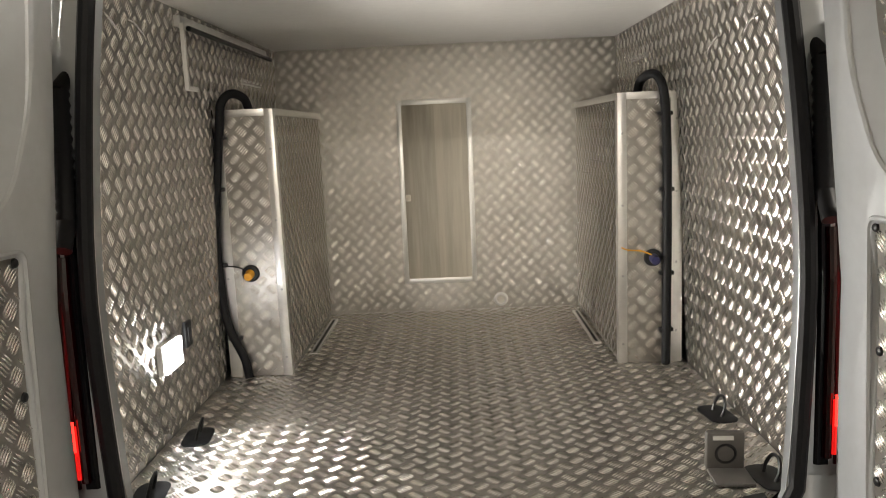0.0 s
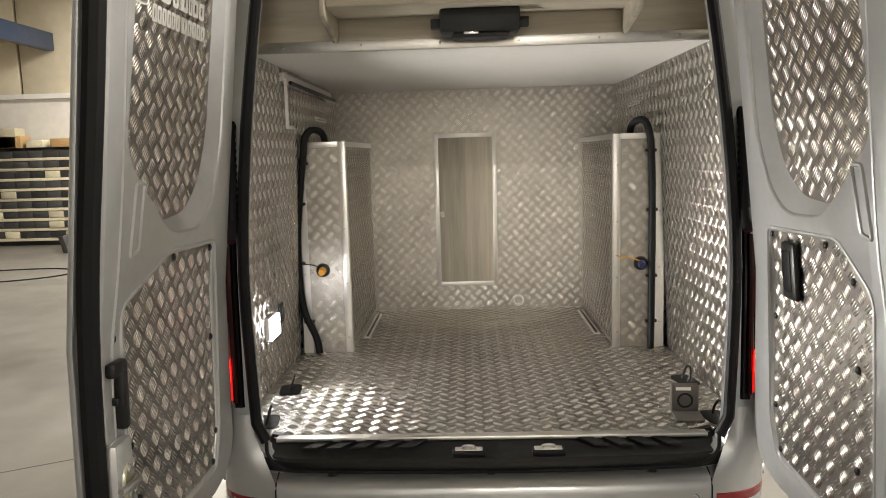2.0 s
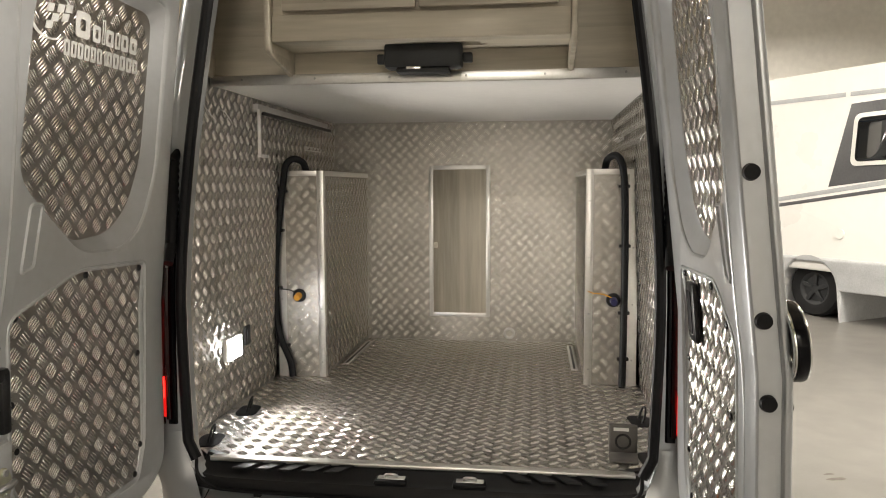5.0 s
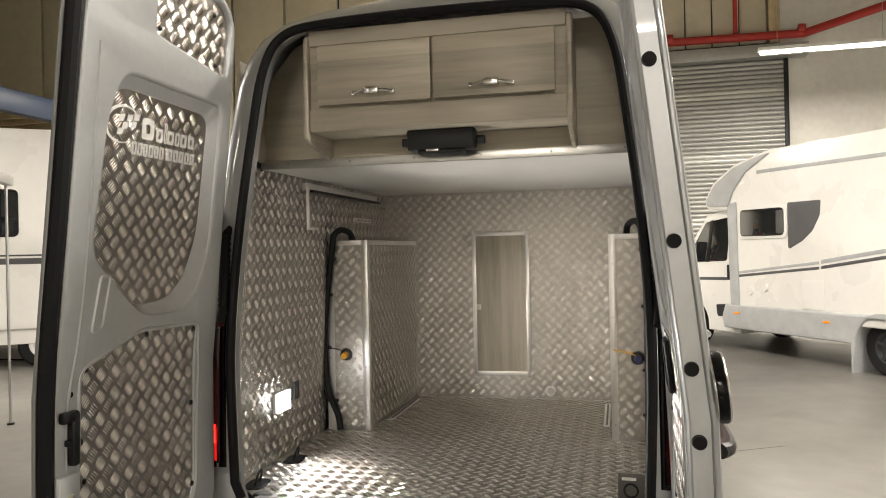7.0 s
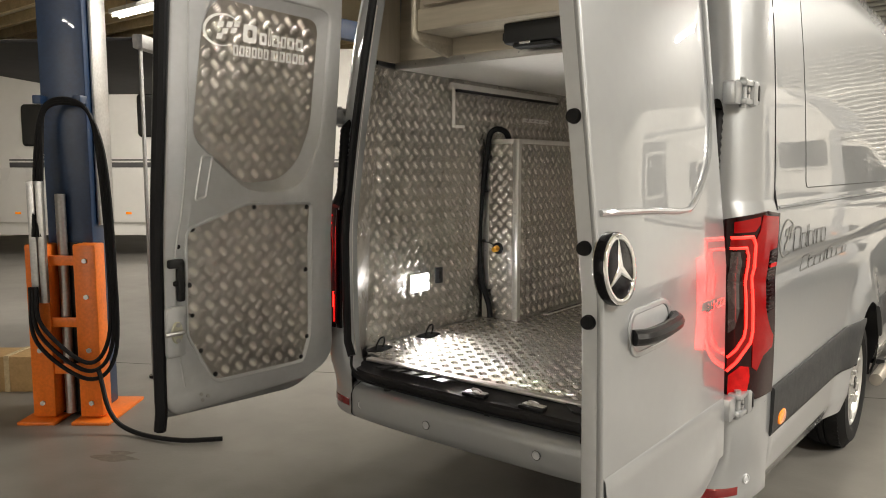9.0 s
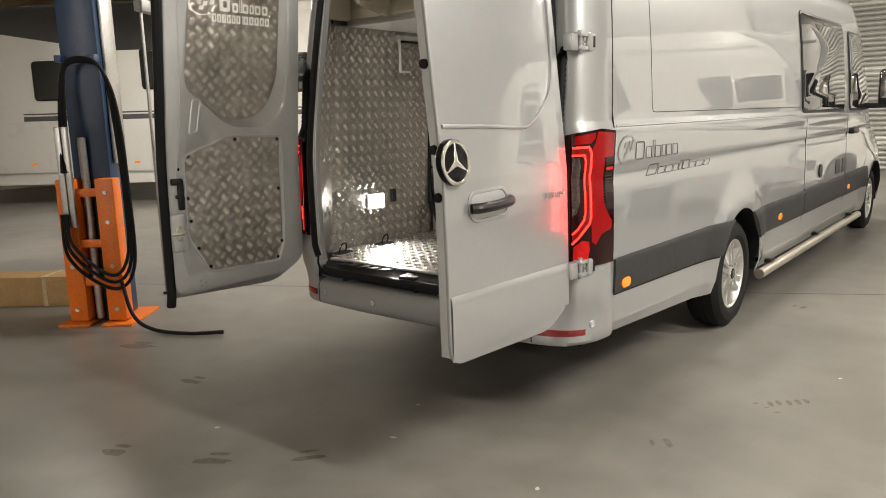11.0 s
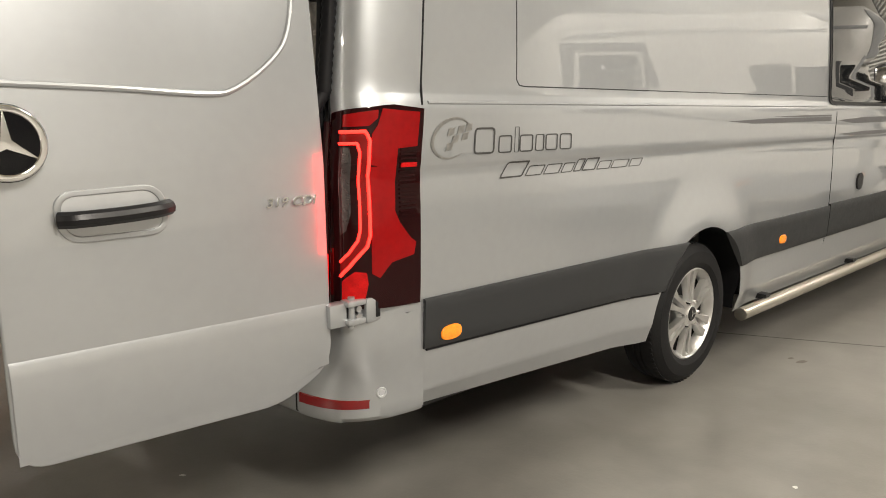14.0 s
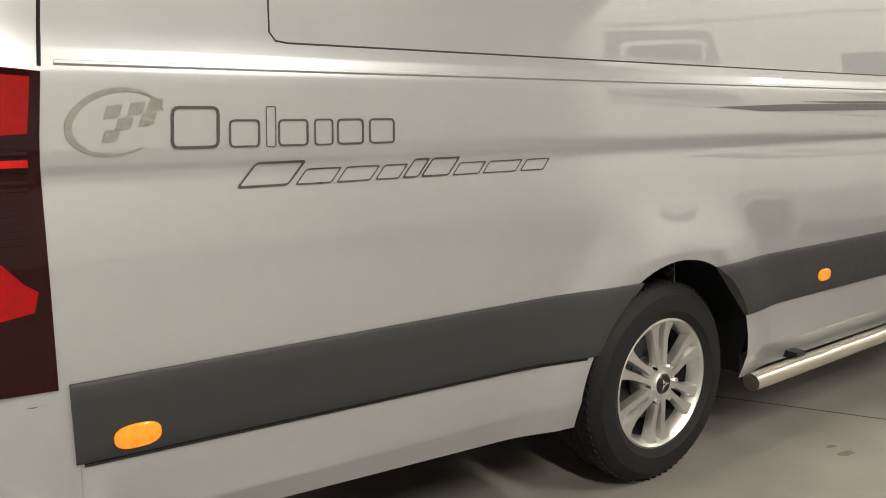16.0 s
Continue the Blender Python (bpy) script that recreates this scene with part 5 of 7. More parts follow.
        for u in us:
            zt = 0.815 + 0.02 * (u - 0.1)
            for z, h in ((zt + 0.01, 0.0), (zt, -0.004), (zt - 0.03, -0.007), (Z0 + 0.06, -0.006), (Z0 + 0.02, 0.0)):
                verts.append(M(u, max(z, Z0 + 0.012 + 0.05 * max(0, 0.2 - u) / 0.16), h))
        for a in range(len(us) - 1):
            for b in range(4):
                faces.append((a * 5 + b, a * 5 + b + 1, a * 5 + 6 + b, a * 5 + 5 + b))
        put("lower_skirt", mesh_of("lower_skirt", verts, faces, PAINT, 30), d, "stepped lower door skin")
    # hinges
    for z in (0.79, 1.80):
        y = 0.06 + lean(z)
        x = 0.925 + (half_x(z) - 1.0)
        bm = bmesh.new()
        box(bm, (x - 0.005, y - 0.05, z - 0.045), (x + 0.040, y + 0.015, z + 0.03), 0.008)
        for q in (-0.042, 0.016):
            box(bm, (x + 0.012, y + 0.005, z + q), (x + 0.058, y + 0.075, z + q + 0.02), 0.006)
        cyl(bm, (x + 0.038, y + 0.03, z - 0.052), (x + 0.038, y + 0.03, z + 0.045), 0.011, n=12)
        box(bm, (x + 0.02, y + 0.07, z - 0.046), (x + 0.064, y + 0.135, z + 0.038), 0.012)
        for vv in bm.verts:
            vv.co.x *= s
        hg = part("hinge", bm, PAINT, d, "silver door hinge")
        bm = bmesh.new()
        box(bm, (x + 0.062, y + 0.105, z - 0.028), (x + 0.0665, y + 0.122, z + 0.022), 0.002)
        for vv in bm.verts:
            vv.co.x *= s
        part("hinge_cap", bm, BLACK, hg, "black slot cover")
        for q in (-0.018, 0.006):
            bm = cyl(bmesh.new(), (s * (x + 0.036), y + 0.05, z + q), (s * (x + 0.052), y + 0.05, z + q), 0.010, n=10)
            part("hinge_bolt", bm, STEEL, hg, "steel bolt")
    return d


for s in (1, -1):
    rear_door(s)

# ---- vinyl shapes on the van's side ----
OUTLINE = material("dark_outline_vinyl", (0.10, 0.10, 0.10), 0.3, 0.6)
MS = lambda a, b, h: on_side(a, b, 0.002 + h)
chequer_oval(van, MS, 0.475, 1.305, 0.095, 0.068, material("brushed_vinyl", (0.34, 0.34, 0.33), 0.3, 0.8), 0.2)
letter_row(van, MS, 0.583, 1.247, [(0.105, 1.2), (0.072, 0.82), (0.024, 1.2), (0.076, 0.82), (0.05, 0.82), (0.074, 0.82), (0.074, 0.82)], 0.075, OUTLINE, 0.0, 0.2, rim=0.075)
letter_row(van, MS, 0.72, 1.157, [(0.125, 1.1), (0.095, 0.72), (0.095, 0.72), (0.07, 0.72), (0.05, 0.95), (0.09, 0.95), (0.09, 0.65), (0.12, 0.65), (0.09, 0.65)], 0.052, OUTLINE, 0.9, 0.135, rim=0.1)
for ya, yb, z, t in ((2.45, 3.9, 1.338, 0.03), (4.02, 5.6, 1.33, 0.045), (3.0, 3.9, 1.36, 0.012), (4.05, 5.6, 1.24, 0.03), (5.7, 6.9, 1.25, 0.035)):
    put("stripe", sheet([[(ya, z), (ya + 0.3, z - t * 0.5), (yb, z - t * 0.35), (yb, z + t * 0.5), (ya + 0.5, z + t * 0.4)]], 0.001, 0.0, MS, GREYGRAPHIC, "stripe"), van, "grey tapering vinyl stripe")

# ---- load space ----
def rivet(parent, x, y, z, m, mat=None):
    part("rivet", lathe(bmesh.new(), [(0.0, 0.0022), (0.003, 0.002), (0.005, 0.0)], 10), mat or STEEL, parent, "", m=Matrix.Translation((x, y, z)) @ m)


FZ, BY, BOXY, CEIL = 0.65, 2.35, 1.33, 2.05


def wall_x(z):
    return 0.935 - 0.042 * (z - FZ)


put("load_floor", tread_sheet("load_floor", [(-0.77, 0.17), (0.77, 0.17), (0.80, 0.20), (0.90, 0.30), (0.932, 0.33), (0.932, 1.36), (0.695, 1.36), (0.695, BY), (-0.695, BY), (-0.695, 1.36), (-0.932, 1.36), (-0.932, 0.33), (-0.90, 0.30), (-0.80, 0.20)], lambda a, b, h: (a, b, FZ + h)), van,
    "aluminium five-bar tread plate load floor")
for s in (1, -1):
    put("side_lining", tread_sheet("side_lining", [(0.33, FZ), (1.36, FZ), (1.36, 0.88), (BY, 0.88), (BY, CEIL), (0.33, CEIL)], lambda a, b, h: (s * (wall_x(b) - h), a, b), flip=s > 0, shift=(0.0, 0.01)), van,
        "aluminium five-bar tread plate wall lining")
put("bulkhead", tread_sheet("bulkhead", [(-0.94, FZ), (0.94, FZ), (0.88, CEIL), (-0.88, CEIL)], lambda a, b, h: (a, BY - h, b)), van, "aluminium tread plate bulkhead")
part("floor_edge", boxes(((-0.765, 0.150, FZ - 0.010), (0.765, 0.19, FZ + 0.004)), bevel=0.003), ALU, van, "aluminium edge strip at the sill")


def open_x(z):
    return float(np.interp(z, [q[1] for q in OPEN[:19]], [q[0] for q in OPEN[:19]]))


for s in (1, -1):
    def jamb(a, b, h):
        k = (0.33 - a) / 0.215
        return (s * (wall_x(b) + (open_x(b) + 0.004 - wall_x(b)) * k - h), a + lean(b) * 0.9, b)
    put("jamb_lining", tread_sheet("jamb_lining", [(0.115, 0.665), (0.33, 0.655), (0.33, CEIL), (0.115, CEIL)], jamb, flip=s > 0, cut=True), van, "tread plate lining turned in to the opening")
    part("jamb_edge", tube(bmesh.new(), [jamb(0.118, z, 0.0) for z in np.linspace(0.68, 2.3, 24)], 0.006, 6), ALU, van, "bright aluminium edge strip")

# ceiling panel with its bright edge
SHELF_Y = 0.52
tagged(part("load_ceiling", boxes(((-0.885, SHELF_Y, CEIL), (0.885, BY, CEIL + 0.02))), WHITE_BOARD, van, "white board ceiling of the load space"), "white board ceiling of the load space")
part("ceiling_edge", boxes(((-0.885, SHELF_Y - 0.012, CEIL - 0.004), (0.885, SHELF_Y + 0.003, CEIL + 0.036)), bevel=0.003), ALU, van, "aluminium edge trim of the ceiling board")
for x in np.arange(-0.75, 0.8, 0.3):
    rivet(van, x, SHELF_Y - 0.0125, CEIL + 0.018, pose(0, 0, 0, 90, 0, 0))
put("upper_board", sheet([rounded([(-0.885, CEIL + 0.03), (0.885, CEIL + 0.03), (0.85, 2.45), (0.70, 2.62), (-0.70, 2.62), (-0.85, 2.45)], 0.05)], 0.018, 0.002,
                         lambda a, b, h: (a, SHELF_Y + 0.018 + h, b), WOOD_H, "upper_board"), van, "grey oak board above the load space")
for s in (1, -1):
    part("upper_side", boxes(((s * 0.87, 0.3, CEIL + 0.03), (s * 0.885, SHELF_Y + 0.01, 2.5))), WOOD_V, van, "grey oak side board")

# bulkhead hatch of grey oak in an aluminium frame
hatch = thing("hatch_door", "grey oak hatch door in an aluminium frame, closed", "door", at=(-0.067, BY, FZ))
hx, hz0, hz1 = 0.195, 0.155, 1.125
part("panel", boxes(((-hx + 0.022, -0.012, hz0 + 0.022), (hx - 0.022, -0.004, hz1 - 0.022)), bevel=0.001), WOOD_V, hatch, "grey oak panel")
for k, (lo, hi) in enumerate((((-hx, -0.016, hz0), (-hx + 0.026, -0.003, hz1)), ((hx - 0.026, -0.016, hz0), (hx, -0.003, hz1)),
                              ((-hx + 0.026, -0.015, hz0), (hx - 0.026, -0.003, hz0 + 0.026)), ((-hx + 0.026, -0.015, hz1 - 0.026), (hx - 0.026, -0.003, hz1)))):
    part("frame", boxes((lo, hi), bevel=0.002), ALU, hatch, "aluminium frame strip")
bm = boxes(((-hx + 0.03, -0.03, 0.60), (-hx + 0.055, -0.012, 0.635)), bevel=0.004)
part("catch", bm, material("cream_plastic", (0.72, 0.68, 0.58), 0.4), hatch, "cream plastic catch")
sock = thing("floor_vent_ring", "round aluminium ring low on the bulkhead", "ring", at=(0.253, BY - 0.004, FZ + 0.05))
part("ring", lathe(bmesh.new(), [(0.022, 0.0), (0.022, 0.008), (0.028, 0.012), (0.036, 0.008), (0.038, 0.0)], 24), ALU, sock, m=pose(0, 0, 0, 90, 0, 0))
part("plug", lathe(bmesh.new(), [(0.0, 0.003), (0.022, 0.003)], 24), material("dull_insert", (0.5, 0.48, 0.42), 0.6), sock, m=pose(0, 0, 0, 90, 0, 0))


# boxed-in wheel arches
def arch_box(s):
    t = thing("wheel_arch_box", "tall tread plate boxing over the wheel arch", "box", "wheel arch boxes", (0, 0, FZ))
    xi, top = 0.668, 1.068
    put("front_panel", tread_sheet("front_panel", [(xi, 0.003), (0.918, 0.003), (0.885, top), (xi, top)], lambda a, b, h: (s * a, BOXY - h, b), flip=s < 0), t, "tread plate front panel")
    put("side_panel", tread_sheet("side_panel", [(BOXY, 0.003), (BY - 0.003, 0.003), (BY - 0.003, top), (BOXY, top)], lambda a, b, h: (s * (xi - h), a, b), flip=s > 0), t, "tread plate side panel")
    part("top_panel", boxes(((s * xi, BOXY, top), (s * 0.885, BY - 0.003, top + 0.004))), TREAD, t, "aluminium top panel")
    part("corner_trim", boxes(((s * (xi - 0.004), BOXY - 0.006, 0.002), (s * (xi + 0.03), BOXY - 0.0025, top + 0.006)), ((s * (xi - 0.006), BOXY - 0.006, 0.002), (s * (xi - 0.0028), BOXY + 0.028, top + 0.006)), bevel=0.001), ALU, t, "aluminium corner angle")
    part("wall_trim", boxes(((s * 0.868, BOXY - 0.005, 0.002), (s * 0.915, BOXY - 0.0025, top + 0.004))), ALU, t, "plain aluminium wall angle")
    part("top_trim", boxes(((s * (xi + 0.03), BOXY - 0.006, top - 0.02), (s * 0.868, BOXY - 0.0025, top + 0.007)), ((s * (xi - 0.006), BOXY + 0.03, top - 0.02), (s * (xi - 0.0028), BY, top + 0.007)), bevel=0.001), ALU, t, "aluminium top angle")
    for z in (0.08, 0.36, 0.64, 0.92):
        rivet(t, s * (xi + 0.013), BOXY - 0.0062, z, pose(0, 0, 0, 90, 0, 0))
        rivet(t, s * 0.892, BOXY - 0.0052, z + 0.05, pose(0, 0, 0, 90, 0, 0))
    return t


for s in (1, -1):
    arch_box(s)
    # black conduit up the front of the box
    if s < 0:
        path = [(-0.83, 1.29, FZ + 0.01), (-0.845, 1.295, 0.74), (-0.895, 1.30, 0.86), (-0.915, 1.30, 1.0), (-0.915, 1.30, 1.25), (-0.89, 1.305, 1.5), (-0.868, 1.305, 1.66), (-0.855, 1.31, 1.75), (-0.82, 1.33, 1.785), (-0.78, 1.37, 1.765), (-0.77, 1.40, 1.70)]
    else:
        path = [(0.845, 1.30, FZ + 0.005), (0.848, 1.305, 0.8), (0.85, 1.305, 1.2), (0.848, 1.305, 1.5), (0.84, 1.305, 1.68), (0.825, 1.31, 1.76), (0.80, 1.33, 1.79), (0.765, 1.37, 1.77), (0.755, 1.4, 1.71)]
    hose = thing("cable_conduit", "black flexible cable conduit clipped to the box", "conduit", "cable conduits", (0, 0, 0))
    part("conduit", tube(bmesh.new(), spline(path, 8), 0.0175, 12), RUBBER, hose)
    for z in ((0.82, 1.12, 1.42, 1.62) if s < 0 else (0.79, 1.02, 1.35, 1.64)):
        px = np.interp(z, [p[2] for p in path[:7]], [p[0] for p in path[:7]])
        part("clip", boxes(((px - 0.028, 1.30, z - 0.008), (px + 0.028, 1.326, z + 0.008)), bevel=0.003), BLACK, hose, "black clip")
    # water fitting on the panel
    fx = -0.80 if s < 0 else 0.80
    capt = thing("water_connector", "yellow and black pipe connector on the panel" if s < 0 else "black pipe connector with a blue cap", "connector", "", (fx, BOXY - 0.004, 1.08))
    part("flange", lathe(bmesh.new(), [(0.0, 0.012), (0.02, 0.012), (0.033, 0.009), (0.036, 0.0)], 24), BLACK, capt, m=pose(0, 0, 0, 90, 0, 0))
    part("nozzle", cyl(bmesh.new(), (0, -0.01, 0), (0, -0.045, -0.006), 0.019, 0.016, n=16), YELLOW if s < 0 else material("navy_cap", (0.02, 0.02, 0.08), 0.4), capt, "yellow nozzle" if s < 0 else "dark blue cap")
    part("strap", tube(bmesh.new(), spline([(-0.01, -0.02, 0.015), (-0.05, -0.012, 0.03), (-0.10, -0.008, 0.035), (-0.125, -0.006, 0.045)], 5), 0.003, 6), YELLOW if s > 0 else BLACK, capt, "thin retaining strap")

# lit work lamp on the left lining
lampx = wall_x(0.95)
lamp = thing("work_lamp", "small rectangular LED work lamp, switched on", "lamp", at=(-lampx, 0.715, 0.935))
part("lamp_body", boxes(((0.0, -0.075, -0.05), (0.022, 0.075, 0.05)), bevel=0.008), GRP, lamp, "lamp body")
for dz in (-0.024, 0.024):
    part("led_panel", boxes(((0.022, -0.07, dz - 0.021), (0.03, 0.07, dz + 0.021)), bevel=0.002), LED_WHITE, lamp, "glowing LED strip")
sw = thing("light_switch", "small grey switch plate on the tread plate wall", "switch", at=(-wall_x(0.98), 0.90, 0.955))
part("plate", boxes(((0.0, -0.03, -0.045), (0.012, 0.03, 0.045)), bevel=0.004), GREYTRIM, sw)
part("rocker", boxes(((0.012, -0.015, -0.025), (0.017, 0.015, 0.025)), bevel=0.002), BLACK, sw)
beam = area_lamp("work_lamp_light", pose(-lampx + 0.045, 0.715, 0.935, 0, -90, 0), 0.10, 0.13, 17.0, (1.0, 0.95, 0.87))
beam.data.spread = radians(140)
ld = bpy.data.lights.new("work_lamp_glow", "POINT")
ld.energy, ld.shadow_soft_size, ld.color = 0.5, 0.03, (1.0, 0.96, 0.9)
new("work_lamp_glow", ld).location = (-lampx + 0.06, 0.715, 0.935)


def tie_ring(x, y, rz):
    t = thing("tie_down_ring", "black lashing ring in an oval floor cup", "lashing ring", "lashing rings", (x, y, FZ), rz)
    cup = rounded([(-0.045, -0.075), (0.045, -0.075), (0.045, 0.075), (-0.045, 0.075)], 0.045, 8)
    put("cup", sheet([cup], 0.004, 0.0015, lambda a, b, h: (a, b, 0.002 + h), RUBBER, "cup"), t, "black oval cup")
    part("loop", tube(bmesh.new(), spline([(0, -0.03, 0.004), (0.008, -0.032, 0.03), (0.015, -0.02, 0.055), (0.018, 0.0, 0.062), (0.015, 0.02, 0.055), (0.008, 0.032, 0.03), (0, 0.03, 0.004)], 5), 0.005, 8), BLACK, t, "black ring")


for x, y in ((-0.845, 0.72), (-0.845, 0.33), (0.862, 0.76), (0.845, 0.31)):
    tie_ring(x, y, 8)

# small upright socket box on the floor
gad = thing("floor_unit", "small grey-brown folding unit with a round speaker on the tread floor", "device", at=(0.745, 0.36, FZ), rz=-4)
GADM = material("taupe_plastic", (0.10, 0.092, 0.085), 0.5)
part("body", boxes(((-0.052, 0.0, 0.002), (0.052, 0.025, 0.112)), bevel=0.008), GADM, gad, "grey-brown casing")
part("base", boxes(((-0.052, -0.10, 0.002), (0.052, -0.004, 0.012)), bevel=0.004), GADM, gad, "folded-out base plate")
part("grille_ring", lathe(bmesh.new(), [(0.022, 0.0), (0.026, 0.003), (0.03, 0.0)], 24), BLACK, gad, "dark ring", m=pose(0, -0.001, 0.05, 90, 0, 0))
part("label_bar", boxes(((-0.035, -0.003, 0.09), (0.02, 0.0, 0.102))), GRP, gad, "pale label")

# seat rail ends beside the boxes
for s in (1, -1):
    r = thing("floor_rail", "short aluminium rail on the floor beside the box", "rail", "floor rails", (s * 0.63, 1.9, FZ + 0.003))
    part("rail", boxes(((-0.018, -0.3, 0.0), (0.018, 0.3, 0.006)), bevel=0.002), ALU, r)
    part("slot", boxes(((-0.006, -0.28, 0.0055), (0.006, 0.28, 0.0075))), BLACK, r)

# folding rail high on the walls
rail = thing("hanging_rail", "folding aluminium hanging rail high on the wall lining", "rail", at=(-wall_x(1.95), 0.95, 1.98))
part("track", boxes(((0.0, 0.0, 0.01), (0.025, 1.15, 0.045)), bevel=0.003), ALU, rail, "aluminium track")
part("rod", cyl(bmesh.new(), (0.05, 0.0, 0.0), (0.05, 1.12, 0.0), 0.009, n=10), BLACK, rail, "dark rod")
part("arm", boxes(((0.02, 0.0, -0.19), (0.034, 0.014, 0.02)), bevel=0.002), GRP, rail, "white drop arm")
part("foot", boxes(((0.02, 0.0, -0.2), (0.034, 0.10, -0.185)), bevel=0.002), GRP, rail, "white foot")
hook = thing("coat_hook_row", "row of small metal hooks on the wall lining", "hooks", at=(-wall_x(1.85), 1.72, 1.86))
part("hook_plate", boxes(((0.0, 0.0, -0.012), (0.004, 0.32, 0.012))), ALU, hook)
for k in range(5):
    part("hook", tube(bmesh.new(), [(0.004, 0.03 + k * 0.065, 0.0), (0.02, 0.03 + k * 0.065, -0.006), (0.026, 0.03 + k * 0.065, 0.006)], 0.004, 6), CHROME, hook)
hook2 = thing("coat_hook_row", "row of small metal hooks on the wall lining", "hooks", at=(wall_x(1.85), 1.72, 1.9))
part("hook_plate", boxes(((-0.004, 0.0, -0.012), (0.0, 0.3, 0.012))), ALU, hook2)
for k in range(4):
    part("hook", tube(bmesh.new(), [(-0.004, 0.03 + k * 0.07, 0.0), (-0.02, 0.03 + k * 0.07, -0.006), (-0.026, 0.03 + k * 0.07, 0.006)], 0.004, 6), CHROME, hook2)
for x, y, z in ((-0.88, 0.42, 1.93), (-0.88, 0.6, 1.93), (0.88, 0.55, 1.86), (0.88, 0.85, 1.84)):
    sx = 1 if x > 0 else -1
    hk = thing("wire_hook", "bent silver wire hook on the wall lining", "hook", "wire hooks", (sx * wall_x(z), y, z))
    part("wire", tube(bmesh.new(), spline([(0, 0.0, 0.03), (-sx * 0.02, 0.0, 0.015), (-sx * 0.03, 0.02, -0.01), (-sx * 0.025, 0.05, -0.02)], 5), 0.004, 8), CHROME, hk)

# ---- overhead cabinet ----
CY, CZ0, CZ1 = 0.27, 2.135, 2.56
cab = thing("overhead_cabinet", "grey oak overhead cabinet with two flap doors", "cabinet", at=(0, CY, CZ0))
part("carcass", boxes(((-0.535, 0.015, 0.055), (0.535, 0.262, CZ1 - CZ0))), WOOD_H, cab, "grey oak carcass")
# scalloped end boards
for s in (1, -1):
    end = rounded([(-0.02, 0.0), (0.262, -0.055), (0.262, CZ1 - CZ0 + 0.01), (0.0, CZ1 - CZ0 + 0.01)], 0.03)
    put("end_board", sheet([end], 0.022, 0.008, lambda a, b, h: (s * 0.547 + h, a, b), WOOD_H, "end_board"), cab, "rounded end board")
part("lower_rail", boxes(((-0.535, -0.005, 0.03), (0.535, 0.03, 0.125)), bevel=0.006), WOOD_H, cab, "grey oak lower rail")
put("lower_slope", mesh_of("lower_slope", [(-0.535, 0.0, 0.03), (0.535, 0.0, 0.03), (0.535, 0.262, 0.035), (-0.535, 0.262, 0.035)], [(0, 3, 2, 1)], WOOD_H), cab)
for s in (1, -1):
    lo, hi = sorted((s * 0.006, s * 0.492))
    d = part("flap_door", boxes(((lo, -0.02, 0.135), (hi, 0.0, 0.385)), bevel=0.006), WOOD_H, cab, "grey oak flap door")
    cx = s * 0.245
    bm = tube(bmesh.new(), spline([(cx - 0.085, -0.03, 0.175), (cx - 0.045, -0.045, 0.18), (cx, -0.048, 0.181), (cx + 0.045, -0.045, 0.18), (cx + 0.085, -0.03, 0.175)], 5), 0.008, 10)
    box(bm, (cx - 0.03, -0.056, 0.166), (cx + 0.03, -0.03, 0.196), 0.006)
    box(bm, (cx - 0.092, -0.038, 0.166), (cx - 0.078, -0.018, 0.186), 0.003)
    box(bm, (cx + 0.078, -0.038, 0.166), (cx + 0.092, -0.018, 0.186), 0.003)
    part("handle", bm, CHROME, d, "chrome bow handle")
part("upper_rail", boxes(((-0.535, -0.003, 0.39), (0.535, 0.02, CZ1 - CZ0 + 0.03)), bevel=0.004), WOOD_H, cab, "grey oak upper rail")
ctl = thing("control_box", "dark grey plastic control box under the cabinet", "control box", at=(0.0, 0.42, 2.125))
bm = bmesh.new()
box(bm, (-0.145, -0.05, -0.045), (0.145, 0.035, 0.05), 0.015)
part("casing", bm, GREYTRIM, ctl, "dark grey casing")
part("lower_lip", boxes(((-0.10, -0.045, -0.062), (0.10, 0.02, -0.044)), bevel=0.008), GREYTRIM, ctl)
part("button", boxes(((-0.06, -0.054, -0.052), (-0.005, -0.04, -0.04)), bevel=0.003), CHROME, ctl, "bright catch")
for s in (1, -1):
    part("ear", boxes(((s * 0.145, 0.0, -0.02), (s * 0.18, 0.03, 0.015)), bevel=0.004), GREYTRIM, ctl)

# ---- things in the hall ----
# two-post lift column
col = thing("lift_column", "blue and orange two-post vehicle lift column with coiled hoses", "vehicle lift", at=(-3.05, -0.08, 0), rz=38)
bm = boxes(((-0.14, -0.12, 0.02), (0.14, 0.13, 4.2)), bevel=0.012)
part("column", bm, BLUE, col, "dark blue steel column")
part("grey_plate", boxes(((0.145, -0.06, 1.2), (0.165, 0.14, 2.7)), bevel=0.004), STEEL, col, "grey cover strip")
for s in (1, -1):
    part("orange_guard", boxes(((s * 0.075, -0.26, 0.03), (s * 0.215, -0.13, 1.10)), bevel=0.012), ORANGE, col, "orange steel carriage side")
    part("base_foot", boxes(((s * 0.05, -0.33, 0.0), (s * 0.28, 0.2, 0.02)), bevel=0.004), ORANGE, col, "orange base plate")
    for z in (0.12, 0.45, 0.78, 1.0):
        part("bolt", cyl(bmesh.new(), (s * 0.15, -0.262, z), (s * 0.15, -0.272, z), 0.016, n=6), STEEL, col)
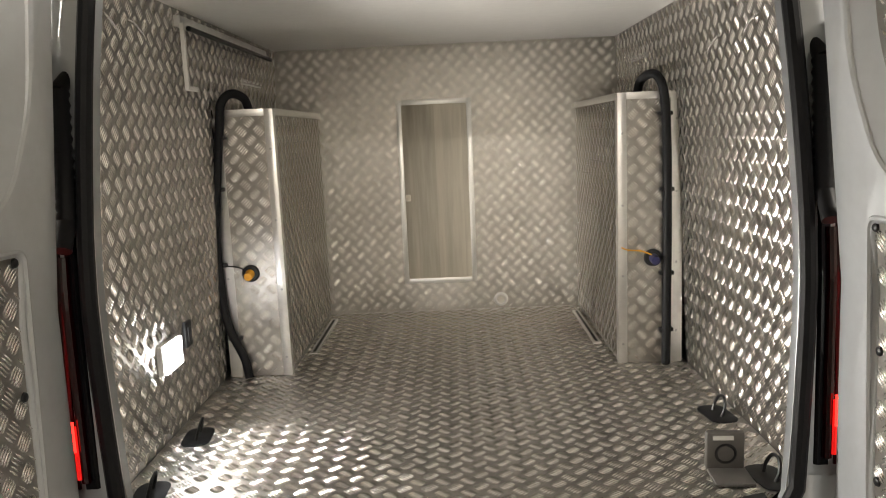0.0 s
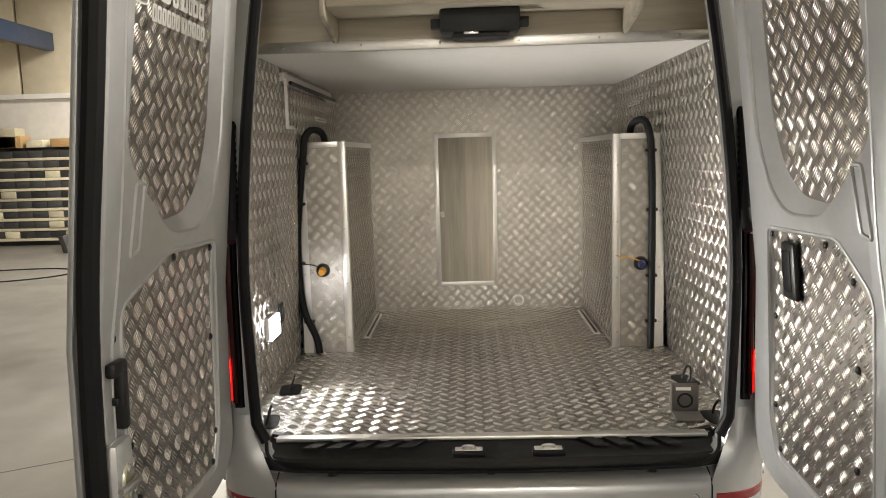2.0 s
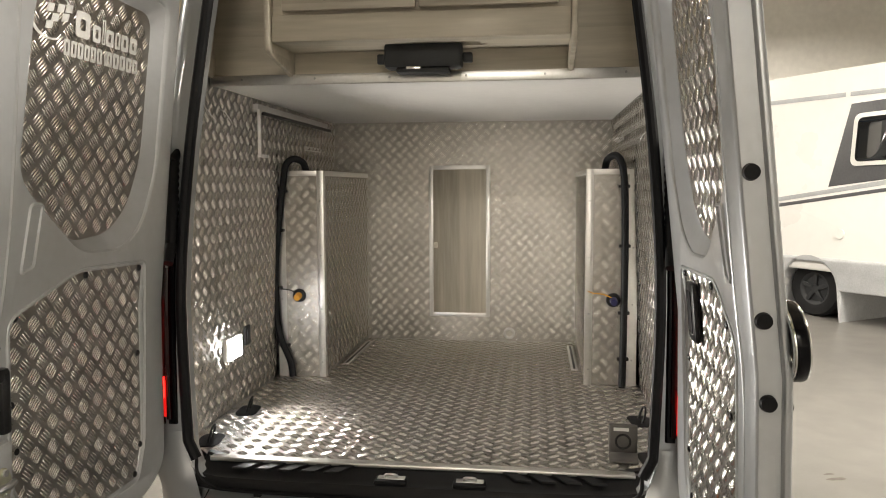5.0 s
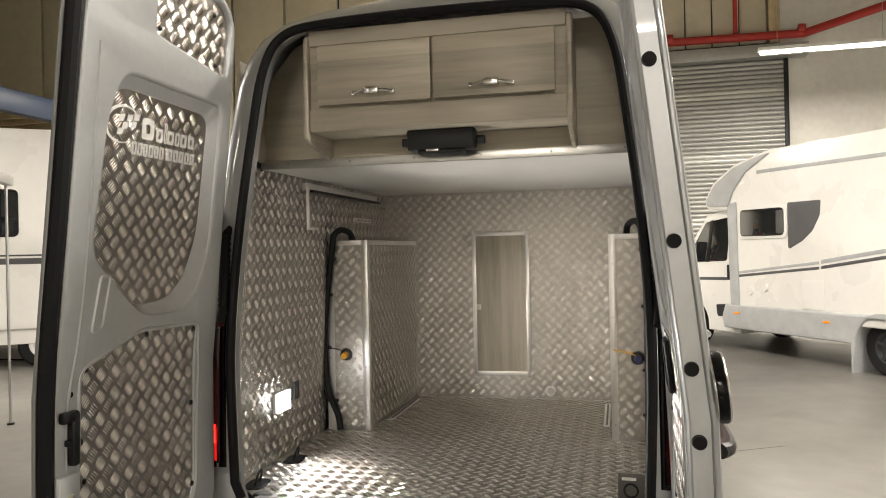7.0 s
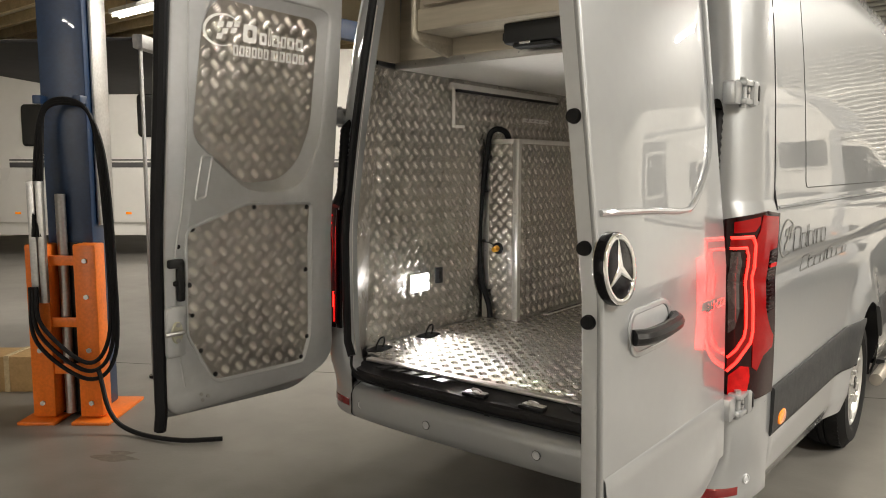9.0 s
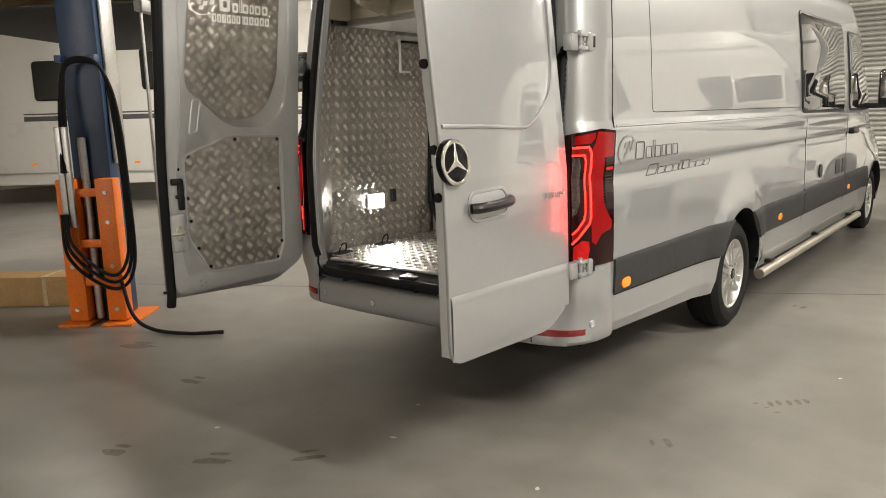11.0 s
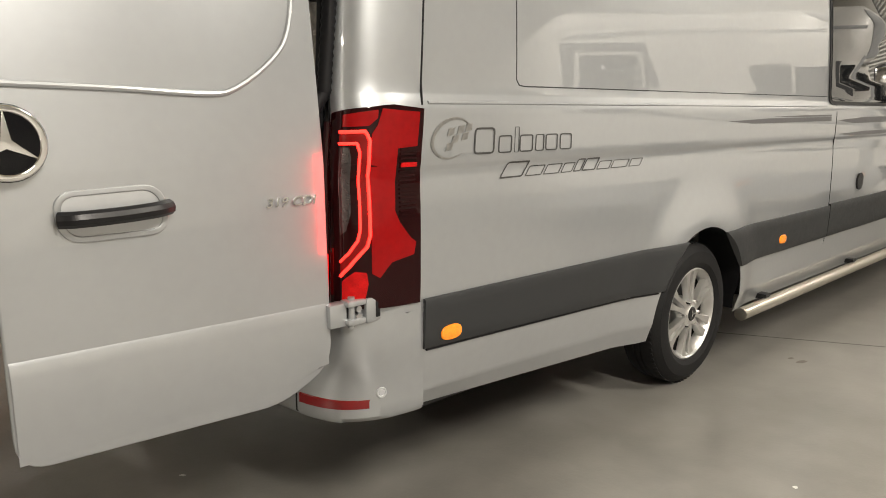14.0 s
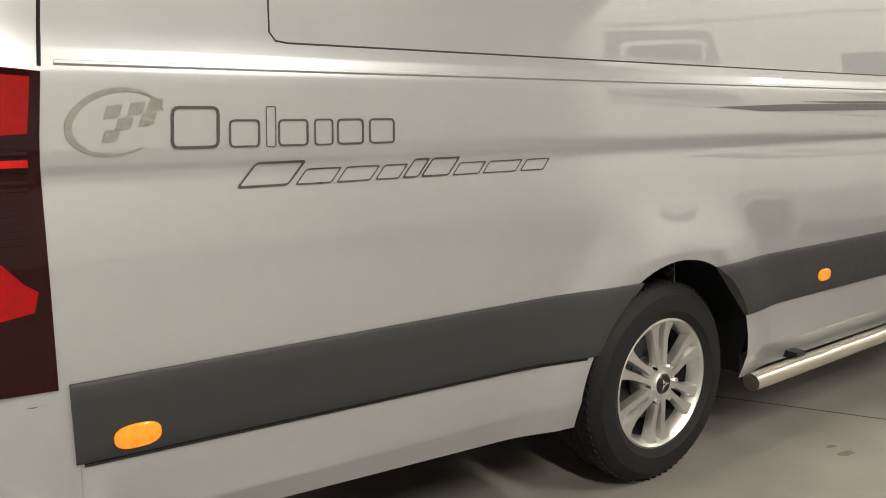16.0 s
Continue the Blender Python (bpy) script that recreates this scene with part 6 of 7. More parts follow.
for z in (0.33, 0.62, 1.0):
    part("cross_plate", boxes(((-0.10, -0.245, z - 0.03), (0.10, -0.225, z + 0.03)), bevel=0.003), ORANGE, col, "orange cross plate")
part("screw_shaft", cyl(bmesh.new(), (-0.03, -0.16, 0.03), (-0.03, -0.16, 1.4), 0.03, n=12), STEEL, col, "threaded shaft")
part("inner_channel", boxes(((-0.1, -0.135, 0.02), (0.1, -0.125, 1.1))), BLACK, col)
for dx, w in ((-0.13, 0.045), (-0.08, 0.04)):
    part("leaning_slat", boxes(((dx - w / 2, -0.31, 0.75), (dx + w / 2, -0.28, 1.48)), bevel=0.004), STEEL, col, "pale metal slat")
for dx in (-0.12, 0.12):
    part("hose_hook", boxes(((dx - 0.025, -0.2, 1.94), (dx + 0.025, -0.11, 1.99)), bevel=0.004), BLUE, col)
hs = thing("air_hose", "black air hoses hung in loops on the lift", "hose", at=(-3.05, -0.08, 0), rz=38)
rng = random.Random(4)
for k in range(3):
    w, bot = 0.18 + 0.018 * k, 0.40 - 0.05 * k
    pts = [(-w + 0.10, -0.30 - 0.01 * k, 1.15), (-w * 0.95 + 0.09, -0.24, 1.68), (-0.06, -0.22, 1.90 + 0.012 * k), (0.08, -0.22, 1.94 + 0.012 * k), (0.20, -0.22, 1.88), (w + 0.08, -0.25, 1.6), (w + 0.13, -0.30, 1.0), (w + 0.13, -0.34, bot + 0.15), (0.18, -0.36, bot), (-w + 0.10, -0.35, bot + 0.22), (-w + 0.06, -0.32, 0.85)]
    part("hose_loop", tube(bmesh.new(), spline(pts, 8), 0.0125, 8), RUBBER, hs)
part("hose_tail", tube(bmesh.new(), spline([(0.25, -0.36, 0.35), (0.35, -0.45, 0.12), (0.5, -0.5, 0.025), (0.8, -0.62, 0.02), (1.05, -0.60, 0.02)], 8), 0.014, 8), RUBBER, hs)
bx = thing("timber_crate", "long brown cardboard crate on the floor", "crate", at=(-3.95, -0.15, 0), rz=38)
part("crate_body", boxes(((-0.7, -0.14, 0.0), (0.35, 0.14, 0.25)), bevel=0.006), CARD, bx)
part("crate_strap", boxes(((0.0, -0.146, 0.0), (0.035, 0.146, 0.256))), BROWN, bx)


# motor caravans
def wheel_simple(parent, x, y, r, side):
    w = put("wheel", None, parent, "black tyre on a grey wheel", pose(x, y, r, 0, 90 * side, 0))
    part("tyre", lathe(bmesh.new(), [(0.2, -0.01), (0.24, 0.0), (r - 0.03, 0.0), (r, -0.03), (r, -0.18), (r - 0.03, -0.2), (0.2, -0.2)], 40), TYRE, w)
    part("rim", lathe(bmesh.new(), [(0.0, -0.02), (0.05, -0.015), (0.06, -0.035), (0.16, -0.045), (0.19, -0.012), (0.205, -0.008), (0.21, -0.03)], 32), GREYTRIM, w)
    for k in range(5):
        a = 2 * math.pi * k / 5
        m = Matrix.Rotation(a, 4, "Z")
        bm = bmesh.new()
        box(bm, (0.05, -0.025, -0.035), (0.195, 0.025, -0.012), 0.004, m)
        part("spoke", bm, GREYTRIM, w)


def prism(parent, name, outline, x0, x1, mat, label="", bevel=0.03):
    """A side outline (y, z) carried across from x0 to x1."""
    return put(name, sheet([outline], abs(x1 - x0), bevel, lambda a, b, h: ((x0 + x1) / 2 + h, a, b), mat, name), parent, label)


def flat_on(parent, name, outline, x, mat, side, label="", t=0.006):
    return put(name, sheet([outline], t, 0.001, lambda a, b, h: (x + side * (t / 2 + 0.001) + h, a, b), mat, name), parent, label)


# cab at +y, left side (-x) towards the camera
mh = thing("motorhome", "white coachbuilt motorhome with grey graphics", "motorhome", at=(4.02, 8.99, 0), rz=33)
arch = [(0.42 * math.cos(a), 0.36 + 0.42 * math.sin(a)) for a in np.linspace(math.pi, 0, 14)]


def with_arch(y, pts_left, pts_right):
    return pts_left + [(y + p[0], p[1]) for p in arch] + pts_right


prism(mh, "living_body", rounded([(-2.9, 0.62), (-2.9, 2.8), (-2.75, 2.98), (0.5, 2.98), (1.2, 2.84), (1.66, 2.6), (1.84, 2.36), (1.80, 2.24), (1.30, 2.2), (1.25, 0.62)], 0.08), -1.12, 1.12, GRP, "white coachbuilt body")
FAIRING = material("grey_fairing", (0.42, 0.43, 0.44), 0.35)
flat_on(mh, "side_fairing", rounded([(0.45, 2.955), (0.7, 2.93), (1.2, 2.81), (1.64, 2.57), (1.81, 2.36), (1.78, 2.26), (1.32, 2.24), (1.22, 2.45), (0.95, 2.72)][::-1], 0.04), -1.12, FAIRING, -1, "grey fairing over the cab", 0.02)
flat_on(mh, "pillar_trim", rounded([(1.12, 0.72), (1.30, 0.72), (1.34, 2.26), (1.15, 2.3)], 0.03), -1.12, FAIRING, -1, "grey pillar trim", 0.012)
prism(mh, "skirt", with_arch(-1.3, [(-2.85, 0.74), (-2.85, 0.42), (-1.72, 0.40)], [(-0.88, 0.40), (1.42, 0.40), (1.46, 0.55), (1.40, 0.70)]), -1.15, 1.15, material("grey_skirt", (0.44, 0.45, 0.46), 0.35), "grey lower skirt", 0.03)
prism(mh, "cab_body", with_arch(2.38, [(1.26, 0.5), (1.26, 0.3), (1.96, 0.3)], [(2.80, 0.3), (3.35, 0.32), (3.42, 0.7), (3.30, 1.0), (2.75, 1.25), (1.95, 2.12), (1.26, 2.2)]), -1.0, 1.0, GRP, "white cab", 0.02)
flat_on(mh, "cab_window", rounded([(1.52, 1.40), (2.52, 1.36), (1.98, 2.02), (1.42, 2.08)], 0.05), -1.0, DARKGLASS, -1, "dark cab door window")
flat_on(mh, "window_bar", [(1.93, 1.38), (2.0, 1.38), (1.86, 2.04), (1.80, 2.05)][::-1], -1.006, BLACK, -1, "black window divider", 0.008)
flat_on(mh, "kick_panel", rounded([(1.30, 0.52), (1.75, 0.52), (1.78, 0.70), (1.30, 0.74)], 0.03), -1.0, GREYTRIM, -1, "dark grey kick panel", 0.01)
flat_on(mh, "body_window", rounded([(0.16, 1.73), (1.09, 1.73), (1.09, 2.20), (0.16, 2.20)], 0.09), -1.12, GRP, -1, "white framed window", 0.02)
flat_on(mh, "window_pane", rounded([(0.20, 1.77), (1.05, 1.77), (1.05, 2.16), (0.20, 2.16)], 0.07), -1.14, DARKGLASS, -1, "dark glass")
flat_on(mh, "graphic", rounded([(0.15, 1.60), (0.15, 2.22), (-0.42, 2.22), (-0.40, 2.02), (-0.28, 1.82), (-0.1, 1.68), (0.12, 1.58)], 0.03), -1.12, GREYGRAPHIC, -1, "dark grey vinyl graphic", 0.003)
flat_on(mh, "graphic", [(-1.52, 1.62), (-1.78, 2.58), (-2.85, 2.62), (-2.85, 1.78)], -1.12, GREYGRAPHIC, -1, "dark grey vinyl panel", 0.003)
flat_on(mh, "body_window", rounded([(-1.80, 1.86), (-2.70, 1.88), (-2.70, 2.48), (-1.84, 2.46)], 0.09), -1.124, GRP, -1, "white framed window", 0.02)
flat_on(mh, "window_pane", rounded([(-1.86, 1.91), (-2.64, 1.93), (-2.64, 2.43), (-1.89, 2.41)], 0.07), -1.144, DARKGLASS, -1, "dark glass")
for y0, z0, y1, z1, t, mt in ((1.12, 1.16, -0.37, 1.30, 0.035, GREYGRAPHIC), (-0.41, 1.305, -2.88, 1.66, 0.04, GREYGRAPHIC), (1.12, 1.21, -0.37, 1.37, 0.035, FAIRING), (-0.41, 1.375, -2.88, 1.74, 0.05, FAIRING),
                              (0.72, 2.68, -1.7, 2.67, 0.05, FAIRING), (-1.76, 2.67, -2.88, 2.66, 0.05, FAIRING)):
    flat_on(mh, "stripe", [(y0, z0), (y1, z1), (y1, z1 + t), (y0, z0 + t)], -1.12, mt, -1, "grey side stripe", 0.003)
flat_on(mh, "cab_stripe", [(2.3, 1.08), (1.30, 1.10), (1.30, 1.145), (2.3, 1.125)], -1.0, GREYGRAPHIC, -1, "dark cab stripe", 0.003)
flat_on(mh, "locker_door", rounded([(-0.45, 0.76), (-0.08, 0.76), (-0.08, 1.15), (-0.45, 1.15)], 0.04), -1.12, GRP, -1, "white locker door", 0.012)
for y, z in ((0.9, 0.95), (0.6, 1.02), (-1.70, 1.06)):
    part("filler_cap", cyl(bmesh.new(), (-1.12, y, z), (-1.14, y, z), 0.06, n=20), GRP, mh, "white filler cap")
for y in (1.15, -0.5):
    part("marker_lamp", boxes(((-1.165, y - 0.05, 0.60), (-1.15, y + 0.05, 0.63)), bevel=0.004), AMBER, mh, "amber marker lamp")
part("cab_mirror", boxes(((-1.36, 2.42, 1.36), (-1.16, 2.54, 1.74)), bevel=0.03), BLACK, mh, "black cab mirror")
part("mirror_arm", boxes(((-1.2, 2.36, 1.40), (-0.99, 2.5, 1.46)), bevel=0.01), BLACK, mh)
part("cab_handle", boxes(((-1.03, 1.40, 1.12), (-1.0, 1.5, 1.34)), bevel=0.01), BLACK, mh, "black cab door handle")
for y in (-1.3, 2.38):
    for sx in (1, -1):
        wheel_simple(mh, sx * 1.02, y, 0.35, sx)

mh2 = thing("motorhome", "long white motorhome with twin dark side stripes", "motorhome", at=(-9.6, 5.6, 0), rz=37)
# long side faces -y here
BODY2 = rounded([(-5.4, 0.62), (-5.4, 3.3), (-5.0, 3.6), (2.7, 3.6), (3.1, 3.4), (3.1, 0.62)], 0.1)
put("living_body", sheet([BODY2], 2.2, 0.03, lambda a, b, h: (a, 1.1 + h, b), GRP, "living_body"), mh2, "white coachbuilt body")
SK2 = [(-5.35, 0.80), (-5.35, 0.38), (-1.249, 0.38)] + [(-0.83 + p[0], p[1]) for p in arch if p[1] > 0.38] + [(-0.411, 0.38), (3.05, 0.38), (3.05, 0.80)]
put("skirt", sheet([SK2], 2.1, 0.01, lambda a, b, h: (a, 1.1 + h, b), GRP, "skirt"), mh2, "white lower skirt")
for x0, x1, z0, z1 in ((-3.48, -2.85, 1.96, 2.68), (-2.45, -1.93, 1.98, 2.72), (-1.41, -0.85, 2.12, 2.86), (0.9, 1.9, 2.0, 2.7)):
    put("body_window", sheet([rounded([(x0, z0), (x1, z0), (x1, z1), (x0, z1)], 0.08)], 0.03, 0.008, lambda a, b, h: (a, -0.005 + h, b), DARKGLASS, "body_window"), mh2, "dark caravan window")
for z, t in ((1.70, 0.025), (1.58, 0.09)):
    put("stripe", sheet([[(-3.75, z), (3.08, z), (3.08, z + t), (-3.75, z + t)]], 0.004, 0.0, lambda a, b, h: (a, -0.003 + h, b), GREYGRAPHIC, "stripe"), mh2, "dark side stripe")
arc = spline([(-5.2, 3.5, 0), (-4.3, 3.52, 0), (-3.6, 3.42, 0), (-3.2, 3.2, 0)], 8)
put("swoosh", sheet([[(p.x, p.y) for p in arc] + [(p.x - 0.02, p.y - 0.08) for p in arc[::-1]]], 0.004, 0.0, lambda a, b, h: (a, -0.003 + h, b), GREYGRAPHIC, "swoosh"), mh2, "curved dark stripe")
for x in (-3.65, -1.65, 1.2):
    part("marker_lamp", boxes(((x - 0.05, -0.012, 0.75), (x + 0.05, 0.0, 0.79)), bevel=0.004), AMBER, mh2, "amber marker lamp")
for x in (-0.83, 2.2):
    w = put("wheel", None, mh2, "black tyre on a white wheel", pose(x, 0.06, 0.35, 90, 0, 0))
    part("tyre", lathe(bmesh.new(), [(0.2, -0.01), (0.24, 0.0), (0.32, 0.0), (0.35, -0.03), (0.35, -0.18), (0.2, -0.2)], 40), TYRE, w)
    part("rim", lathe(bmesh.new(), [(0.0, 0.0), (0.05, 0.0), (0.07, -0.03), (0.15, -0.04), (0.19, -0.012), (0.21, -0.02)], 32), GRP, w)
aw = thing("awning", "dark canvas awning on thin aluminium legs", "awning", at=(-3.38, 0.58, 0), rz=122)
part("canopy", boxes(((0.0, 0.02, 2.46), (3.6, 2.4, 2.49)), bevel=0.01), material("dark_canvas", (0.03, 0.03, 0.032), 0.8), aw, "dark canvas canopy")
part("front_bar", boxes(((-0.06, -0.05, 2.40), (3.65, 0.03, 2.50)), bevel=0.012), STEEL, aw, "grey front bar")
for x, y in ((0.0, 0.0), (3.55, 0.0), (3.55, 2.35)):
    part("leg", cyl(bmesh.new(), (x, y, 0.0), (x, y, 2.42), 0.014, n=10), STEEL, aw, "thin aluminium leg")
    part("foot", cyl(bmesh.new(), (x, y, 0.0), (x, y, 0.02), 0.035, n=12), BLACK, aw, "black foot")

# access steps
lad = thing("access_steps", "tall aluminium access steps on castors", "steps", at=(-7.5, 4.3, 0), rz=37)
for x in (-0.35, 0.35):
    bm = bmesh.new()
    for a, b in (((x, -0.6, 0.1), (x * 0.8, 0.2, 3.3)), ((x, 0.55, 0.1), (x * 0.8, 0.25, 3.3))):
        cyl(bm, a, b, 0.025, n=8)
    part("side_rail", bm, STEEL, lad, "aluminium side rails")
for k in range(11):
    t = (k + 1) / 12
    y, z = -0.6 + 0.8 * t, 0.1 + 3.2 * t
    part("tread", boxes(((-0.33 + 0.07 * t, y - 0.04, z - 0.015), (0.33 - 0.07 * t, y + 0.1, z + 0.01)), bevel=0.003), STEEL, lad)
part("base_bar", boxes(((-0.4, -0.65, 0.06), (0.4, -0.6, 0.11)), ((-0.4, 0.55, 0.06), (0.4, 0.6, 0.11))), STEEL, lad)
for x in (-0.37, 0.37):
    for y in (-0.62, 0.57):
        part("castor", cyl(bmesh.new(), (x - 0.015, y, 0.035), (x + 0.015, y, 0.035), 0.035, n=14), RUBBER, lad)

# shelving with rows of bins
shelf = thing("bin_rack", "tall rack filled with dark bins and cream labels", "shelving", at=(-8.95, 12.55, 0))
part("rack_frame", boxes(((-0.95, 0.1, 0.0), (0.95, 0.35, 2.0))), DARKBIN, shelf, "dark rack")
rng = random.Random(7)
for r in range(9):
    z = 0.1 + r * 0.205
    part("label_strip", boxes(((-0.95, -0.03, z), (0.95, 0.1, z + 0.055)), bevel=0.003), CREAMBIN, shelf, "cream label strip")
    for k in range(6):
        x = -0.94 + k * 0.315
        part("bin", boxes(((x, -0.015 - rng.random() * 0.03, z + 0.06), (x + 0.305, 0.12, z + 0.195)), bevel=0.008), CREAMBIN if rng.random() < 0.12 else DARKBIN, shelf)
clut = thing("box_stack", "open boxes and papers on the rack", "boxes", at=(-8.95, 12.6, 2.0))
for x0, x1, h in ((-0.9, -0.65, 0.3), (-0.6, -0.1, 0.24), (-0.55, -0.2, 0.4), (0.0, 0.35, 0.15), (0.5, 0.9, 0.17)):
    part("box", boxes(((x0, -0.1, 0.0), (x1, 0.25, h)), bevel=0.01), CARD if rng.random() < 0.6 else CREAMBIN, clut)


def lumpy(name, c, r, mat, parent, seed, amount=0.25, squash=(1, 1, 1)):
    bm = bmesh.new()
    bmesh.ops.create_icosphere(bm, subdivisions=4, radius=1.0)
    for v in bm.verts:
        k = 1 + amount * noise.noise(v.co * 1.8 + Vector((seed, 0, 0))) + amount * 0.5 * noise.noise(v.co * 5 + Vector((seed, 3, 0)))
        v.co = Vector((c[0] + v.co.x * r * k * squash[0], c[1] + v.co.y * r * k * squash[1], max(0.0, c[2] + v.co.z * r * k * squash[2])))
    return part(name, bm, mat, parent, smooth=180)


heap = thing("red_bag", "crumpled red cloth bag on a heap of boxes", "bag", at=(-7.0, 11.6, 0))
lumpy("bag_body", (-0.2, 0, 0.78), 0.30, REDCLOTH, heap, 1.0, 0.35)
lumpy("bag_top", (0.2, 0.05, 1.0), 0.30, REDCLOTH, heap, 5.0, 0.4)
pile = thing("scrap_heap", "heap of cardboard, timber and bags on the floor", "heap", at=(-6.9, 11.3, 0))
rng = random.Random(3)
for k in range(34):
    x, y = rng.uniform(-0.65, 0.8), rng.uniform(-0.35, 0.5)
    sx, sy, sz = rng.uniform(0.03, 0.2), rng.uniform(0.03, 0.16), rng.uniform(0.1, 0.75 - 0.4 * abs(x))
    bm = bmesh.new()
    box(bm, (-sx, -sy, 0), (sx, sy, sz), 0.01, pose(x, y, 0, rng.uniform(-14, 14), rng.uniform(-14, 14), rng.uniform(0, 90)))
    part("offcut", bm, rng.choice([CARD, CARD, BROWN, DARKBIN, DARKBIN, STEEL]), pile)
lumpy("white_bag", (-0.1, -0.2, 0.62), 0.24, GRP, pile, 9.0, 0.4)
lumpy("grey_bag", (0.35, 0.1, 0.8), 0.24, DARKBIN, pile, 12.0, 0.4)
# step ladder with a blue cloth beside the rack
sl = thing("step_ladder", "aluminium step ladder with a blue rag", "ladder", at=(-10.05, 11.5, 0), rz=10)
for x in (-0.25, 0.25):
    part("stile", cyl(bmesh.new(), (x, -0.4, 0.0), (x * 0.8, 0.1, 1.7), 0.025, n=8), STEEL, sl)
    part("stile", cyl(bmesh.new(), (x, 0.55, 0.0), (x * 0.8, 0.12, 1.7), 0.02, n=8), STEEL, sl)
for k in range(6):
    t = (k + 1) / 7
    part("rung", boxes(((-0.24, -0.44 + 0.5 * t, 1.7 * t - 0.01), (0.24, -0.34 + 0.5 * t, 1.7 * t + 0.01))), STEEL, sl)
lumpy("blue_rag", (0.2, -0.25, 0.5), 0.16, BLUE, sl, 2.0, 0.4, (0.6, 0.6, 1.3))
cab2 = thing("floor_cable", "black cable lying in a loop on the floor", "cable", at=(0, 0, 0))
part("cable", tube(bmesh.new(), spline([(-9.5, 8.6, 0.008), (-8.0, 8.9, 0.008), (-6.6, 9.1, 0.008), (-6.1, 8.5, 0.008), (-6.7, 7.9, 0.008), (-8.2, 7.6, 0.008), (-10, 7.6, 0.008)], 8), 0.012, 6), RUBBER, cab2)

# cladding panels above the block wall
clad = tagged(thing("cladding", "cream upper wall cladding with dark battens", "cladding"), kind="structure")
for k in range(11):
    x = X0 + k * 1.3
    part("panel", boxes(((x + 0.03, 12.96, 3.1), (x + 1.27, 13.1, HALL_Z)), bevel=0.01), CREAM, clad)
part("cladding_sill", boxes(((X0, 12.9, 3.0), (-2.8, 13.0, 3.1))), GRP, clad)
part("batten_back", boxes(((X0, 13.05, 3.05), (-2.8, 13.15, HALL_Z))), GREYTRIM, clad)

# roller shutter in the far wall, red service pipe, cladding above it
sh = thing("roller_shutter", "grey steel roller shutter, closed", "shutter", at=(0, Y1, 0))
SHUT_X0, SHUT_X1, SHUT_Z = -2.6, 4.6, 6.05
slat_mesh = mesh_of("slat", [(x, -0.05 - d, dz) for dz, d in ((0.0, 0.0), (0.015, 0.022), (0.05, 0.034), (0.085, 0.022), (0.105, 0.0)) for x in (SHUT_X0, SHUT_X1)],
                    [(2 * k, 2 * k + 1, 2 * k + 3, 2 * k + 2) for k in range(4)], SHUTTER, 40)
bright_slat = slat_mesh.copy()
bright_slat.materials[0] = material("pale_shutter_steel", (0.62, 0.62, 0.59), 0.4, 0.4, vary=0.08, scale=1.5)
for k in range(int(SHUT_Z / 0.11)):
    put("slat", bright_slat if k % 14 in (5, 6) else slat_mesh, sh, "", pose(0, 0, k * 0.11))
part("curtain_back", boxes(((SHUT_X0, -0.045, 0.0), (SHUT_X1, -0.02, SHUT_Z))), GREYTRIM, sh, "dark back of the curtain")
for x in (SHUT_X0 - 0.1, SHUT_X1):
    part("guide", boxes(((x, -0.12, 0.0), (x + 0.1, 0.0, SHUT_Z + 0.1)), bevel=0.01), GREYTRIM, sh, "dark guide rail")
part("barrel_box", boxes(((SHUT_X0 - 0.2, -0.4, SHUT_Z), (SHUT_X1 + 0.5, 0.0, SHUT_Z + 0.3)), bevel=0.02), SHUTTER, sh, "grey shutter box")
clad2 = tagged(thing("cladding", "cream upper wall cladding over the shutter", "cladding"), kind="structure")
for k in range(12):
    x = -3.2 + 0.62 * k
    part("panel", boxes(((x + 0.015, Y1 - 0.12, 6.45), (x + 0.605, Y1 - 0.02, HALL_Z)), bevel=0.01), CREAM, clad2)
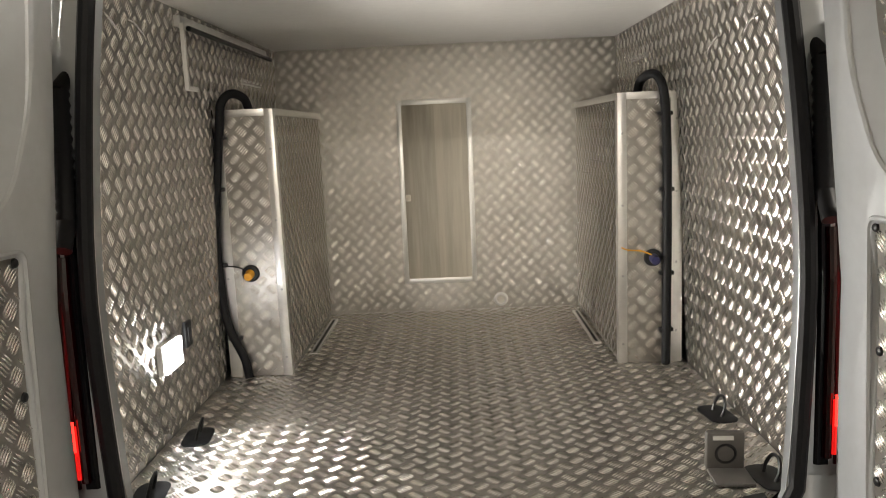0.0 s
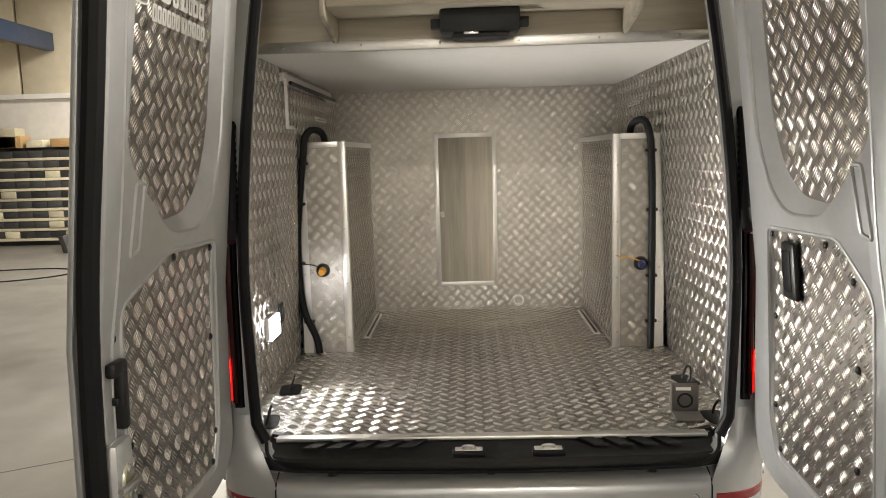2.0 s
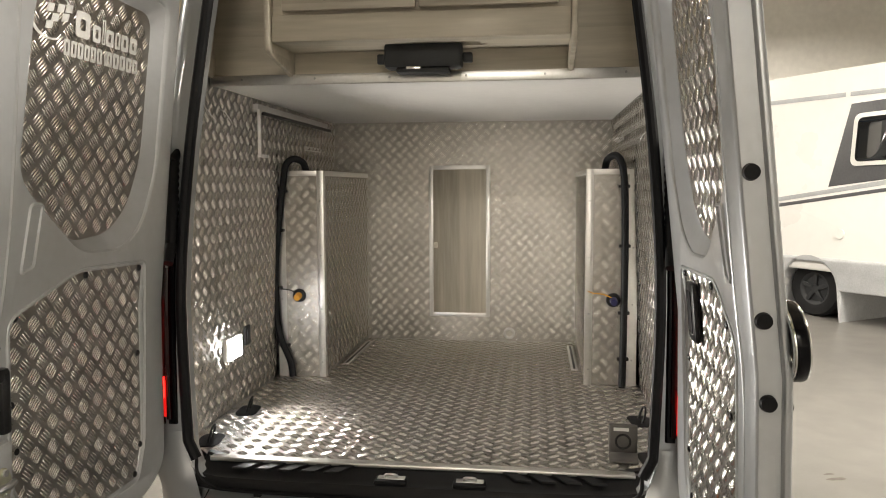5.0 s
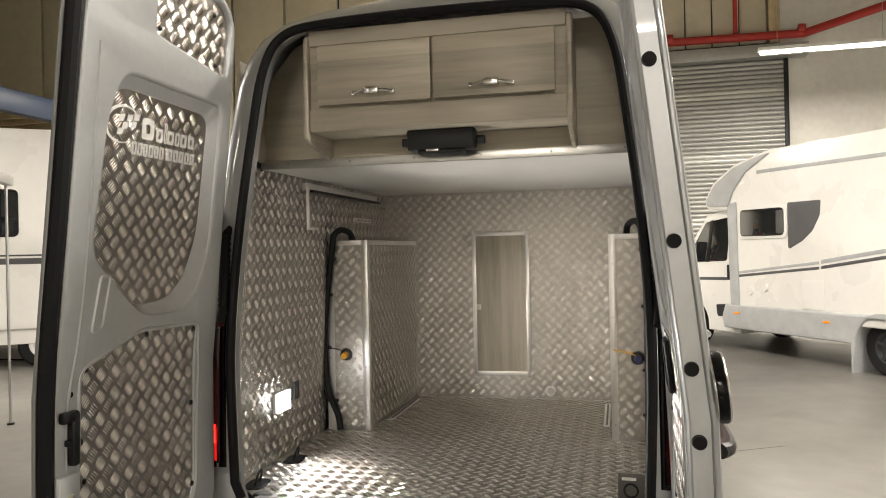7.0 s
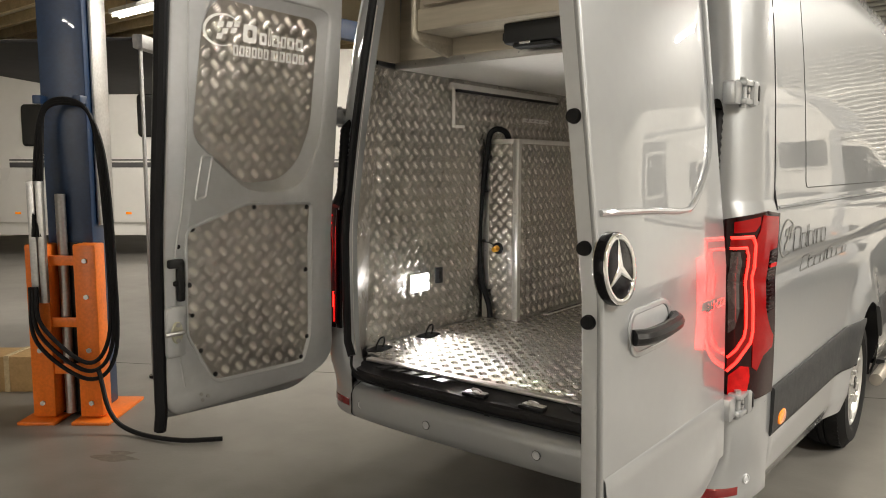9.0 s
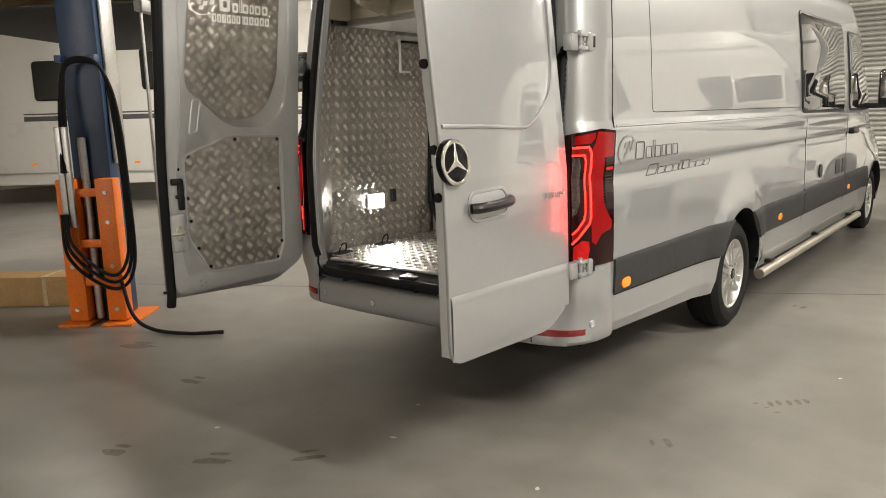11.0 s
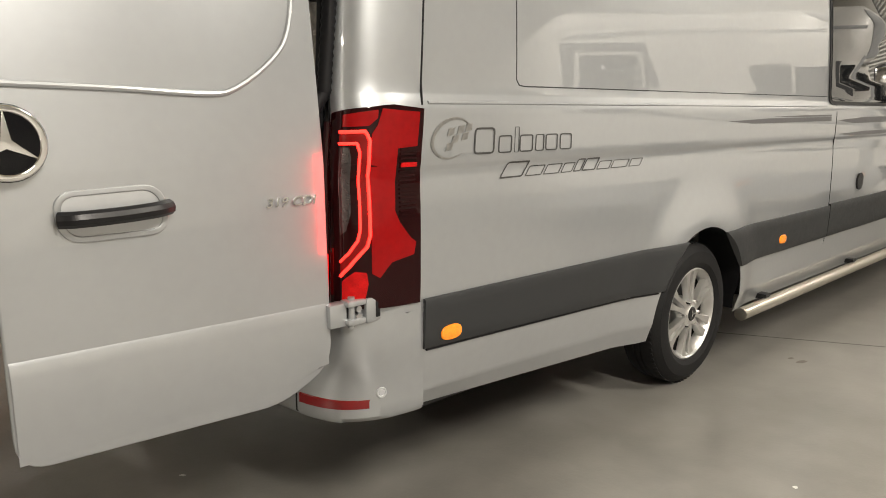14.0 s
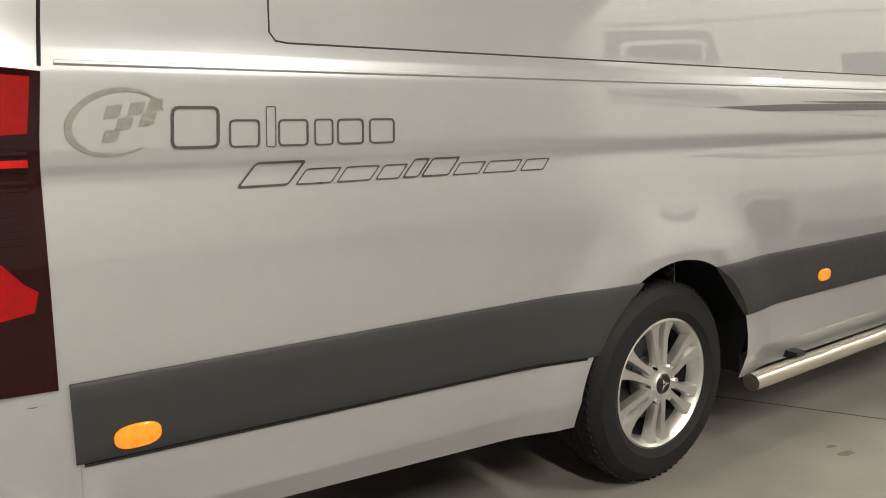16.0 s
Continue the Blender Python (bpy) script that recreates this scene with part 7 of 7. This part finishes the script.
part("batten_back", boxes(((-3.2, Y1 - 0.06, 6.42), (4.24, Y1 - 0.004, HALL_Z))), GREYTRIM, clad2)
part("end_post", boxes(((4.26, Y1 - 0.3, 6.4), (4.5, Y1 - 0.01, HALL_Z)), bevel=0.01), BROWN, clad2, "brown steel post")
pipe = thing("red_pipe", "red painted service pipe high on the wall", "pipe", at=(0, Y1 - 0.35, 6.66))
part("pipe_run", cyl(bmesh.new(), (-6, 0, 0), (5.0, 0, -0.12), 0.095, n=16), REDPIPE, pipe)
part("pipe_branch", cyl(bmesh.new(), (3.5, 0, 0), (3.5, 0, 1.7), 0.05, n=14), REDPIPE, pipe)
part("pipe_branch", cyl(bmesh.new(), (5.0, 0, -0.12), (8.0, -2.4, 0.25), 0.095, n=16), REDPIPE, pipe)
for x in (-4, -1, 2, 4.95):
    part("pipe_collar", cyl(bmesh.new(), (x - 0.07, 0, -0.01), (x + 0.07, 0, -0.02), 0.12, n=16), REDPIPE, pipe)
# roof beams
for k in range(6):
    y = -9 + k * 4.6
    bmn = thing("roof_beam", "blue-grey steel roof beam", "beam", "roof beams", (0, y, HALL_Z - 0.35))
    part("beam", boxes(((X0, -0.1, 0.0), (X1, 0.1, 0.02)), ((X0, -0.1, 0.32), (X1, 0.1, 0.345)), ((X0, -0.01, 0.02), (X1, 0.01, 0.32))), BLUE, bmn)

# timber mezzanine over the left bay
mez = thing("mezzanine", "timber mezzanine floor on blue steel beams", "mezzanine", at=(0, 0, 0))
part("deck", boxes(((X0, 1.2, 4.22), (-8.5, 12.9, 4.26))), CREAM, mez, "pale timber deck")
for k in range(23):
    y = 1.45 + k * 0.5
    part("joist", boxes(((X0, y - 0.03, 4.05), (-8.6, y + 0.03, 4.22))), BROWN, mez, "timber joist" if k == 0 else "")
part("edge_beam", boxes(((-8.6, 1.1, 3.95), (-8.4, 12.9, 4.3)), bevel=0.01), BLUE, mez, "blue steel edge beam")
part("edge_beam", boxes(((X0, 1.0, 3.95), (-8.4, 1.12, 4.3)), bevel=0.01), BLUE, mez, "blue steel edge beam")
